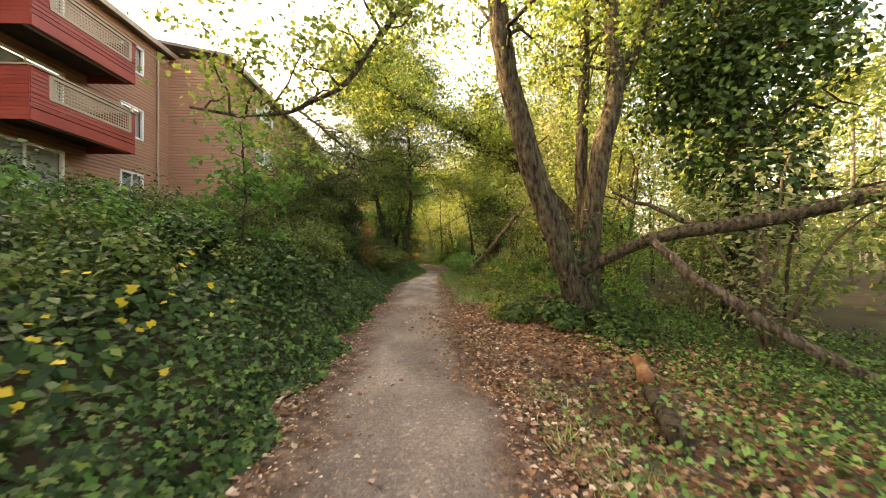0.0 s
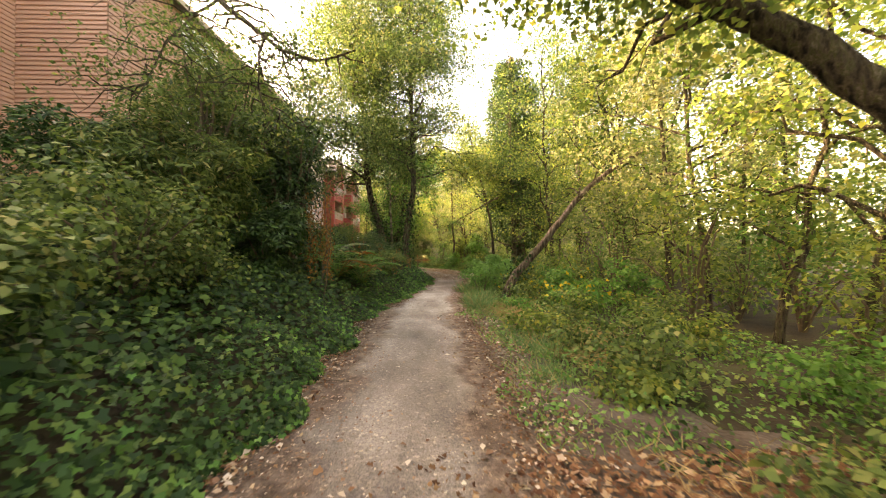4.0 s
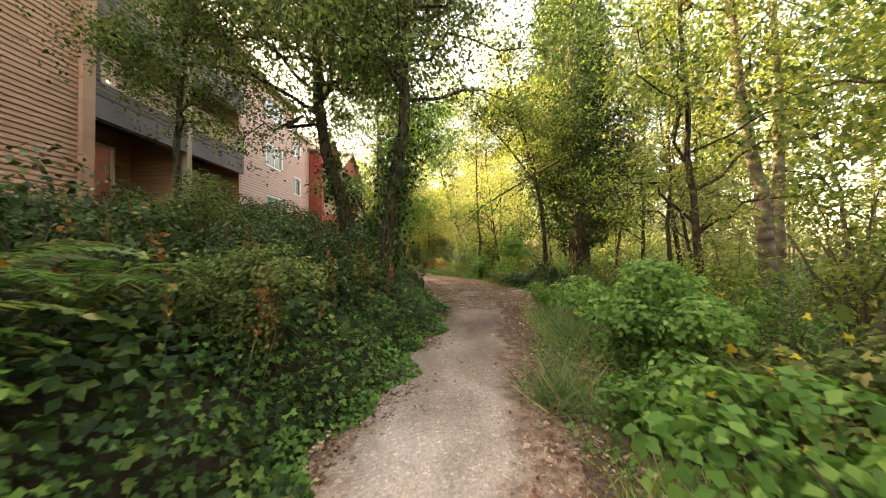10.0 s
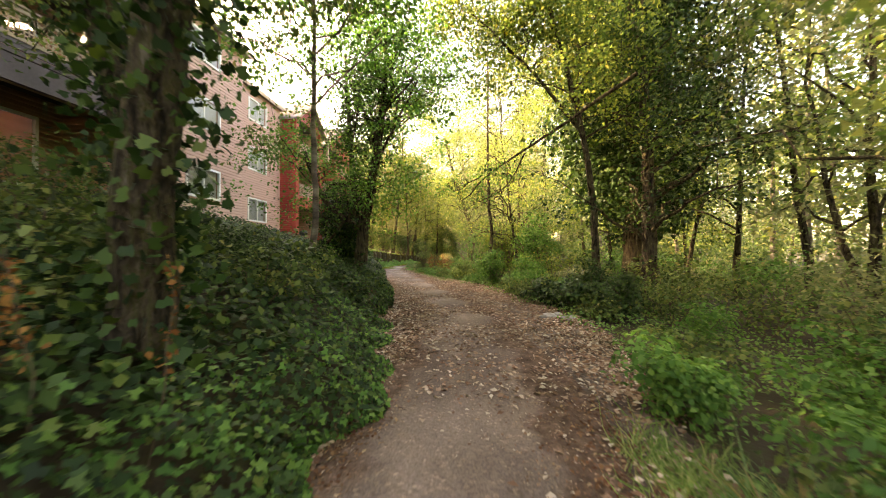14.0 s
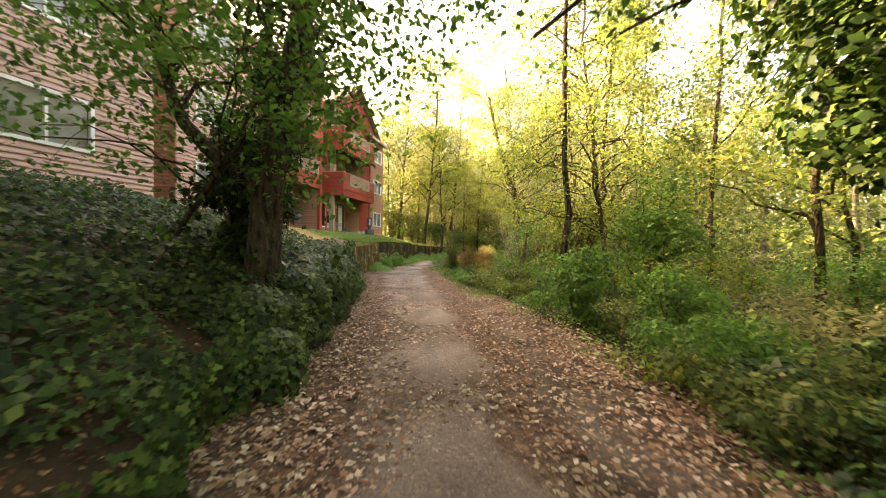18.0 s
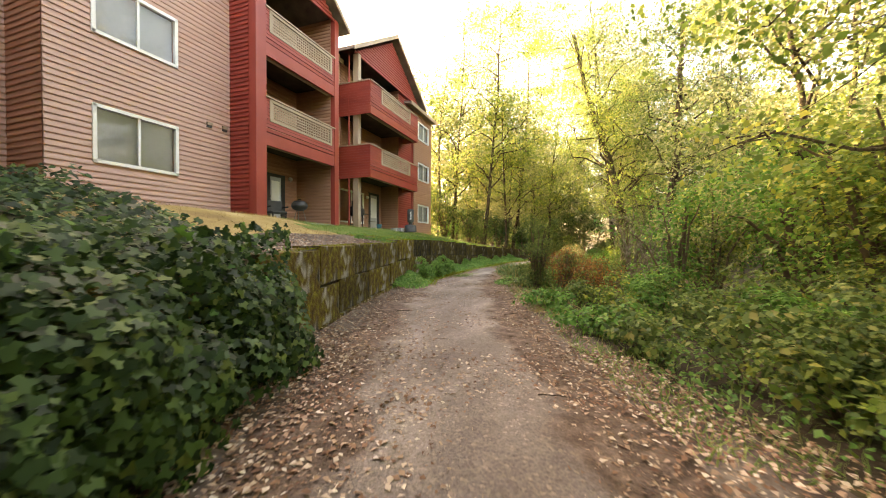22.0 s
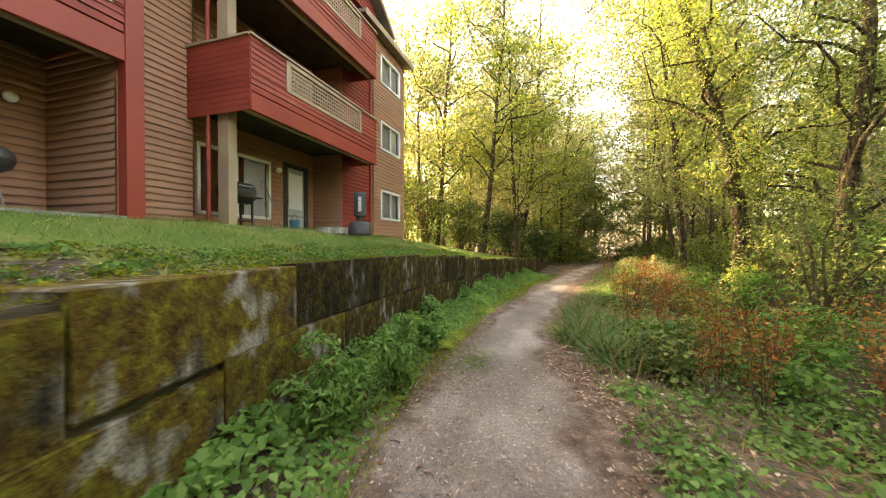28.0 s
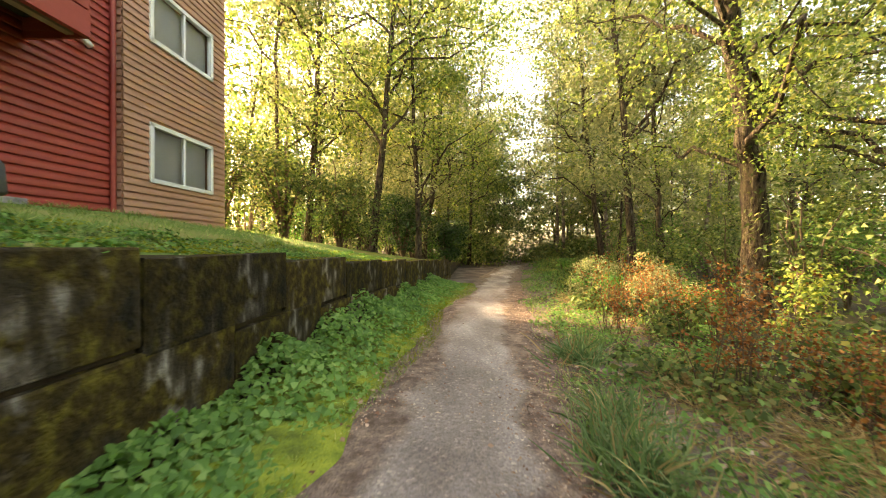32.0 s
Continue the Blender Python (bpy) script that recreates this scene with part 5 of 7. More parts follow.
def maple_foot():
    rng = np.random.default_rng(44)
    n = 34
    x, y = 4.9 + rng.normal(size=n) * 0.75, -32.9 + rng.normal(size=n) * 0.6
    C = np.stack([x, y, ground_z(x, y) + 0.15 + 0.3 * np.exp(-((x - 4.9) ** 2 + (y + 32.6) ** 2))], 1)
    pts, out = shells(C, rng.uniform(0.2, 0.42, n), 7000, rng)
    stuff("ivy", leaf_cloud(pts, 0.075, IVYLEAF, out, 0.6, rng), IVY, "dark ivy heaped round the maple's foot", "ivy")


maple_foot()


def woods():
    rng = np.random.default_rng(42)
    spots = []
    for y in np.arange(-48, 46, 3.4):
        for col in range(2 if y > -41 else 0):
            x = float(path_x(y)) + 7.0 + col * 4.8 + rng.uniform(-1.5, 1.5)
            spots.append((x, y + rng.uniform(-1.5, 1.5), col))
    for y in np.arange(27, 62, 3.6):
        for col in range(3):
            x = float(path_x(min(y, 60))) - 4.0 - col * 4.2 + rng.uniform(-1.2, 1.2)
            spots.append((x, y + rng.uniform(-1.5, 1.5), col))
    for y in (48, 52, 57):
        for x in np.arange(-8, 22, 3.5):
            spots.append((x + rng.uniform(-1.5, 1.5), y, 2))
    for i, (x, y, col) in enumerate(spots):
        leaf = (MAPLE, MAPLE, GOLD, SHRUB)[rng.integers(0, 4)]
        if y > 6 and col < 3 and rng.random() < 0.6:
            leaf = GOLD
        if -9 < y < 3 and col == 0 and x > 0:
            x += 4.5
        if (-39 < y < -27 and 6 < x < 9.6) or (8 < y < 24 and -4 < x < 6.5) or (-22 < y < -5 and 4 < x < 8):
            continue
        h = rng.uniform(10, 16) if y < 5 else rng.uniform(12, 19)
        n = (7600, 4400, 2000, 1500)[min(col, 3)]
        if math.hypot(x - 9, y + 2.8) < 3:
            continue
        tree("woodland_tree", (x, y), (x + rng.normal() * 0.8, y + rng.normal() * 0.8, h), rng.uniform(0.06, 0.11), leaf, n, (0.15, 0.205, 0.32, 0.36)[min(col, 3)] * rng.uniform(0.9, 1.1),
             "slender woodland tree with green leaves" if leaf is SHRUB else "slender woodland tree with yellowing leaves", 100 + i, 16 if col == 0 else 9, 3.1, 0.14, 0.6, group="woodland trees beside the path", split=False, shape=TRI)


woods()


def far_woods():
    """Trees beyond the first rows, grown in clumps: one mesh of leaves, one of stems."""
    rng = np.random.default_rng(77)
    spots = [(float(path_x(y)) + 19 + rng.uniform(0, 26), y, rng.uniform(11, 19)) for y in rng.uniform(-40, 52, 120)]
    spots += [(x, rng.uniform(34, 66), rng.uniform(13, 21)) for x in rng.uniform(-30, 36, 150)]
    C, R, stems = [], [], []
    for x, y, h in spots:
        if abs(x - float(path_x(min(y, 88)))) < 2.6:
            continue
        for _ in range(20):
            f = rng.uniform(0.12, 1.0)
            w = 2.6 * math.sqrt(max(1.05 - f, 0.05)) * rng.uniform(0.3, 1.0)
            a = rng.uniform(0, 2 * np.pi)
            C.append((x + w * math.cos(a), y + w * math.sin(a), h * f))
            R.append(rng.uniform(0.7, 1.5))
        stems.append(tube_arrays(curve_pts((x, y, -0.3), (x + rng.normal() * 0.6, y, h * 0.95), 5, rng.normal(size=3) * 0.2), np.linspace(0.15, 0.03, 5), 5))
    C, R = np.array(C), np.array(R)
    pts, out = shells(C, R, 270000, rng, 0.7, -0.5)
    gold = rng.random(len(pts)) < 0.5 + 0.4 * np.sin(pts[:, 0] * 0.45 + 1) * np.sin(pts[:, 1] * 0.37)
    stuff("distant_woods", leaf_cloud(pts[gold], 0.42, TRI, out[gold], 0.7, rng), GOLD, "distant yellow-green woods beyond the path", "woods")
    stuff("distant_woods", leaf_cloud(pts[~gold], 0.4, TRI, out[~gold], 0.7, rng), MAPLE, "distant green woods beyond the path", "woods")
    stuff("distant_trunks", join_arrays(stems), PALEBARK, "pale slender trunks of the distant woods", "trunks")


far_woods()


def low_woods():
    rng = np.random.default_rng(78)
    y = rng.uniform(-42, 60, 560)
    x = path_x(y) + 11 + rng.uniform(0, 1, 560) ** 0.8 * 26
    y2 = rng.uniform(33, 66, 200)
    x2 = rng.uniform(-26, 26, 200)
    k = np.abs(x2 - path_x(y2)) > 2.8
    x, y = np.concatenate([x, x2[k]]), np.concatenate([y, y2[k]])
    r = rng.uniform(0.8, 1.8, len(x))
    C = np.stack([x, y, rng.uniform(0.2, 2.6, len(x))], 1)
    pts, out = shells(C, r, 80000, rng, 0.8)
    pts[:, 2] = np.abs(pts[:, 2]) - 0.2
    stuff("distant_thicket", leaf_cloud(pts, 0.27, TRI, out, 0.7, rng), SHRUB, "distant green thicket under the woods", "thicket")
    C = np.stack([rng.uniform(-5, 9, 110), rng.uniform(39, 50, 110), rng.uniform(0, 1, 110) ** 1.6 * 7], 1)
    pts, out = shells(C, rng.uniform(0.7, 1.5, 110), 30000, rng)
    stuff("distant_thicket", leaf_cloud(pts, 0.26, TRI, out, 0.7, rng), SHRUB, "green thicket where the path bends out of sight", "thicket")


low_woods()
for i, (x, y, tx, ty, h) in enumerate(((5.6, 3.6, 4.4, 4.0, 13), (5.6, 8.5, 4.6, 9.0, 13), (9.6, -18.0, 8.4, -18.6, 12), (9.0, -23.5, 7.8, -24.0, 12))):
    tree("alder_tree", (x, y), (tx, ty, h), 0.075, (MAPLE, GOLD)[i % 2], 15000, 0.105, "leaning alder with light leaves over the path's edge", 60 + i, 26, 3.2, 0.13, 0.6, group="alders over the path", shape=DIAMOND)


for i, (x, y, tx, ty) in enumerate(((-6.5, 27.5, -5.0, 26.5), (3.2, 26.5, 1.2, 25.5), (-5.0, 33.0, -3.5, 32.0), (4.6, 32.5, 2.6, 31.5), (-2.2, 41.0, -0.5, 40.0), (-10.0, 29.5, -8.5, 28.5), (7.0, 38.5, 5.0, 38.0))):
    tree("tall_alder", (x, y), (tx, ty, 19.0 + i % 3), 0.13, GOLD if i % 2 else MAPLE, 17000, 0.18, "tall alder arching over the far path, yellowing leaves", 80 + i, 26, 4.6, 0.2, 0.8, group="tall alders at the path's end", shape=TRI)


# ---- undergrowth ----
def ivy_bank():
    rng = np.random.default_rng(5)
    n = 138000
    y = rng.uniform(-43, 1.6, n)
    s = rng.uniform(0, 1, n) ** 1.9 * 8.5
    x = left_x(y) - s + 0.2 + 0.12 * np.sin(y * 2.3) + 0.1 * np.sin(y * 5.1 + 1)
    lump = 0.5 + 0.5 * np.sin(x * 2.1 + y * 1.3) * np.sin(y * 1.9 - x * 0.7)
    z = ground_z(x, y) + (0.03 + rng.uniform(0, 1, n) * (0.14 + 0.36 * lump)) * np.clip((s + 0.1) / 0.6, 0.15, 1)
    k = (y > -9) & (s < 0.25)
    z = np.where(k, rng.uniform(0.02, 1, n) * (step_h(y) + 0.35), z)
    pts = np.stack([x, y, z], 1)
    up = np.tile([0.45, -0.15, 0.9], (n, 1))
    up[k] = (1.0, -0.3, 0.35)
    bare = (y > -9.6) & (y < -5.7) & (s > 0.35) & (s < 2.1) & (np.sin(x * 1.9 + y * 0.8) + np.sin(y * 2.3 - x * 1.1 + 1) > 0.35)
    pts[bare, 2] -= 0.7
    near = s < 0.9
    fresh = near & (rng.random(n) < np.interp(y, [-30, -22, -18, -10, -6], [0.06, 0.2, 0.4, 0.18, 0.05]))
    near2 = near & ~fresh
    stuff("ivy", leaf_cloud(pts[near2], 0.068, IVYLEAF, up[near2], 0.55, rng), IVY, "dark glossy ivy covering the bank", "ivy")
    stuff("ivy", leaf_cloud(pts[fresh] + (0.03, 0, 0.02), 0.06, IVYLEAF, up[fresh], 0.6, rng), BRIGHT, "fresh green ivy leaves at the path's edge", "ivy")
    stuff("ivy", leaf_cloud(pts[~near], 0.11, DIAMOND, up[~near], 0.6, rng), IVY, "dark ivy on the upper bank", "ivy")
    # the ivy hedge that hides the end of the retaining wall
    m = 130
    y = rng.uniform(-5.6, 1.5, m)
    h = np.interp(y, [-5.8, -4, 0.5, 1.7], [0.55, 1.1, 1.25, 1.05])
    f = rng.uniform(0, 1, m)
    r = rng.uniform(0.2, 0.42, m)
    c = np.stack([left_x(y) + 0.22 - 0.55 * f ** 3, y, np.maximum(h * f ** 0.7 - 0.1, 0.12)], 1)
    pts, up = shells(c, r, 28000, rng, 0.9, -0.6)
    up = up + np.array([0.5, -0.2, 0])
    pts[:, 2] = np.maximum(pts[:, 2], 0.02)
    stuff("ivy", leaf_cloud(pts, 0.078, IVYLEAF, up, 0.5, rng), IVY, "ivy hedge hanging over the end of the wall", "ivy")
    n = 2600
    y = rng.uniform(-9.8, -5.6, n)
    x = left_x(y) - rng.uniform(-0.3, 2.2, n)
    q = np.stack([x, y, ground_z(x, y) + 0.03], 1)
    stuff("leaf_litter", leaf_cloud(q, 0.05, DIAMOND, (0.3, 0, 1), 0.5, rng), MOULD, "brown leaf mould on the bare slope", "leaf litter")
    p = np.array([-0.35, -37.4, 0.95]) + rng.normal(size=(34, 3)) * np.array([0.3, 0.6, 0.2])
    stuff("yellow_leaves", leaf_cloud(p, 0.062, LOBED, (0.5, -0.5, 0.7), 0.6, rng), YELLOW, "yellowed vine leaves among the ivy", "leaves")


ivy_bank()


def hedge_row():
    rng = np.random.default_rng(9)
    i = 0
    for y in np.arange(-45, -9.5, 1.25):
        for s, h in ((1.7, 0.75), (3.1, 1.05), (4.6, 1.25), (6.3, 1.2)):
            i += 1
            yy = y + rng.uniform(-0.6, 0.6)
            if rng.random() < 0.1 or (-21.5 < yy < -13 and s > 4) or (-27 < yy < -22 and s < 5):
                continue
            x = float(left_x(yy)) - s - rng.uniform(-0.4, 0.4)
            leaf = (SHRUB, SHRUB, IVY, DARKLEAF)[rng.integers(0, 4)]
            bush("bramble_bush", x, yy, 1.0, 1.0, h * rng.uniform(0.75, 1.2), leaf, 750, 0.08, "tangled bramble and snowberry bush on the bank", 500 + i, group="bushes on the bank")
    for y in np.arange(-45, 42, 1.6):
        for s, h in ((0.9, 0.45), (1.9, 0.75), (3.4, 1.1)):
            i += 1
            yy = y + rng.uniform(-0.7, 0.7)
            x = float(path_x(yy)) + 1.3 + s + rng.uniform(-0.5, 0.5)
            if x < float(path_x(yy)) + np.interp(yy, [-14, -10, -1, 4], [1.9, 3.0, 2.9, 2.0]):
                continue
            if math.hypot(x - 4.9, yy + 32.6) < 1.3 or (yy < -33 and s < 3.5):
                continue
            leaf = (SHRUB, BRIGHT, SHRUB, MAPLE, SHRUB)[rng.integers(0, 5)]
            bush("undergrowth_bush", x, yy, 0.85, 0.85, h * rng.uniform(0.6, 1.15), leaf, 800, 0.085, "leafy undergrowth bush beside the path", 900 + i, DIAMOND, group="undergrowth bushes")
    for y in np.arange(-46, 62, 2.1):
        for s in (5.2, 8.0, 11.5, 15.0, -6.5, -10.5):
            if (s < 0 and y < 26) or (s > 9 and not -16 < y < 8):
                continue
            s = s if y < 44 else s - 2.5 * (s > 0)
            i += 1
            yy = y + rng.uniform(-0.9, 0.9)
            x = float(path_x(yy)) + 1.3 + s + rng.uniform(-1.0, 1.0)
            if math.hypot(x - 9, yy + 2.8) < 1.3:
                continue
            leaf = (SHRUB, MAPLE, SHRUB, BRIGHT, GOLD)[rng.integers(0, 5)]
            open_wood = -14 < yy < 6 and s > 0
            bush("tall_shrub", x, yy, 1.5, 1.5, rng.uniform(1.0, 1.9) if open_wood else rng.uniform(1.8, 3.6), leaf, 1300 if abs(s) < 7 or open_wood else 700, 0.125 if abs(s) < 7 or open_wood else 0.18, "tall leafy shrub at the wood's edge", 1500 + i, TRI, group="shrubs at the wood's edge", fill=0.3)


hedge_row()


def ground_cover():
    rng = np.random.default_rng(31)
    n = 70000
    y = rng.uniform(-44, 34, n)
    r = 0.05 + rng.uniform(0, 1, n) ** 1.4 * 5.0
    edge = 0.25 * np.sin(y * 1.1) + 0.2 * np.sin(y * 2.7 + 1)
    hw = np.interp(y, [-20, -9, -2, 5, 10, 14], [1.15, 1.25, 1.45, 1.7, 1.4, 1.0])
    x = path_x(y) + hw + r + edge * np.clip(1 - r, 0, 1)
    keep = ~((y < -30) & (y > -36) & (x < 4.2)) & (r > np.interp(y, [-15, -11, -2, 3, 12, 14], [0, 1.1, 1.0, 0.5, 0.5, 0.1]) + 0.3 * np.sin(y * 2.2))
    x, y, r = x[keep], y[keep], r[keep]
    n = len(x)
    z = ground_z(x, y) + 0.02 + rng.uniform(0, 1, n) * np.clip(r, 0.1, 1) * 0.28
    pts = np.stack([x, y, z], 1)
    sel = rng.random(n)
    stuff("ground_herbs", leaf_cloud(pts[sel < 0.6], 0.062, DIAMOND, (0, -0.2, 1), 0.7, rng), HERB, "low green herbs and creeping plants", "herbs")
    stuff("ground_herbs", leaf_cloud(pts[sel >= 0.6], 0.058, DIAMOND, (0, -0.2, 1), 0.8, rng), SHRUB, "dull green creeping plants", "herbs")
    # grass verges
    n = 26000
    y = rng.uniform(-44, 34, n)
    hw = np.interp(y, [-20, -9, -2, 5, 10, 14], [1.1, 1.25, 1.5, 1.75, 1.35, 0.95])
    r = np.abs(rng.normal(size=n)) * 0.55
    dens = np.where(y > 9, 0.35, 1.0) * (0.35 + 0.65 * (np.sin(y * 0.9) * np.sin(y * 0.37 + 1) > 0))
    k = (rng.random(n) < dens) & ~((y > -16) & (y < 1)) & ~((y < -30) & (y > -36))
    x = path_x(y) + hw + r
    pts = np.stack([x, y, ground_z(x, y)], 1)[k]
    stuff("verge_grass", blades(pts, 0.16, 0.7, 1.0, rng), GRASS, "long grass along the path's verge", "grass")
    n = 7000
    c = np.array([(3.25, -22.6), (3.35, -21.0), (3.9, -16.4), (4.15, -15.2), (4.1, -14.2), (4.5, -15.0), (0.5, 10.0)])
    q = c[rng.integers(0, len(c), n)] + rng.normal(size=(n, 2)) * np.array([0.2, 0.35])
    pts = np.stack([q[:, 0], q[:, 1], ground_z(q[:, 0], q[:, 1])], 1)
    stuff("tall_grass", blades(pts, 0.24, 0.9, 0.7, rng), GRASS, "tufts of tall arching grass", "grass")
    n = 7000
    y = rng.uniform(-32, 24, n)
    r = 0.4 + np.abs(rng.normal(size=n)) * 0.7
    x = path_x(y) + 1.3 + r
    k = (np.sin(y * 0.8 + 2) > -0.1) & ~((y > -14) & (y < 5))
    pts = np.stack([x, y, ground_z(x, y) + 0.05], 1)[k]
    stuff("dry_straw", blades(pts, 0.3, 1.6, 0.5, rng), STRAW, "flattened dry straw among the grass", "straw")
    n = 3500
    y = rng.uniform(10, 21, n)
    x = path_x(y) + 1.15 + rng.uniform(0, 1, n) ** 0.8 * 1.8
    stuff("dry_straw", blades(np.stack([x, y, ground_z(x, y) + 0.03], 1), 0.2, 1.8, 0.6, rng), STRAW, "pale straw lying on the verge", "straw")
    n = 3500
    y = rng.uniform(9, 24, n)
    x = path_x(y) + 1.0 + rng.uniform(0, 1, n) ** 1.3 * 2.2
    k = np.sin(y * 1.7 + x) > -0.3
    stuff("verge_grass", blades(np.stack([x, y, ground_z(x, y)], 1)[k], 0.085, 0.9, 1.1, rng), GRASS, "low green grass tufts beside the path", "grass")


ground_cover()


def litter():
    rng = np.random.default_rng(8)
    n = 66000
    y = np.concatenate([rng.uniform(-44, 26, n // 2), rng.uniform(-13, 3, n // 2)])
    dens = np.interp(y, [-44, -24, -19, -13, -3, 4, 9, 26], [0.8, 0.5, 0.25, 0.8, 1.0, 0.6, 0.25, 0.12])
    w = np.interp(y, [-44, -13, -3, 6, 10, 26], [1.5, 1.6, 1.9, 1.9, 1.3, 1.1])
    c = rng.random(n) < np.interp(y, [-44, -14, -8, -3, 3, 9], [0.12, 0.15, 0.8, 0.65, 0.4, 0.1])
    u = np.where(c, rng.uniform(-1, 1, n), rng.choice([-1, 1], n) * (0.55 + 0.5 * rng.uniform(0, 1, n) ** 0.8))
    x = np.maximum(path_x(y) + np.interp(y, [-15, -9, -1, 5], [0, 0.5, 0.4, 0]) + u * w * np.interp(y, [-15, -9, -1, 5], [1, 1.3, 1.25, 1]), left_x(y) + 0.05)
    k = rng.random(n) < dens
    pts = np.stack([x, y, np.maximum(ground_z(x, y), 0) + 0.045], 1)[k]
    stuff("leaf_litter", leaf_cloud(pts, rng.uniform(0.024, 0.088, len(pts)) * np.interp(pts[:, 1], [-4, 0], [1.0, 0.75]), DIAMOND, (0, 0, 1), 0.4, rng), LITTER, "dry fallen leaves scattered on the path", "leaf litter")
    n = 15000
    y = rng.uniform(-43, -13, n)
    side = rng.choice([-1, 1], n)
    x = np.where(side < 0, left_x(y) + 0.02 + np.abs(rng.normal(size=n)) * 0.22, path_x(y) + 1.12 + rng.normal(size=n) * 0.2)
    pts = np.stack([x, y, np.maximum(ground_z(x, y), 0) + 0.045], 1)
    stuff("leaf_litter", leaf_cloud(pts, 0.042, DIAMOND, (0, 0, 1), 0.5, rng), MOULD, "reddish-brown leaf litter along both edges of the path", "leaf litter")
    n = 10000
    q = np.stack([rng.normal(size=n) * 0.9 + 3.6, rng.uniform(-38, -30, n)], 1)
    pts = np.stack([q[:, 0], q[:, 1], np.maximum(ground_z(q[:, 0], q[:, 1]), 0) + 0.04], 1)
    stuff("leaf_litter", leaf_cloud(pts, 0.055, LOBED, (0, 0, 1), 0.5, rng), MOULD, "rust-brown maple leaves under the tree", "leaf litter")


litter()


def crumbs():
    rng = np.random.default_rng(18)
    n = 60000
    y = rng.uniform(-42, 26, n)
    hw = np.interp(y, [-20, -9, -2, 5, 10, 14], [1.25, 1.3, 1.5, 1.8, 1.5, 1.0])
    u = rng.choice([-1, 1], n) * rng.uniform(0, 1, n) ** 0.55
    x = np.maximum(path_x(y) + u * hw * 1.1, left_x(y) + 0.03)
    pts = np.stack([x, y, np.maximum(ground_z(x, y), 0) + 0.038], 1)
    stuff("leaf_crumbs", leaf_cloud(pts, 0.03, TRI, (0, 0, 1), 0.3, rng), LITTER, "crumbled leaves and bark chips on the path", "leaf litter")
    n = 9000
    y = rng.uniform(1.5, 13.5, n)
    u = rng.uniform(-1, 1, n)
    u = np.sign(u) * np.abs(u) ** 0.6
    x = np.maximum(path_x(y) + u * 2.0 * np.interp(y, [1.5, 10, 13.5], [1, 1, 0.6]), left_x(y) + 0.04)
    pts = np.stack([x, y, np.maximum(ground_z(x, y), 0) + 0.042], 1)
    stuff("wood_chips", leaf_cloud(pts, 0.06, LONG, (0, 0, 1), 0.35, rng), LITTER, "pale dry stalks and wood chips strewn on the path", "wood chips")


crumbs()


def start_herbs():
    """Creeping herbs and ivy under the maple."""
    rng = np.random.default_rng(19)
    n = 30000
    x = 3.3 + rng.uniform(0, 1, n) ** 0.8 * 6.5
    y = rng.uniform(-41, -29.5, n)
    lump = 0.5 + 0.5 * np.sin(x * 2.3 + 1) * np.sin(y * 2.0 + x)
    edge = np.interp(y, [-41, -37, -34.5, -32, -29.5], [3.3, 3.5, 4.0, 4.4, 3.2])
    k = (x > edge + 0.3 * np.sin(y * 3)) & (lump > 0.12)
    z = ground_z(x, y) + 0.02 + rng.uniform(0, 1, n) * (0.06 + 0.28 * lump) * np.clip((x - edge) / 1.2, 0.25, 1.6)
    p = np.stack([x, y, z], 1)[k]
    h = len(p) * 3 // 5
    stuff("ground_herbs", leaf_cloud(p[:h], 0.052, DIAMOND, (0, -0.2, 1), 0.9, rng), BRIGHT, "low creeping herbs under the maple", "herbs")
    stuff("ivy", leaf_cloud(p[h:], 0.06, HEART, (0, -0.2, 1), 0.9, rng), IVY, "dark ivy trailing under the maple", "ivy")


start_herbs()


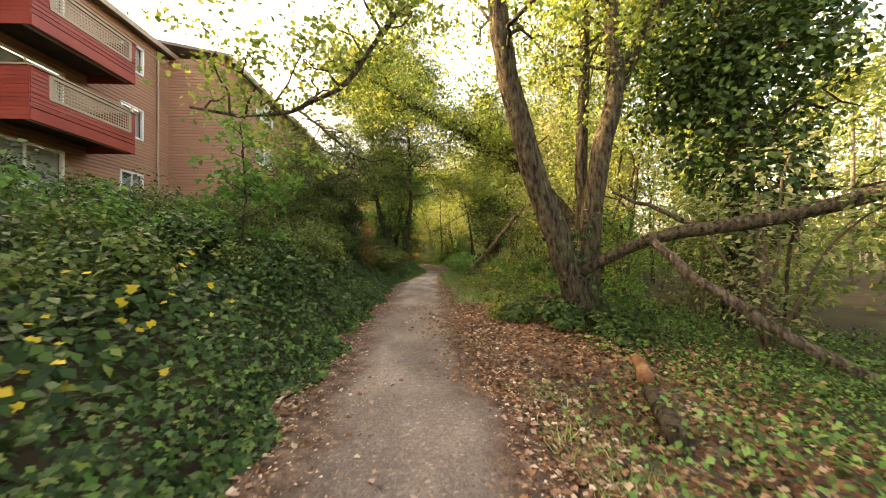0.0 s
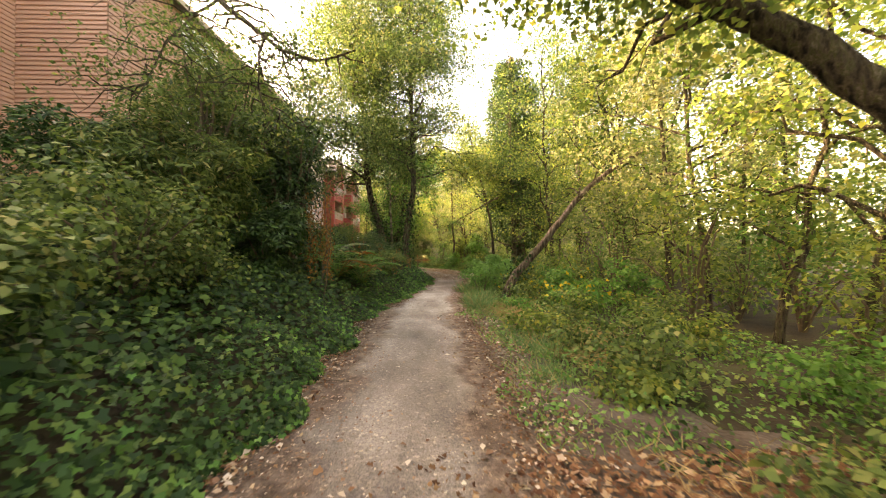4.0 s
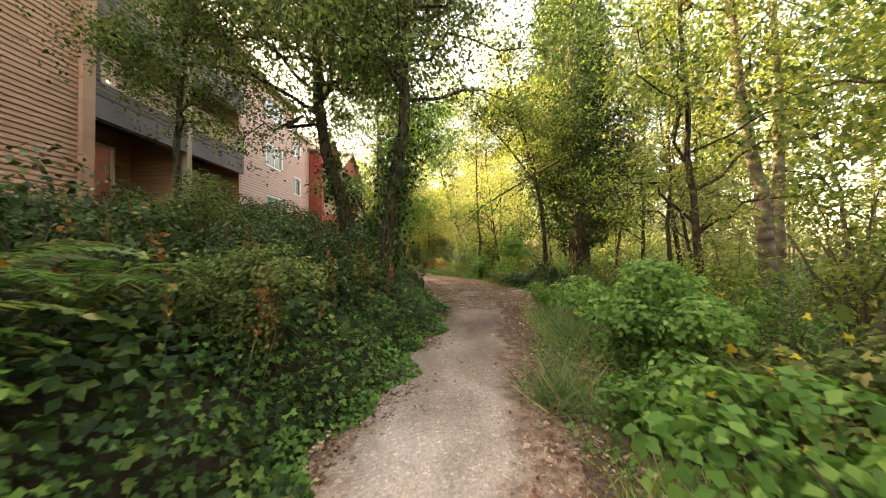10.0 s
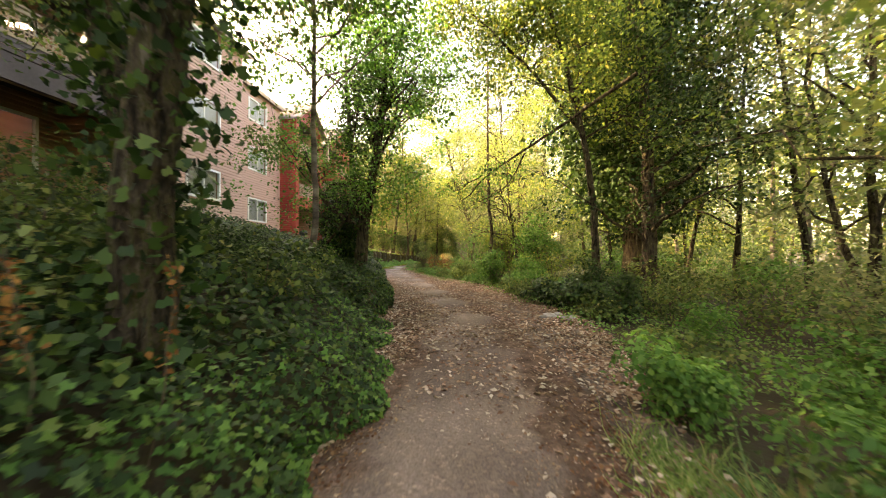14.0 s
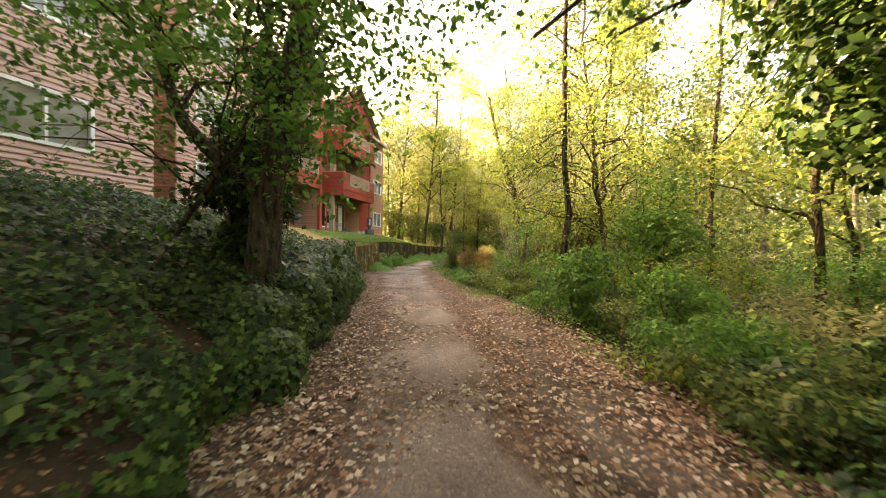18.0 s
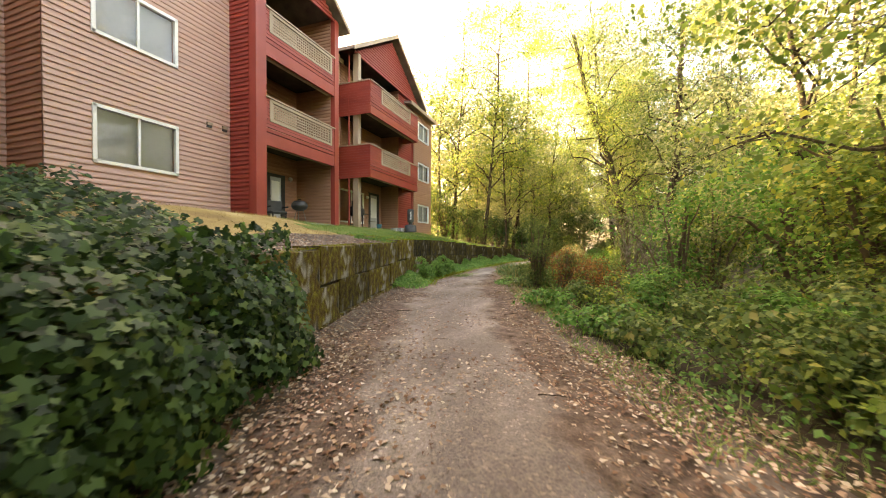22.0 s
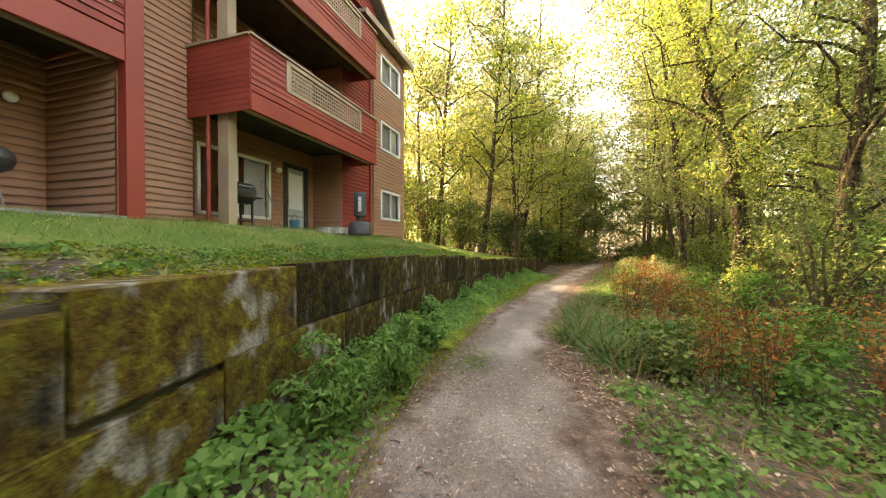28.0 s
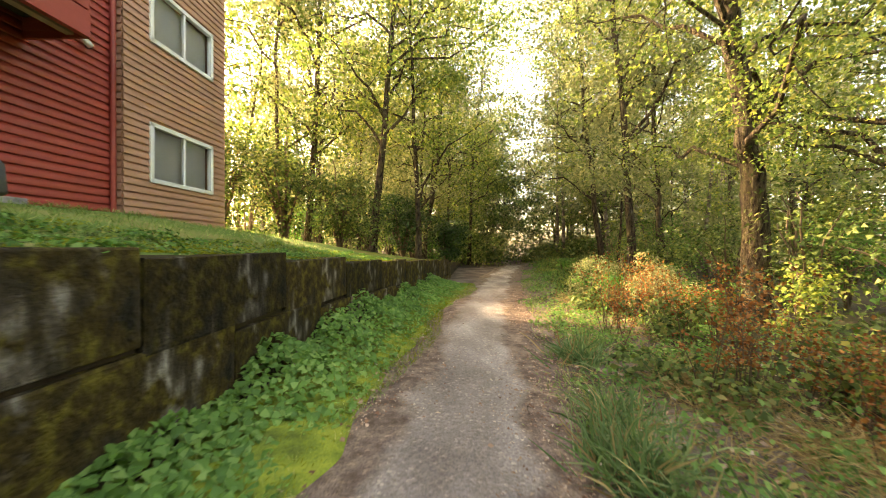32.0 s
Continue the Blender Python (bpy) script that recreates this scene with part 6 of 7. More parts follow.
# ---- single plants ----
def tall_left():
    rng = np.random.default_rng(61)
    # the dark laurel thicket with hanging dry sprays
    for i, (x, y, r, h) in enumerate(((-1.7, -23.7, 1.3, 4.4), (-3.2, -24.4, 1.6, 5.0), (-4.5, -26.0, 1.8, 2.2), (-2.6, -26.2, 1.4, 3.0), (-5.2, -24.0, 1.7, 2.6), (-3.4, -22.8, 1.5, 4.6), (-1.5, -25.3, 0.9, 1.6))):
        bush("laurel_bush", x, y, r, r, h, SHRUB if i % 2 else DARKLEAF, 9000, 0.15, "dark laurel with long glossy leaves on the bank", 3000 + i, LONG, 14, fill=0.24)
    for i, (x, y, r, h) in enumerate(((-1.5, -28.6, 1.2, 1.7), (-2.9, -30.2, 1.3, 1.7), (-1.0, -30.6, 0.9, 1.2), (-4.6, -29.4, 1.5, 1.2), (-4.4, -31.8, 1.4, 0.9))):
        bush("elder_bush", x, y, r, r, h, SHRUB, 3600, 0.075, "pale green elder bush with fine leaves", 3020 + i, fill=0.26, stems=11)
    p = np.array([(-0.9, -23.9), (-1.2, -23.3), (-0.5, -25.0), (-1.6, -22.9), (-0.7, -24.5)])
    for i, (x, y) in enumerate(p):
        z = float(ground_z(x, y))
        n = 340
        strand = rng.integers(0, 6, n)
        q = np.stack([x + 0.2 * np.cos(strand * 1.3) + rng.normal(size=n) * 0.035, y + 0.28 * np.sin(strand * 2.1) + rng.normal(size=n) * 0.035, z + 0.5 + rng.uniform(0, 1, n) * 1.7], 1)
        t = empty("dry_spray", x, y, z)
        tagged(t, "hanging spray of dead rust-brown fronds", "dead fronds")
        o = part("frond", mesh_np("frond", *leaf_cloud(q, 0.075, LONG, (0.6, -0.6, 0.1), 0.6, rng), RUST), None, t)
        o.matrix_parent_inverse = t.matrix_basis.inverted()
        o["kind"] = "stuff"
        l = curve_pts((0, 0, 0), (0.1, 0.05, 2.2), 6, (0.1, 0, 0), 0.02, rng)
        part("stalk", mesh_np("stalk", *tube_arrays(l, np.linspace(0.015, 0.006, 6), 5), TWIG, True), None, t)
    for i, (x, y, r, h) in enumerate(((0.1, -19.6, 0.7, 1.25), (-0.5, -18.2, 0.9, 1.3), (-0.2, -16.6, 0.8, 1.2), (-1.8, -17.5, 1.1, 1.4), (-1.5, -15.3, 1.2, 1.4), (-2.9, -14.0, 1.2, 1.3), (-2.9, -16.3, 1.2, 1.2), (-0.9, -11.2, 0.9, 0.8))):
        bush("snowberry_bush", x, y, r, r, h, DARKLEAF if i % 3 else SHRUB, 7000, 0.045, "dense snowberry bush spilling to the path", 3040 + i, DIAMOND, 12, fill=0.24)


tall_left()


def rust_stalks():
    rng = np.random.default_rng(63)
    for i in range(22):
        y = rng.uniform(-20.5, -14.5)
        x = float(left_x(y)) - rng.uniform(0.5, 2.0)
        z = float(ground_z(x, y))
        t = empty("dry_stalk", x, y, z)
        tagged(t, "thin rust-brown dead stalk among the snowberries", "dead stalk", "dead stalks on the bank")
        l = curve_pts((0, 0, 0), (rng.normal() * 0.12, rng.normal() * 0.12, rng.uniform(0.9, 1.35)), 6, (0.06, 0, 0), 0.015, rng)
        part("stalk", mesh_np("stalk", *tube_arrays(l, np.linspace(0.007, 0.003, 6), 4), TWIG, True), None, t)
        f = rng.uniform(0.45, 1.0, 40)
        q = np.stack([np.interp(f * 5, np.arange(6), l[:, k]) for k in range(3)], 1) + rng.normal(size=(40, 3)) * 0.03
        o = part("seed_head", mesh_np("seed_head", *leaf_cloud(q, 0.045, DIAMOND, None, 1.0, rng), RUSTSEED), None, t)
        o["kind"] = "stuff"


rust_stalks()


def start_brambles():
    rng = np.random.default_rng(62)
    for i in range(26):
        y = rng.uniform(-39.5, -30)
        s_ = rng.uniform(0.9, 4.5)
        x = float(left_x(y)) - s_
        bush("bramble_bush", x, y, 0.8, 0.8, 0.5 + 0.16 * s_, IVY if i % 3 else BRIGHT, 650, 0.09, "bramble bush with broad dark leaves on the bank", 3100 + i, HEART, 8, group="bushes on the bank")


start_brambles()


def slope_brambles():
    rng = np.random.default_rng(64)
    for i in range(8):
        y = rng.uniform(-11.5, -8.4)
        s_ = 0.5 + rng.uniform(0, 1) ** 1.3 * 3.4
        bush("bramble_bush", float(left_x(y)) - s_, y, 0.75, 0.75, rng.uniform(0.45, 0.8), (IVY, DARKLEAF)[i % 2], 1100, 0.072, "bramble with broad green leaves on the slope", 3150 + i, HEART, 8, group="bushes on the bank")


slope_brambles()
for i, (x, y, r, h) in enumerate(((5.2, -8.0, 0.8, 0.75), (5.0, -6.6, 0.7, 0.7), (5.9, -5.6, 0.9, 0.9), (4.9, -4.9, 0.7, 0.7), (6.4, -7.2, 0.9, 0.9), (5.4, -3.4, 0.8, 0.8), (6.6, -4.2, 0.9, 1.0))):
    bush("bramble_bush", x, y, r, r, h, (DARKLEAF, IVY, BRIGHT)[i % 3], 1500, 0.085, "dark leafy bramble among the nettles", 3160 + i, HEART, 9, group="brambles under the ivied tree")
for i, (x, y, r, h) in enumerate(((-2.1, -3.1, 0.75, 3.2), (-2.9, -2.2, 0.8, 2.4), (-1.7, -3.7, 0.7, 2.0))):
    bush("ivy_thicket", x, y, r, r, h, IVY, 5000, 0.095, "tall tangle of dark ivy behind the hedge", 3180 + i, HEART, 12, fill=0.26)


def frond_mesh(seed, length=0.85):
    rng = np.random.default_rng(seed)
    V, F = [], []
    n = 20
    for i in range(n):
        t = (i + 1) / (n + 1)
        c = np.array([t * length * 0.9, 0, length * (0.95 * t - 0.85 * t * t)])
        w = 0.13 * math.sin(math.pi * min(1, t * 0.9 + 0.12)) + 0.012
        for sg in (-1, 1):
            k = len(V)
            V += [c + (-0.014, 0, 0), c + (0.014, 0, 0), c + (0.03, sg * w, -0.02 + rng.normal() * 0.008), c + (0.012, sg * w, -0.02)]
            F.append((k, k + 1, k + 2, k + 3))
    l = np.stack([np.linspace(0, length * 0.9, 8), np.zeros(8), length * (0.95 * np.linspace(0, 1, 8) - 0.85 * np.linspace(0, 1, 8) ** 2)], 1)
    v, f = tube_arrays(l, np.linspace(0.008, 0.002, 8), 4)
    return np.concatenate([np.array(V), v]), np.concatenate([np.array(F), f + len(V)])


FROND = {k: mesh_np("frond", *frond_mesh(k), m) for k, m in ((1, BRIGHT), (2, SHRUB), (3, RUST))}


def fern(x, y, size, dry, seed):
    rng = np.random.default_rng(seed)
    t = empty("sword_fern", x, y, float(ground_z(x, y)) + 0.3)
    tagged(t, "sword fern with arching fronds, some browned", "fern", "ferns on the bank")
    for i in range(13):
        me = FROND[3 if rng.random() < 0.5 * dry else 1 + i % 2]
        o = part("frond", me, None, t)
        k = size * rng.uniform(1.0, 1.4)
        o.matrix_basis = pose(0, 0, 0, rng.normal() * 8, -rng.uniform(0, 22), i * 27.7 + rng.normal() * 6) @ Matrix.Diagonal((k, k, k, 1))
    return t


for i, (x, y, s_, d) in enumerate(((-0.15, -22.6, 1.15, 0.2), (-0.6, -23.3, 1.2, 0.35), (-0.35, -21.9, 1.1, 0.15), (-1.1, -22.4, 1.2, 0.3), (-0.8, -21.0, 1.0, 0.45), (-1.5, -21.6, 1.1, 0.5), (-0.6, -20.4, 0.8, 0.2))):
    fern(x, y, s_, d, 4000 + i)


def right_plants():
    for i, (x, y, r, h, leaf, n, sz) in enumerate((
            (4.2, -18.6, 1.0, 1.3, HERB, 9000, 0.055), (4.9, -17.6, 0.9, 1.2, HERB, 5000, 0.058), (3.35, -21.6, 0.6, 1.1, BRIGHT, 2200, 0.07), (3.6, -20.0, 0.5, 0.7, BRIGHT, 1500, 0.07),
            (7.0, -23.4, 0.8, 1.7, BRIGHT, 1500, 0.11), (4.6, -13.2, 0.9, 0.7, BRIGHT, 2200, 0.07), (5.4, -14.6, 1.0, 0.8, BRIGHT, 2200, 0.07), (5.9, -8.6, 0.8, 1.0, DARKLEAF, 2600, 0.08),
            (5.9, -7.0, 0.8, 1.4, DARKLEAF, 3000, 0.08), (3.7, -1.6, 0.8, 1.9, BRIGHT, 2600, 0.09), (4.9, -2.6, 0.9, 1.4, BRIGHT, 2400, 0.09), (4.7, -4.2, 0.9, 1.0, BRIGHT, 2400, 0.075), (4.6, -5.6, 0.9, 0.9, SHRUB, 2400, 0.07),
            (2.6, 2.2, 0.8, 0.9, SHRUB, 2400, 0.07), (3.1, 4.0, 0.9, 0.9, BRIGHT, 2400, 0.07), (2.6, 5.6, 0.7, 0.7, SHRUB, 1800, 0.065), (2.2, 6.8, 1.0, 1.0, BRIGHT, 2600, 0.075),
            (0.2, 22.2, 0.9, 1.15, GOLD, 3000, 0.06), (0.9, 20.6, 0.9, 1.2, GOLD, 2600, 0.06), (0.6, 23.8, 0.8, 1.0, SHRUB, 2400, 0.06))):
        bush("leafy_bush", x, y, r, r, h, leaf, n, sz, "fresh green leafy bush beside the path" if leaf is BRIGHT else "dense leafy bush beside the path", 5000 + i, IVYLEAF if n > 3500 else DIAMOND, 11, fill=0.24)
    for i, (x, y, r, h) in enumerate(((-7.6, 27.0, 1.6, 3.4), (-5.4, 28.6, 1.5, 2.8), (-9.6, 26.6, 1.6, 4.2), (-3.6, 30.6, 1.3, 2.4), (-11.6, 26.0, 1.6, 4.6))):
        bush("holly_bush", x, y, r, r, h, DARKLEAF if i % 2 else SHRUB, 4200, 0.13, "dark evergreen bush beyond the building's end", 5050 + i, DIAMOND, 13, fill=0.27)
    for i, (x, y, r, h) in enumerate(((5.0, 5.4, 1.8, 4.2), (5.6, 9.2, 2.0, 5.0), (4.4, 11.8, 1.5, 3.2), (6.0, 1.6, 1.6, 3.4))):
        bush("hazel_bush", x, y, r, r, h, (MAPLE, BRIGHT)[i % 2], 7000, 0.11, "broad arching green hazel at the wood's edge", 5060 + i, DIAMOND, 15, fill=0.26)
    bush("broom_bush", -0.35, 8.3, 0.65, 0.65, 2.0, SHRUB, 8000, 0.06, "upright dense dark green broom beside the path", 5100, LONG, 16, fill=0.22)
    bush("broom_bush", 0.4, 8.9, 0.4, 0.4, 1.4, SHRUB, 2400, 0.05, "upright dense dark green broom beside the path", 5101, LONG, 12, fill=0.22)
    rng = np.random.default_rng(88)
    for i in range(60):
        y = rng.uniform(7.5, 20.5)
        x = float(path_x(y)) + rng.uniform(2.0, 3.9) + (0.6 if y < 11 else 0)
        h = rng.uniform(0.8, 1.4)
        t = empty("dock_plant", x, y, float(ground_z(x, y)))
        tagged(t, "dead dock stalks with rust-red seed heads", "weed", "rust-red docks beside the path")
        n = 260
        st, arr, q = [], [], []
        for j in range(5):
            e = np.array([rng.normal() * 0.2, rng.normal() * 0.2, h * rng.uniform(0.7, 1.0)])
            l = curve_pts((0, 0, -0.05), e, 6, (0, 0, 0), 0.012, rng)
            arr.append(tube_arrays(l, np.linspace(0.007, 0.002, 6), 4))
            f = rng.uniform(0.35, 1.0, n // 5)[:, None]
            q.append(e * f + rng.normal(size=(n // 5, 3)) * np.array([0.05, 0.05, 0.03]))
        part("stalk", mesh_np("stalk", *join_arrays(arr), TWIG, True), None, t)
        o = part("seed_head", mesh_np("seed_head", *leaf_cloud(np.concatenate(q), 0.04, DIAMOND, None, 1.0, rng), RUSTSEED), None, t)
        o["kind"] = "stuff"
    # bare pale twigs behind the broom
    for i, (x, y) in enumerate(((2.6, 12.5), (3.4, 14.5), (2.9, 10.5))):
        z = float(ground_z(x, y))
        t = empty("bare_shrub", x, y, z)
        tagged(t, "leafless pale-twigged shrub at the wood's edge", "shrub")
        for j in range(16):
            arr = []
            a = rng.uniform(0, 2 * np.pi)
            ln = rng.uniform(1.6, 3.4)
            e = (math.cos(a) * ln * 0.45, math.sin(a) * ln * 0.45, ln)
            l = curve_pts((0, 0, -0.1), e, 8, (0, 0, 0.4), 0.06, rng)
            arr.append(tube_arrays(l, np.linspace(0.02, 0.004, 8), 5))
            for k in range(3):
                q = l[rng.integers(3, 7)]
                l2 = curve_pts(q, q + rng.normal(size=3) * 0.45, 5, (0, 0, 0), 0.03, rng)
                arr.append(tube_arrays(l2, np.linspace(0.008, 0.002, 5), 4))
            part("stem", mesh_np("stem", *join_arrays(arr), PALEBARK, True), None, t)


right_plants()


def grass_clumps():
    """Single tussocks of long arching grass, and heaps of straw."""
    rng = np.random.default_rng(71)
    for x, y, h, n in ((3.0, -22.9, 0.5, 420), (3.2, -22.3, 0.55, 460), (3.3, -21.6, 0.5, 400), (3.15, -23.4, 0.4, 300), (3.05, -19.2, 0.5, 420), (3.5, -19.5, 0.4, 300), (4.1, -16.6, 0.55, 460), (4.3, -15.8, 0.6, 460), (4.6, -16.3, 0.5, 380), (4.25, -14.9, 0.5, 380), (3.95, -17.3, 0.35, 260),
                       (3.2, -26.6, 0.35, 300), (3.5, -27.2, 0.4, 320), (3.15, -28.3, 0.3, 260), (-2.05, 13.5, 0.7, 480), (-1.65, 12.5, 0.7, 480), (-2.0, 15.6, 0.5, 420), (-1.85, 16.2, 0.45, 360), (-1.3, 15.0, 0.45, 320), (-1.6, 17.8, 0.5, 420), (-1.45, 14.4, 0.5, 320)):
        t = empty("grass_tussock", x, y, float(ground_z(x, y)))
        tagged(t, "tussock of long arching green grass beside the path", "grass", "tussocks beside the path")
        q = np.stack([rng.normal(size=n) * 0.13, rng.normal(size=n) * 0.16, np.zeros(n)], 1)
        tall = h * (1.0 if y < 0 else 0.75)
        for nm, sel, mat in (("grass", q[n // 6:], TUSSOCK), ("dry_grass", q[: n // 6], STRAW)):
            o = part(nm, mesh_np(nm, *blades(sel, tall, 0.8, 0.5 if y < 0 else 0.8, rng), mat), None, t)
            o["kind"] = "stuff"
    for x, y, r in ((3.85, -23.2, 0.4), (4.3, -22.7, 0.35), (3.7, -24.0, 0.35), (4.4, -26.4, 0.5), (4.0, -27.4, 0.4), (-0.9, 13.0, 0.45), (-0.6, 14.2, 0.5), (-0.4, 15.8, 0.5), (-0.7, 17.0, 0.4)):
        t = empty("straw_heap", x, y, float(ground_z(x, y)))
        tagged(t, "flattened heap of dry straw beside the path", "straw", "straw heaps beside the path")
        n = 900
        q = np.stack([rng.normal(size=n) * r * 0.6, rng.normal(size=n) * r * 0.7, rng.uniform(0.03, 0.16, n)], 1)
        o = part("straw", mesh_np("straw", *blades(q, 0.3, 2.2, 0.4, rng), STRAW), None, t)
        o["kind"] = "stuff"
    for i, (x, y, r, h) in enumerate(((5.4, -22.6, 0.7, 1.0), (6.0, -21.8, 0.8, 1.2), (5.2, -24.2, 0.7, 0.9), (4.7, -20.2, 0.7, 0.8), (5.2, -16.2, 0.8, 0.9), (6.2, -15.6, 0.9, 1.1))):
        bush("vine_bush", x, y, r, r, h, SHRUB if i % 2 else BRIGHT, 1500, 0.085, "broad-leaved vine turning yellow among the weeds", 5300 + i, IVYLEAF, 9, fill=0.3)
        n = 46
        q = np.array([x, y, float(ground_z(x, y)) + h * 0.75]) + rng.normal(size=(n, 3)) * np.array([r * 0.6, r * 0.6, h * 0.22])
        stuff("yellow_leaves", leaf_cloud(q, 0.085, IVYLEAF, (0, -0.5, 0.7), 0.7, rng), YELLOW, "yellowed vine leaves among the green", "leaves")


grass_clumps()


def last_verge():
    rng = np.random.default_rng(72)
    m = 150
    y = rng.uniform(9.5, 21, m)
    x = path_x(y) + 1.25 + rng.uniform(0, 1, m) * 2.6
    c = np.stack([x, y, ground_z(x, y) + 0.02], 1)
    pts, out = shells(c, rng.uniform(0.12, 0.32, m), 9000, rng, 0.45, 0.0)
    stuff("ground_herbs", leaf_cloud(pts, 0.055, HEART, out, 0.6, rng), HERB, "creeping broad-leaved herbs on the verge", "herbs")
    n = 1500
    y = rng.uniform(10, 20, n)
    x = path_x(y) + 1.2 + rng.uniform(0, 1, n) * 2.4
    stuff("leaf_litter", leaf_cloud(np.stack([x, y, ground_z(x, y) + 0.08], 1), 0.055, DIAMOND, (0, 0, 1), 0.6, rng), LITTER, "dry curled leaves on the verge", "leaf litter")


last_verge()


def wall_foot():
    rng = np.random.default_rng(91)
    n = 15000
    y = 7.5 + rng.uniform(0, 1, n) ** 0.9 * 19
    gap = np.maximum(path_x(y) - 0.95 - left_x(y), 0.15)
    f = rng.uniform(0, 1, n) ** 1.6
    x = left_x(y) + 0.05 + f * gap
    lump = np.clip(0.45 + 0.5 * np.sin(y * 1.7) * np.sin(y * 0.61 + 2) + 0.25 * np.sin(y * 4.3 + x * 3), 0, 1)
    h = np.clip(1 - f, 0.08, 1) * (0.15 + 0.45 * lump) * np.interp(y, [7.5, 9.5, 24, 27], [0.3, 1, 1, 0.5])
    pts = np.stack([x, y, 0.03 + h * rng.uniform(0.1, 1, n) ** 0.6], 1)
    stuff("wall_herbs", leaf_cloud(pts, 0.07, HEART, (0.4, -0.2, 1), 0.7, rng), HERB, "nettles and herbs along the foot of the wall", "herbs")
    n = 26000
    y = 8.5 + rng.uniform(0, 1, n) * 18
    gap = np.maximum(path_x(y) - 0.8 - left_x(y), 0.15)
    f = 0.35 + rng.uniform(0, 1, n) * 0.75 + 0.12 * np.sin(y * 1.1)
    x = left_x(y) + f * gap
    pts = np.stack([x, y, np.full(n, 0.025)], 1)
    sel = rng.random(n) < 0.5 + 0.3 * np.sin(y * 0.7)
    # a soft cushion of moss between the herbs and the grit
    ny, nx = 240, 8
    gy = np.linspace(12.3, 26.5, ny)[:, None] + np.zeros((1, nx))
    gx = np.linspace(0, 1, nx)[None] + np.zeros((ny, 1))
    x0 = left_x(gy) + 0.1 + 0.7 * np.clip((14 - gy) / 2, 0, 1)
    x1 = path_x(gy) - 0.72 + 0.1 * np.sin(gy * 2.1) + 0.07 * np.sin(gy * 5.3)
    gz = 0.02 + 0.05 * np.sin(np.pi * gx) + 0.012 * np.sin(gy * 9 + gx * 7) * np.sin(np.pi * gx)
    gz[:, -1] = -0.02
    V = np.stack([x0 + (np.maximum(x1, x0 + 0.1) - x0) * gx, gy, gz], -1).reshape(-1, 3)
    ii = np.arange(ny * nx).reshape(ny, nx)
    F = np.stack([ii[:-1, :-1], ii[:-1, 1:], ii[1:, 1:], ii[1:, :-1]], -1).reshape(-1, 4)
    stuff("moss_strip", (V, F), MOSSMAT, "cushion of yellow-green moss beside the path", "moss")
    stuff("moss_strip", blades(pts[sel] + (0, 0, 0.03), 0.05, 0.9, 2.2, rng), MOSS, "yellow-green moss along the path's edge", "moss")
    stuff("short_grass", blades(pts[~sel], 0.07, 0.8, 1.2, rng), GRASS, "short bright grass along the path's edge", "grass")
    c = np.array([(-3.55, 12.1), (-3.3, 12.6), (-2.35, 14.3), (-2.2, 13.6), (-2.0, 16.4)])
    q = c[rng.integers(0, 5, 5000)] + rng.normal(size=(5000, 2)) * np.array([0.16, 0.4])
    stuff("grass_patch", blades(np.stack([q[:, 0], q[:, 1], np.full(5000, 0.025)], 1), 0.06, 1.3, 2.2, rng), GRASS, "vivid green grass patches in the path", "grass")
    bush("nettle_clump", -4.3, 9.9, 0.3, 0.5, 0.75, HERB, 1800, 0.09, "tall nettles growing against the wall", 5202, LONG, 12, "weed", 0.0, fill=0.24)
    bush("nettle_clump", -4.1, 10.8, 0.35, 0.55, 0.85, HERB, 1800, 0.09, "tall nettles growing against the wall", 5200, LONG, 9, "weed", 0.0, fill=0.22)
    bush("nettle_clump", -4.25, 12.2, 0.3, 0.45, 0.55, HERB, 900, 0.08, "tall nettles growing against the wall", 5201, OVAL, 12, "weed", 0.0, fill=0.22)


wall_foot()


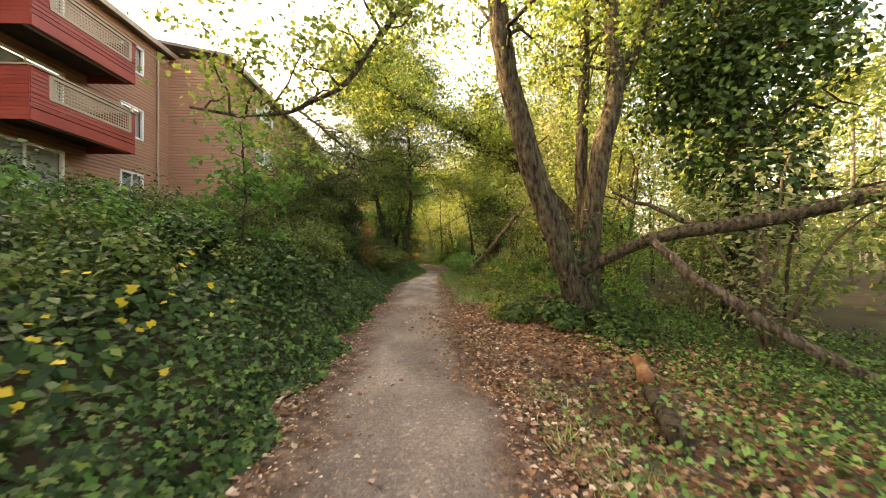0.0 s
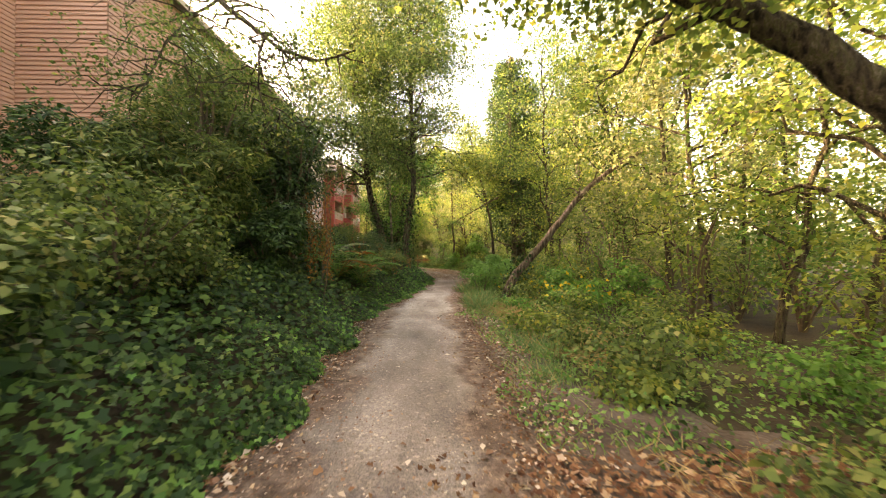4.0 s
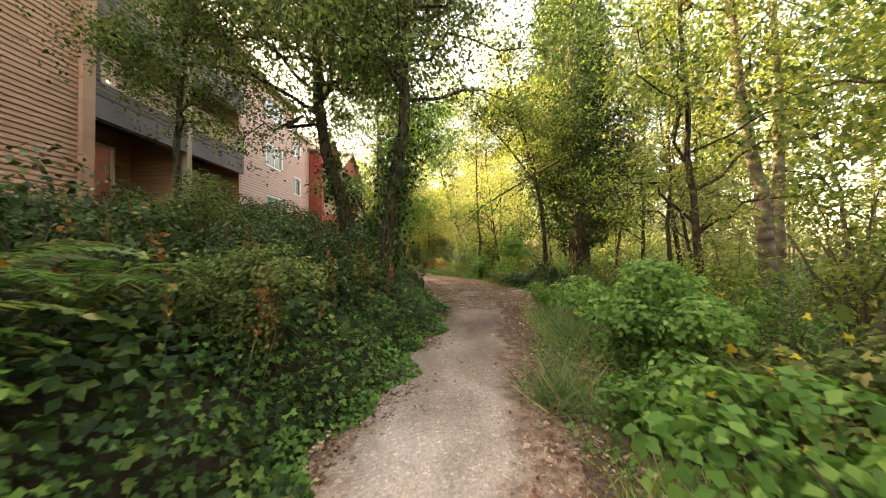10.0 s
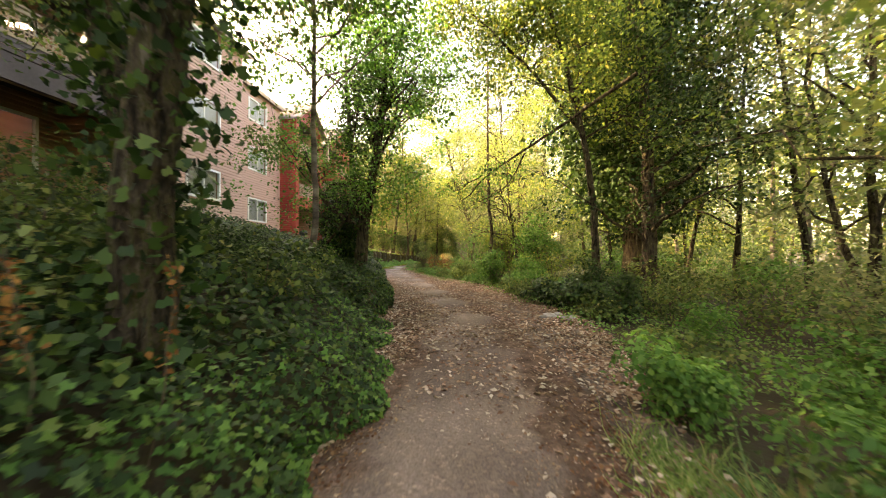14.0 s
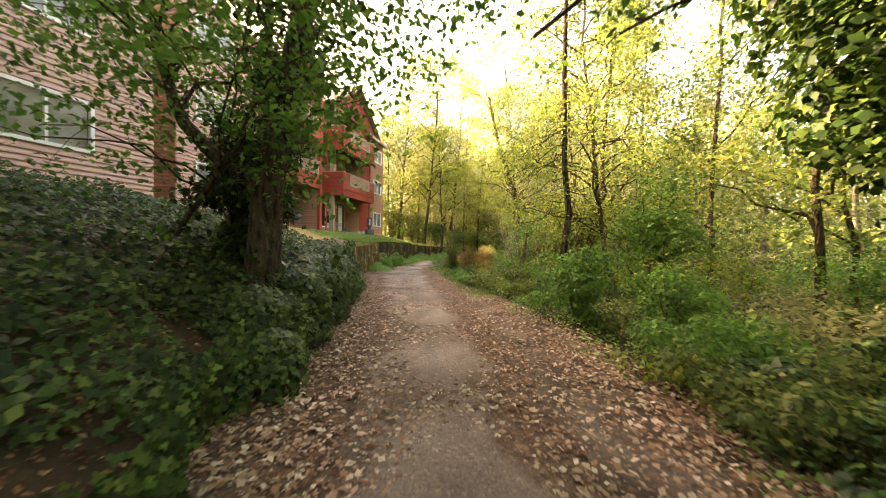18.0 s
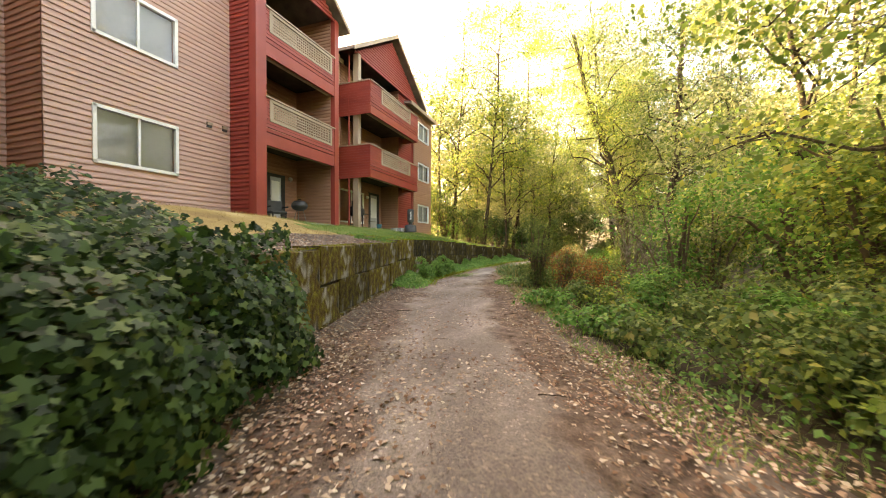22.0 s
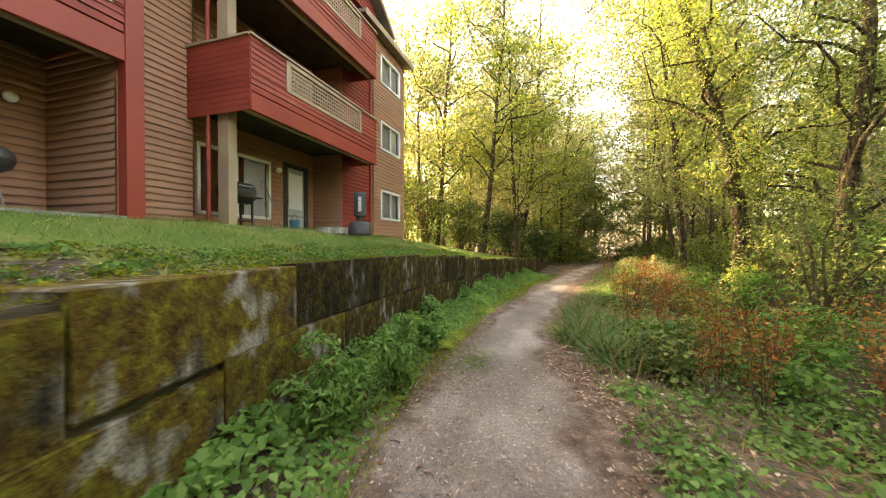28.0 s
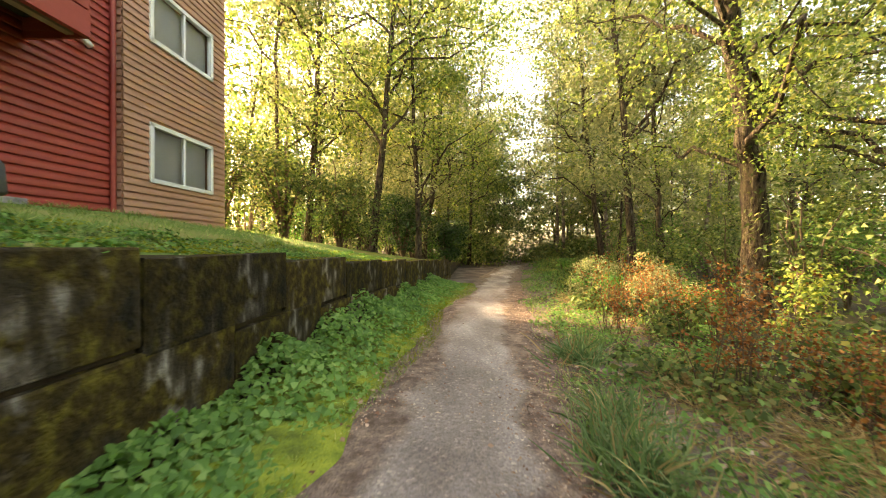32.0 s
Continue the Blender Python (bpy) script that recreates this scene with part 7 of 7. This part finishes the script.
def lawn():
    rng = np.random.default_rng(93)
    n = 21000
    y = rng.uniform(0.5, 23, n)
    s = rng.uniform(0, 1, n) ** 1.2 * 5.0
    x = left_x(y) - 0.25 - s
    z = ground_z(x, y)
    green = np.clip((y - 6.2) / 3.0 + rng.normal(size=n) * 0.25, 0, 1)
    strip = (s < 1.4)
    k1 = (green > 0.5) & (~strip | (y > 9))
    pts = np.stack([x, y, z], 1)
    stuff("lawn_grass", blades(pts[k1], 0.09, 0.5, 1.4, rng), GRASS, "mown green lawn in front of the apartments", "lawn")
    k2 = (green <= 0.5) & ~strip
    stuff("lawn_grass", blades(pts[k2], 0.07, 0.8, 1.2, rng), STRAW, "parched straw-coloured lawn", "lawn")
    k3 = strip & (y < 10)
    q = pts[k3]
    rng.shuffle(q)
    stuff("leaf_litter", leaf_cloud(q[:9000] + (0, 0, 0.02), 0.05, DIAMOND, (0.2, 0, 1), 0.4, rng), LITTER, "brown leaf litter along the top of the wall", "leaf litter")
    k4 = strip & (y > 8)
    q = pts[k4]
    stuff("bank_herbs", leaf_cloud(q[:9000] + (0, 0, 0.03), 0.055, DIAMOND, (0.2, 0, 1), 0.6, rng), SHRUB, "low weeds and moss above the wall", "herbs")
    m = 520
    y = 7.5 + rng.uniform(0, 1, m) * 16
    x = left_x(y) - 0.1 - rng.uniform(0, 1, m) ** 1.2 * 1.7
    c = np.stack([x, y, ground_z(x, y) + 0.01], 1)
    for leaf, size, label in ((BRIGHT, 0.06, "low leafy weeds in patches above the wall"), (MOSS, 0.03, "moss hummocks above the wall")):
        pick = rng.permutation(m)[: m // 2]
        q, out = shells(c[pick], rng.uniform(0.06, 0.17, m // 2), 9000, rng, 0.5, 0.0)
        stuff("bank_herbs", leaf_cloud(q, size, DIAMOND, out, 0.6, rng), leaf, label, "herbs")
    n = 10000
    y = rng.uniform(2, 27, n)
    x = left_x(y) - rng.uniform(0, 1, n) ** 1.5 * 0.4
    pts = np.stack([x, y, step_h(y) + 0.02], 1)
    stuff("moss_cap", blades(pts, 0.035, 1.2, 2.5, rng), MOSS, "moss along the top of the wall", "moss")
    n = 3000
    y = rng.uniform(3.0, 7.2, n)
    pts = np.stack([rng.uniform(-10.05, -9.75, n), y, 2.08 + rng.uniform(0, 0.12, n)], 1)
    stuff("edging_plants", leaf_cloud(pts, 0.05, OVAL, (0.5, 0, 1), 0.6, rng), SHRUB, "low edging plants at the foot of the siding", "plants")


lawn()


# ---- things lying about ----
def rock(x, y, sx, sy, sz, seed, mat=None, name="rock", label="pale flat stone half sunk at the path's edge"):
    rng = np.random.default_rng(seed)
    bm = bmesh.new()
    bmesh.ops.create_icosphere(bm, subdivisions=2, radius=1.0)
    for v in bm.verts:
        d = 1 + 0.25 * noise.noise(v.co * 1.3 + Vector((seed, 0, 0)))
        v.co = Vector((v.co.x * sx * d, v.co.y * sy * d, v.co.z * sz * d))
    me = bpy.data.meshes.new(name)
    bm.to_mesh(me)
    bm.free()
    me.materials.append(mat or STONE)
    o = new(name, me)
    o.matrix_basis = pose(x, y, max(float(ground_z(x, y)), 0.0) + sz * 0.35, 0, 0, rng.uniform(0, 180))
    return tagged(o, label, "rock")


for i, (x, y, a, b) in enumerate(((4.5, -8.45, 0.24, 0.15), (4.85, -8.65, 0.22, 0.15), (4.7, -8.3, 0.14, 0.1), (4.3, -8.7, 0.1, 0.07))):
    rock(x, y, a, b, 0.08, i + 1)
PEBBLE = np.random.default_rng(12)
for i in range(46):
    y = PEBBLE.uniform(-38, 22)
    x = float(path_x(y)) + PEBBLE.uniform(-0.8, 0.8)
    r = PEBBLE.uniform(0.012, 0.028)
    rock(x, y, r, r * 0.8, r * 0.5, i + 10, STONE, "pebble", "small pale pebble lying on the path")


def log_piece(pts, r0, r1, label, mat, seed):
    rng = np.random.default_rng(seed)
    P = curve_pts(pts[0], pts[1], 10, (0, 0, 0.02), 0.012, rng)
    P[0], P[-1] = P[1] + (P[0] - P[1]) * 0.08, P[-2] + (P[-1] - P[-2]) * 0.08
    rad = np.linspace(r0, r1, 10) * (1 + 0.05 * rng.normal(size=10))
    rad[0] = rad[-1] = 0.004
    v, f = tube_arrays(P, rad, 12, 0.06, rng)
    o = new("log", mesh_np("log", v, f, mat, True))
    return tagged(o, label, "log")


log_piece(((3.86, -36.3, 0.12), (3.5, -37.25, 0.1)), 0.075, 0.085, "mossy broken log lying in the herbs", BARK, 1)
log_piece(((4.1, -35.75, 0.25), (3.86, -36.3, 0.12)), 0.06, 0.085, "rotten orange end of a broken log", ROTTEN, 2)
log_piece(((6.2, -31.5, 0.3), (4.3, -31.2, 0.35)), 0.1, 0.07, "grey split log lying beside the maple", DEADWOOD, 3)
log_piece(((6.0, -31.9, 0.12), (4.1, -31.5, 0.15)), 0.09, 0.06, "grey split log lying beside the maple", DEADWOOD, 4)
log_piece(((1.4, 8.4, 0.22), (2.6, 8.9, 0.3)), 0.035, 0.03, "pale broken branch lying in the weeds", DEADWOOD, 5)


def sticks():
    rng = np.random.default_rng(15)
    for i in range(70):
        y = rng.uniform(-40, 20)
        x = float(path_x(y)) + rng.choice([-1, 1]) * rng.uniform(0.4, 1.5)
        x = max(x, float(left_x(y)) + 0.1)
        a = rng.uniform(0, np.pi)
        ln = rng.uniform(0.1, 0.32)
        P = curve_pts((0, 0, 0.05), (math.cos(a) * ln, math.sin(a) * ln, 0.05), 5, (0, 0, 0.01), 0.012, rng)
        o = new("twig", mesh_np("twig", *tube_arrays(P, np.linspace(0.006, 0.003, 5), 4), DEADWOOD, True))
        o.matrix_basis = pose(x, y, max(float(ground_z(x, y)), 0.0))
        tagged(o, "short dry twig fallen on the path", "twig", "twigs on the path")


sticks()


# ---- patios ----
def lathe(profile, seg=20):
    """A turned shape from (radius, height) pairs."""
    a = np.linspace(0, 2 * np.pi, seg, endpoint=False)
    V = np.array([(r * math.cos(t), r * math.sin(t), z) for r, z in profile for t in a])
    n = len(profile)
    i = np.arange(n * seg).reshape(n, seg)
    F = np.stack([i[:-1], np.roll(i, -1, 1)[:-1], np.roll(i, -1, 1)[1:], i[1:]], -1).reshape(-1, 4)
    return V, F


def patio_slab(x0, x1, y0, y1, z):
    trim("patio_slab", x0, x1, y0, y1, z - 0.25, z, STONE, "concrete patio slab under the balcony", "slab")


patio_slab(-10.6, -8.7, 13.2, 17.9, 1.98)
patio_slab(-11.0, -9.0, 7.6, 11.2, 2.06)
window(-10.6, 13.6, 15.88, 2.35, 4.05, 0.35)
window(-11.0, 7.95, 9.37, 2.3, 4.2, 0.4)


def patio_door(x, y0, y1, z0, z1, n):
    d = empty(f"door_{n}", x, y0, z0)
    tagged(d, "white patio door in a black frame, closed", "door", kind="structure")
    W, H = y1 - y0, z1 - z0
    for b in ((0, 0.2, 0, H), (W - 0.2, W, 0, H), (0.2, W - 0.2, H - 0.14, H)):
        part("frame", box(-0.06, 0.03, b[0], b[1], b[2], b[3], 0.008), DARK, d)
    leaf = part("leaf", box(-0.05, -0.005, 0.2, W - 0.2, 0.02, H - 0.14, 0.006), BLIND, d)
    part("panel", box(-0.004, 0.006, 0.28, W - 0.28, 0.75, H - 0.3, 0.004), WHITE, d)
    part("kick_rail", box(-0.004, 0.008, 0.24, W - 0.24, 0.5, 0.56, 0.003), STONE, d)
    for zz in (0.95, 1.1):
        v, f = lathe([(0.0, 0), (0.025, 0.0), (0.03, 0.03), (0.02, 0.055), (0.0, 0.06)], 10)
        o = part("knob", mesh_np("knob", v, f, DARK, True), None, d)
        o.matrix_basis = pose(0.03, 0.16, zz, 0, 90, 0)


patio_door(-10.6, 16.41, 17.59, 2.0, 4.2, 1)
patio_door(-11.0, 9.48, 10.47, 2.06, 4.12, 2)


def kettle_grill(x, y, z):
    t = empty("kettle_grill", x, y, z)
    tagged(t, "black kettle charcoal grill on the patio", "grill")
    part("bowl", mesh_np("bowl", *lathe([(0.0, 0.5), (0.15, 0.51), (0.27, 0.58), (0.31, 0.68), (0.31, 0.7)]), DARK, True), None, t)
    part("lid", mesh_np("lid", *lathe([(0.315, 0.7), (0.3, 0.78), (0.22, 0.87), (0.1, 0.91), (0.0, 0.915)]), DARK, True), None, t)
    part("lid_handle", box(-0.07, 0.07, -0.012, 0.012, 0.93, 0.97, 0.006), DARK, t)
    for k in range(3):
        a = k * 2.094 + 0.4
        P = curve_pts((0.14 * math.cos(a), 0.14 * math.sin(a), 0.52), (0.29 * math.cos(a), 0.29 * math.sin(a), 0.0), 4)
        part("leg", mesh_np("leg", *tube_arrays(P, [0.012] * 4, 7), STONE, True), None, t)


kettle_grill(-9.75, 9.95, 2.06)


def wicker_chair(x, y, z, rz):
    t = empty("patio_chair", x, y, z, rz)
    tagged(t, "black wicker patio armchair by the glass door", "chair", "chairs on the patio")
    part("seat", box(-0.28, 0.28, -0.28, 0.28, 0.34, 0.42, 0.03), DARK, t)
    part("backrest", box(-0.3, -0.24, -0.28, 0.28, 0.42, 0.85, 0.03), DARK, t)
    for s_ in (-1, 1):
        part("armrest", box(-0.28, 0.26, s_ * 0.3 - 0.03, s_ * 0.3 + 0.03, 0.56, 0.62, 0.02), DARK, t)
    for a in (-0.24, 0.24):
        for b in (-0.24, 0.24):
            part("leg", box(a - 0.02, a + 0.02, b - 0.02, b + 0.02, 0, 0.36, 0.005), DARK, t)


wicker_chair(-10.2, 8.2, 2.06, 20)
wicker_chair(-10.1, 9.15, 2.06, -25)


def barrel_grill(x, y, z):
    t = empty("barrel_grill", x, y, z)
    tagged(t, "black barrel smoker grill on a cart", "grill")
    v, f = lathe([(0.0, -0.38), (0.22, -0.38), (0.26, -0.34), (0.26, 0.34), (0.22, 0.38), (0.0, 0.38)], 18)
    o = part("barrel", mesh_np("barrel", v, f, DARK, True), None, t)
    o.matrix_basis = pose(0, 0, 0.88, 90, 0, 0)
    part("shelf", box(0.26, 0.46, -0.34, 0.34, 0.74, 0.77, 0.005), DARK, t)
    part("lid_handle", box(0.24, 0.29, -0.2, 0.2, 1.0, 1.03, 0.008), STONE, t)
    v, f = lathe([(0.04, 0), (0.04, 0.28), (0.06, 0.29), (0.06, 0.31)], 10)
    o = part("chimney", mesh_np("chimney", v, f, DARK, True), None, t)
    o.matrix_basis = pose(-0.05, -0.28, 1.08)
    for a in (-0.18, 0.18):
        for b in (-0.28, 0.28):
            part("leg", box(a - 0.02, a + 0.02, b - 0.02, b + 0.02, 0, 0.7, 0.004), DARK, t)
    part("rack", box(-0.2, 0.2, -0.3, 0.3, 0.2, 0.23, 0.004), DARK, t)


barrel_grill(-9.75, 13.95, 1.98)


def punch_bag(x, y, z):
    t = empty("punching_bag", x, y, z)
    tagged(t, "black freestanding punching bag on a weighted base", "punching bag")
    part("base", mesh_np("base", *lathe([(0.0, 0), (0.33, 0.0), (0.35, 0.03), (0.33, 0.33), (0.29, 0.38), (0.12, 0.41), (0.0, 0.43)]), SLATE, True), None, t)
    part("neck", mesh_np("neck", *lathe([(0.13, 0.43), (0.11, 0.5), (0.14, 0.58)]), DARK, True), None, t)
    bag = part("bag", mesh_np("bag", *lathe([(0.0, 0.55), (0.15, 0.55), (0.18, 0.6), (0.185, 1.22), (0.165, 1.27), (0.0, 1.29)]), SLATE, True), None, t)
    # the maker's mark, an upright row of plain pale bars
    for k in range(8):
        a = radians(-62)
        zz = 0.72 + k * 0.055
        o = part("mark", box(-0.004, 0.004, -0.05 + 0.012 * (k % 2), 0.05, -0.018, 0.018), WHITE, bag)
        o.matrix_basis = pose(0.187 * math.cos(a), 0.187 * math.sin(a), zz, 0, 0, -62)


punch_bag(-8.1, 16.8, 1.9)


def bits():
    for i, (x, y, w) in enumerate(((-8.6, 15.85, 0.4), (-8.45, 16.25, 0.36))):
        o = new("paving_block", bpy.data.meshes.new("paving_block"))
        bm = box(-0.15, 0.15, -w / 2, w / 2, 0, 0.19, 0.015)
        bm.to_mesh(o.data)
        bm.free()
        o.data.materials.append(STONE)
        o.matrix_basis = pose(x, y, 1.9 + 0.02 * i, 0, 0, 8 - 14 * i)
        tagged(o, "pale concrete block at the patio's edge", "block")
    o = empty("blue_cooler", -9.3, 15.4, 1.98)
    tagged(o, "small blue plastic bucket on the patio", "bucket")
    part("body", mesh_np("body", *lathe([(0.0, 0), (0.11, 0.0), (0.14, 0.28), (0.145, 0.3), (0.12, 0.3), (0.1, 0.02)], 14), BLUE, True), None, o)
    part("handle", mesh_np("handle", *tube_arrays(curve_pts((0, -0.14, 0.28), (0, 0.14, 0.28), 8, (0, 0, 0.16)), [0.006] * 8, 5), DARK, True), None, o)
    for y0, lean in ((15.2, 0.25), (15.75, -0.2)):
        o = new("leaning_pole", mesh_np("leaning_pole", *tube_arrays(curve_pts((-10.0, y0, 1.98), (-10.5, y0 + lean, 3.45), 4), [0.014] * 4, 6), BEIGE, True))
        tagged(o, "pale broom pole leaning on the window frame", "pole")
    # round wall lamps and a small camera
    for x, y, z in ((-10.55, 16.15, 3.86), (-10.95, 10.7, 4.0)):
        o = empty("wall_lamp", x, y, z)
        tagged(o, "round frosted wall lamp, unlit", "lamp")
        v, f = lathe([(0.07, 0), (0.07, 0.02), (0.09, 0.03), (0.085, 0.09), (0.05, 0.13), (0.0, 0.14)], 14)
        p = part("globe", mesh_np("globe", v, f, WHITE, True), None, o)
        p.matrix_basis = pose(0, 0, 0, 0, 90, 0)
        q = part("rose", mesh_np("rose", *lathe([(0.0, 0), (0.06, 0), (0.06, 0.025), (0.0, 0.03)], 12), DARK, True), None, o)
        q.matrix_basis = pose(-0.025, 0, 0, 0, 90, 0)
    o = empty("security_camera", -9.4, 19.3, 4.75)
    tagged(o, "small white security camera on the red wall", "camera")
    part("bracket", box(0, 0.08, -0.03, 0.03, -0.03, 0.03, 0.005), DARK, o)
    v, f = lathe([(0.0, 0), (0.05, 0.0), (0.055, 0.1), (0.05, 0.13), (0.0, 0.13)], 12)
    p = part("body", mesh_np("body", v, f, WHITE, True), None, o)
    p.matrix_basis = pose(0.08, 0, 0.0, 60, 0, 0)
    for y, z in ((6.45, 4.92), (6.97, 4.94), (-4.6, 6.2), (-4.2, 6.15)):
        x = -10.13 if y > 0 else -8.4
        o = empty("wall_vent", x + 0.03, y, z)
        tagged(o, "small beige dryer vent hood in the siding", "vent", "vents in the siding")
        part("hood", box(0, 0.06, -0.09, 0.09, 0.0, 0.09, 0.008), BEIGE, o)
        part("louvre", box(0, 0.03, -0.08, 0.08, -0.07, 0.0, 0.004), DARK, o)
    for x, y, z0, z1, m in ((-9.62, 13.12, 1.95, 10.2, REDTRIM), (-10.08, 11.6, 1.95, 10.0, TAN), (-9.38, 19.75, 1.9, 9.8, REDTRIM), (-11.5, 1.6, 2.1, 10.9, PINKTAN), (-10.6, -22.3, 2.5, 10.8, BEIGE)):
        P = np.array([(x, y, z0), (x, y, (z0 + z1) / 2), (x, y, z1)], float)
        o = new("downpipe", mesh_np("downpipe", *tube_arrays(P, [0.045] * 3, 8), m, True))
        tagged(o, "painted downpipe fixed to the siding", "pipe", kind="structure")


bits()
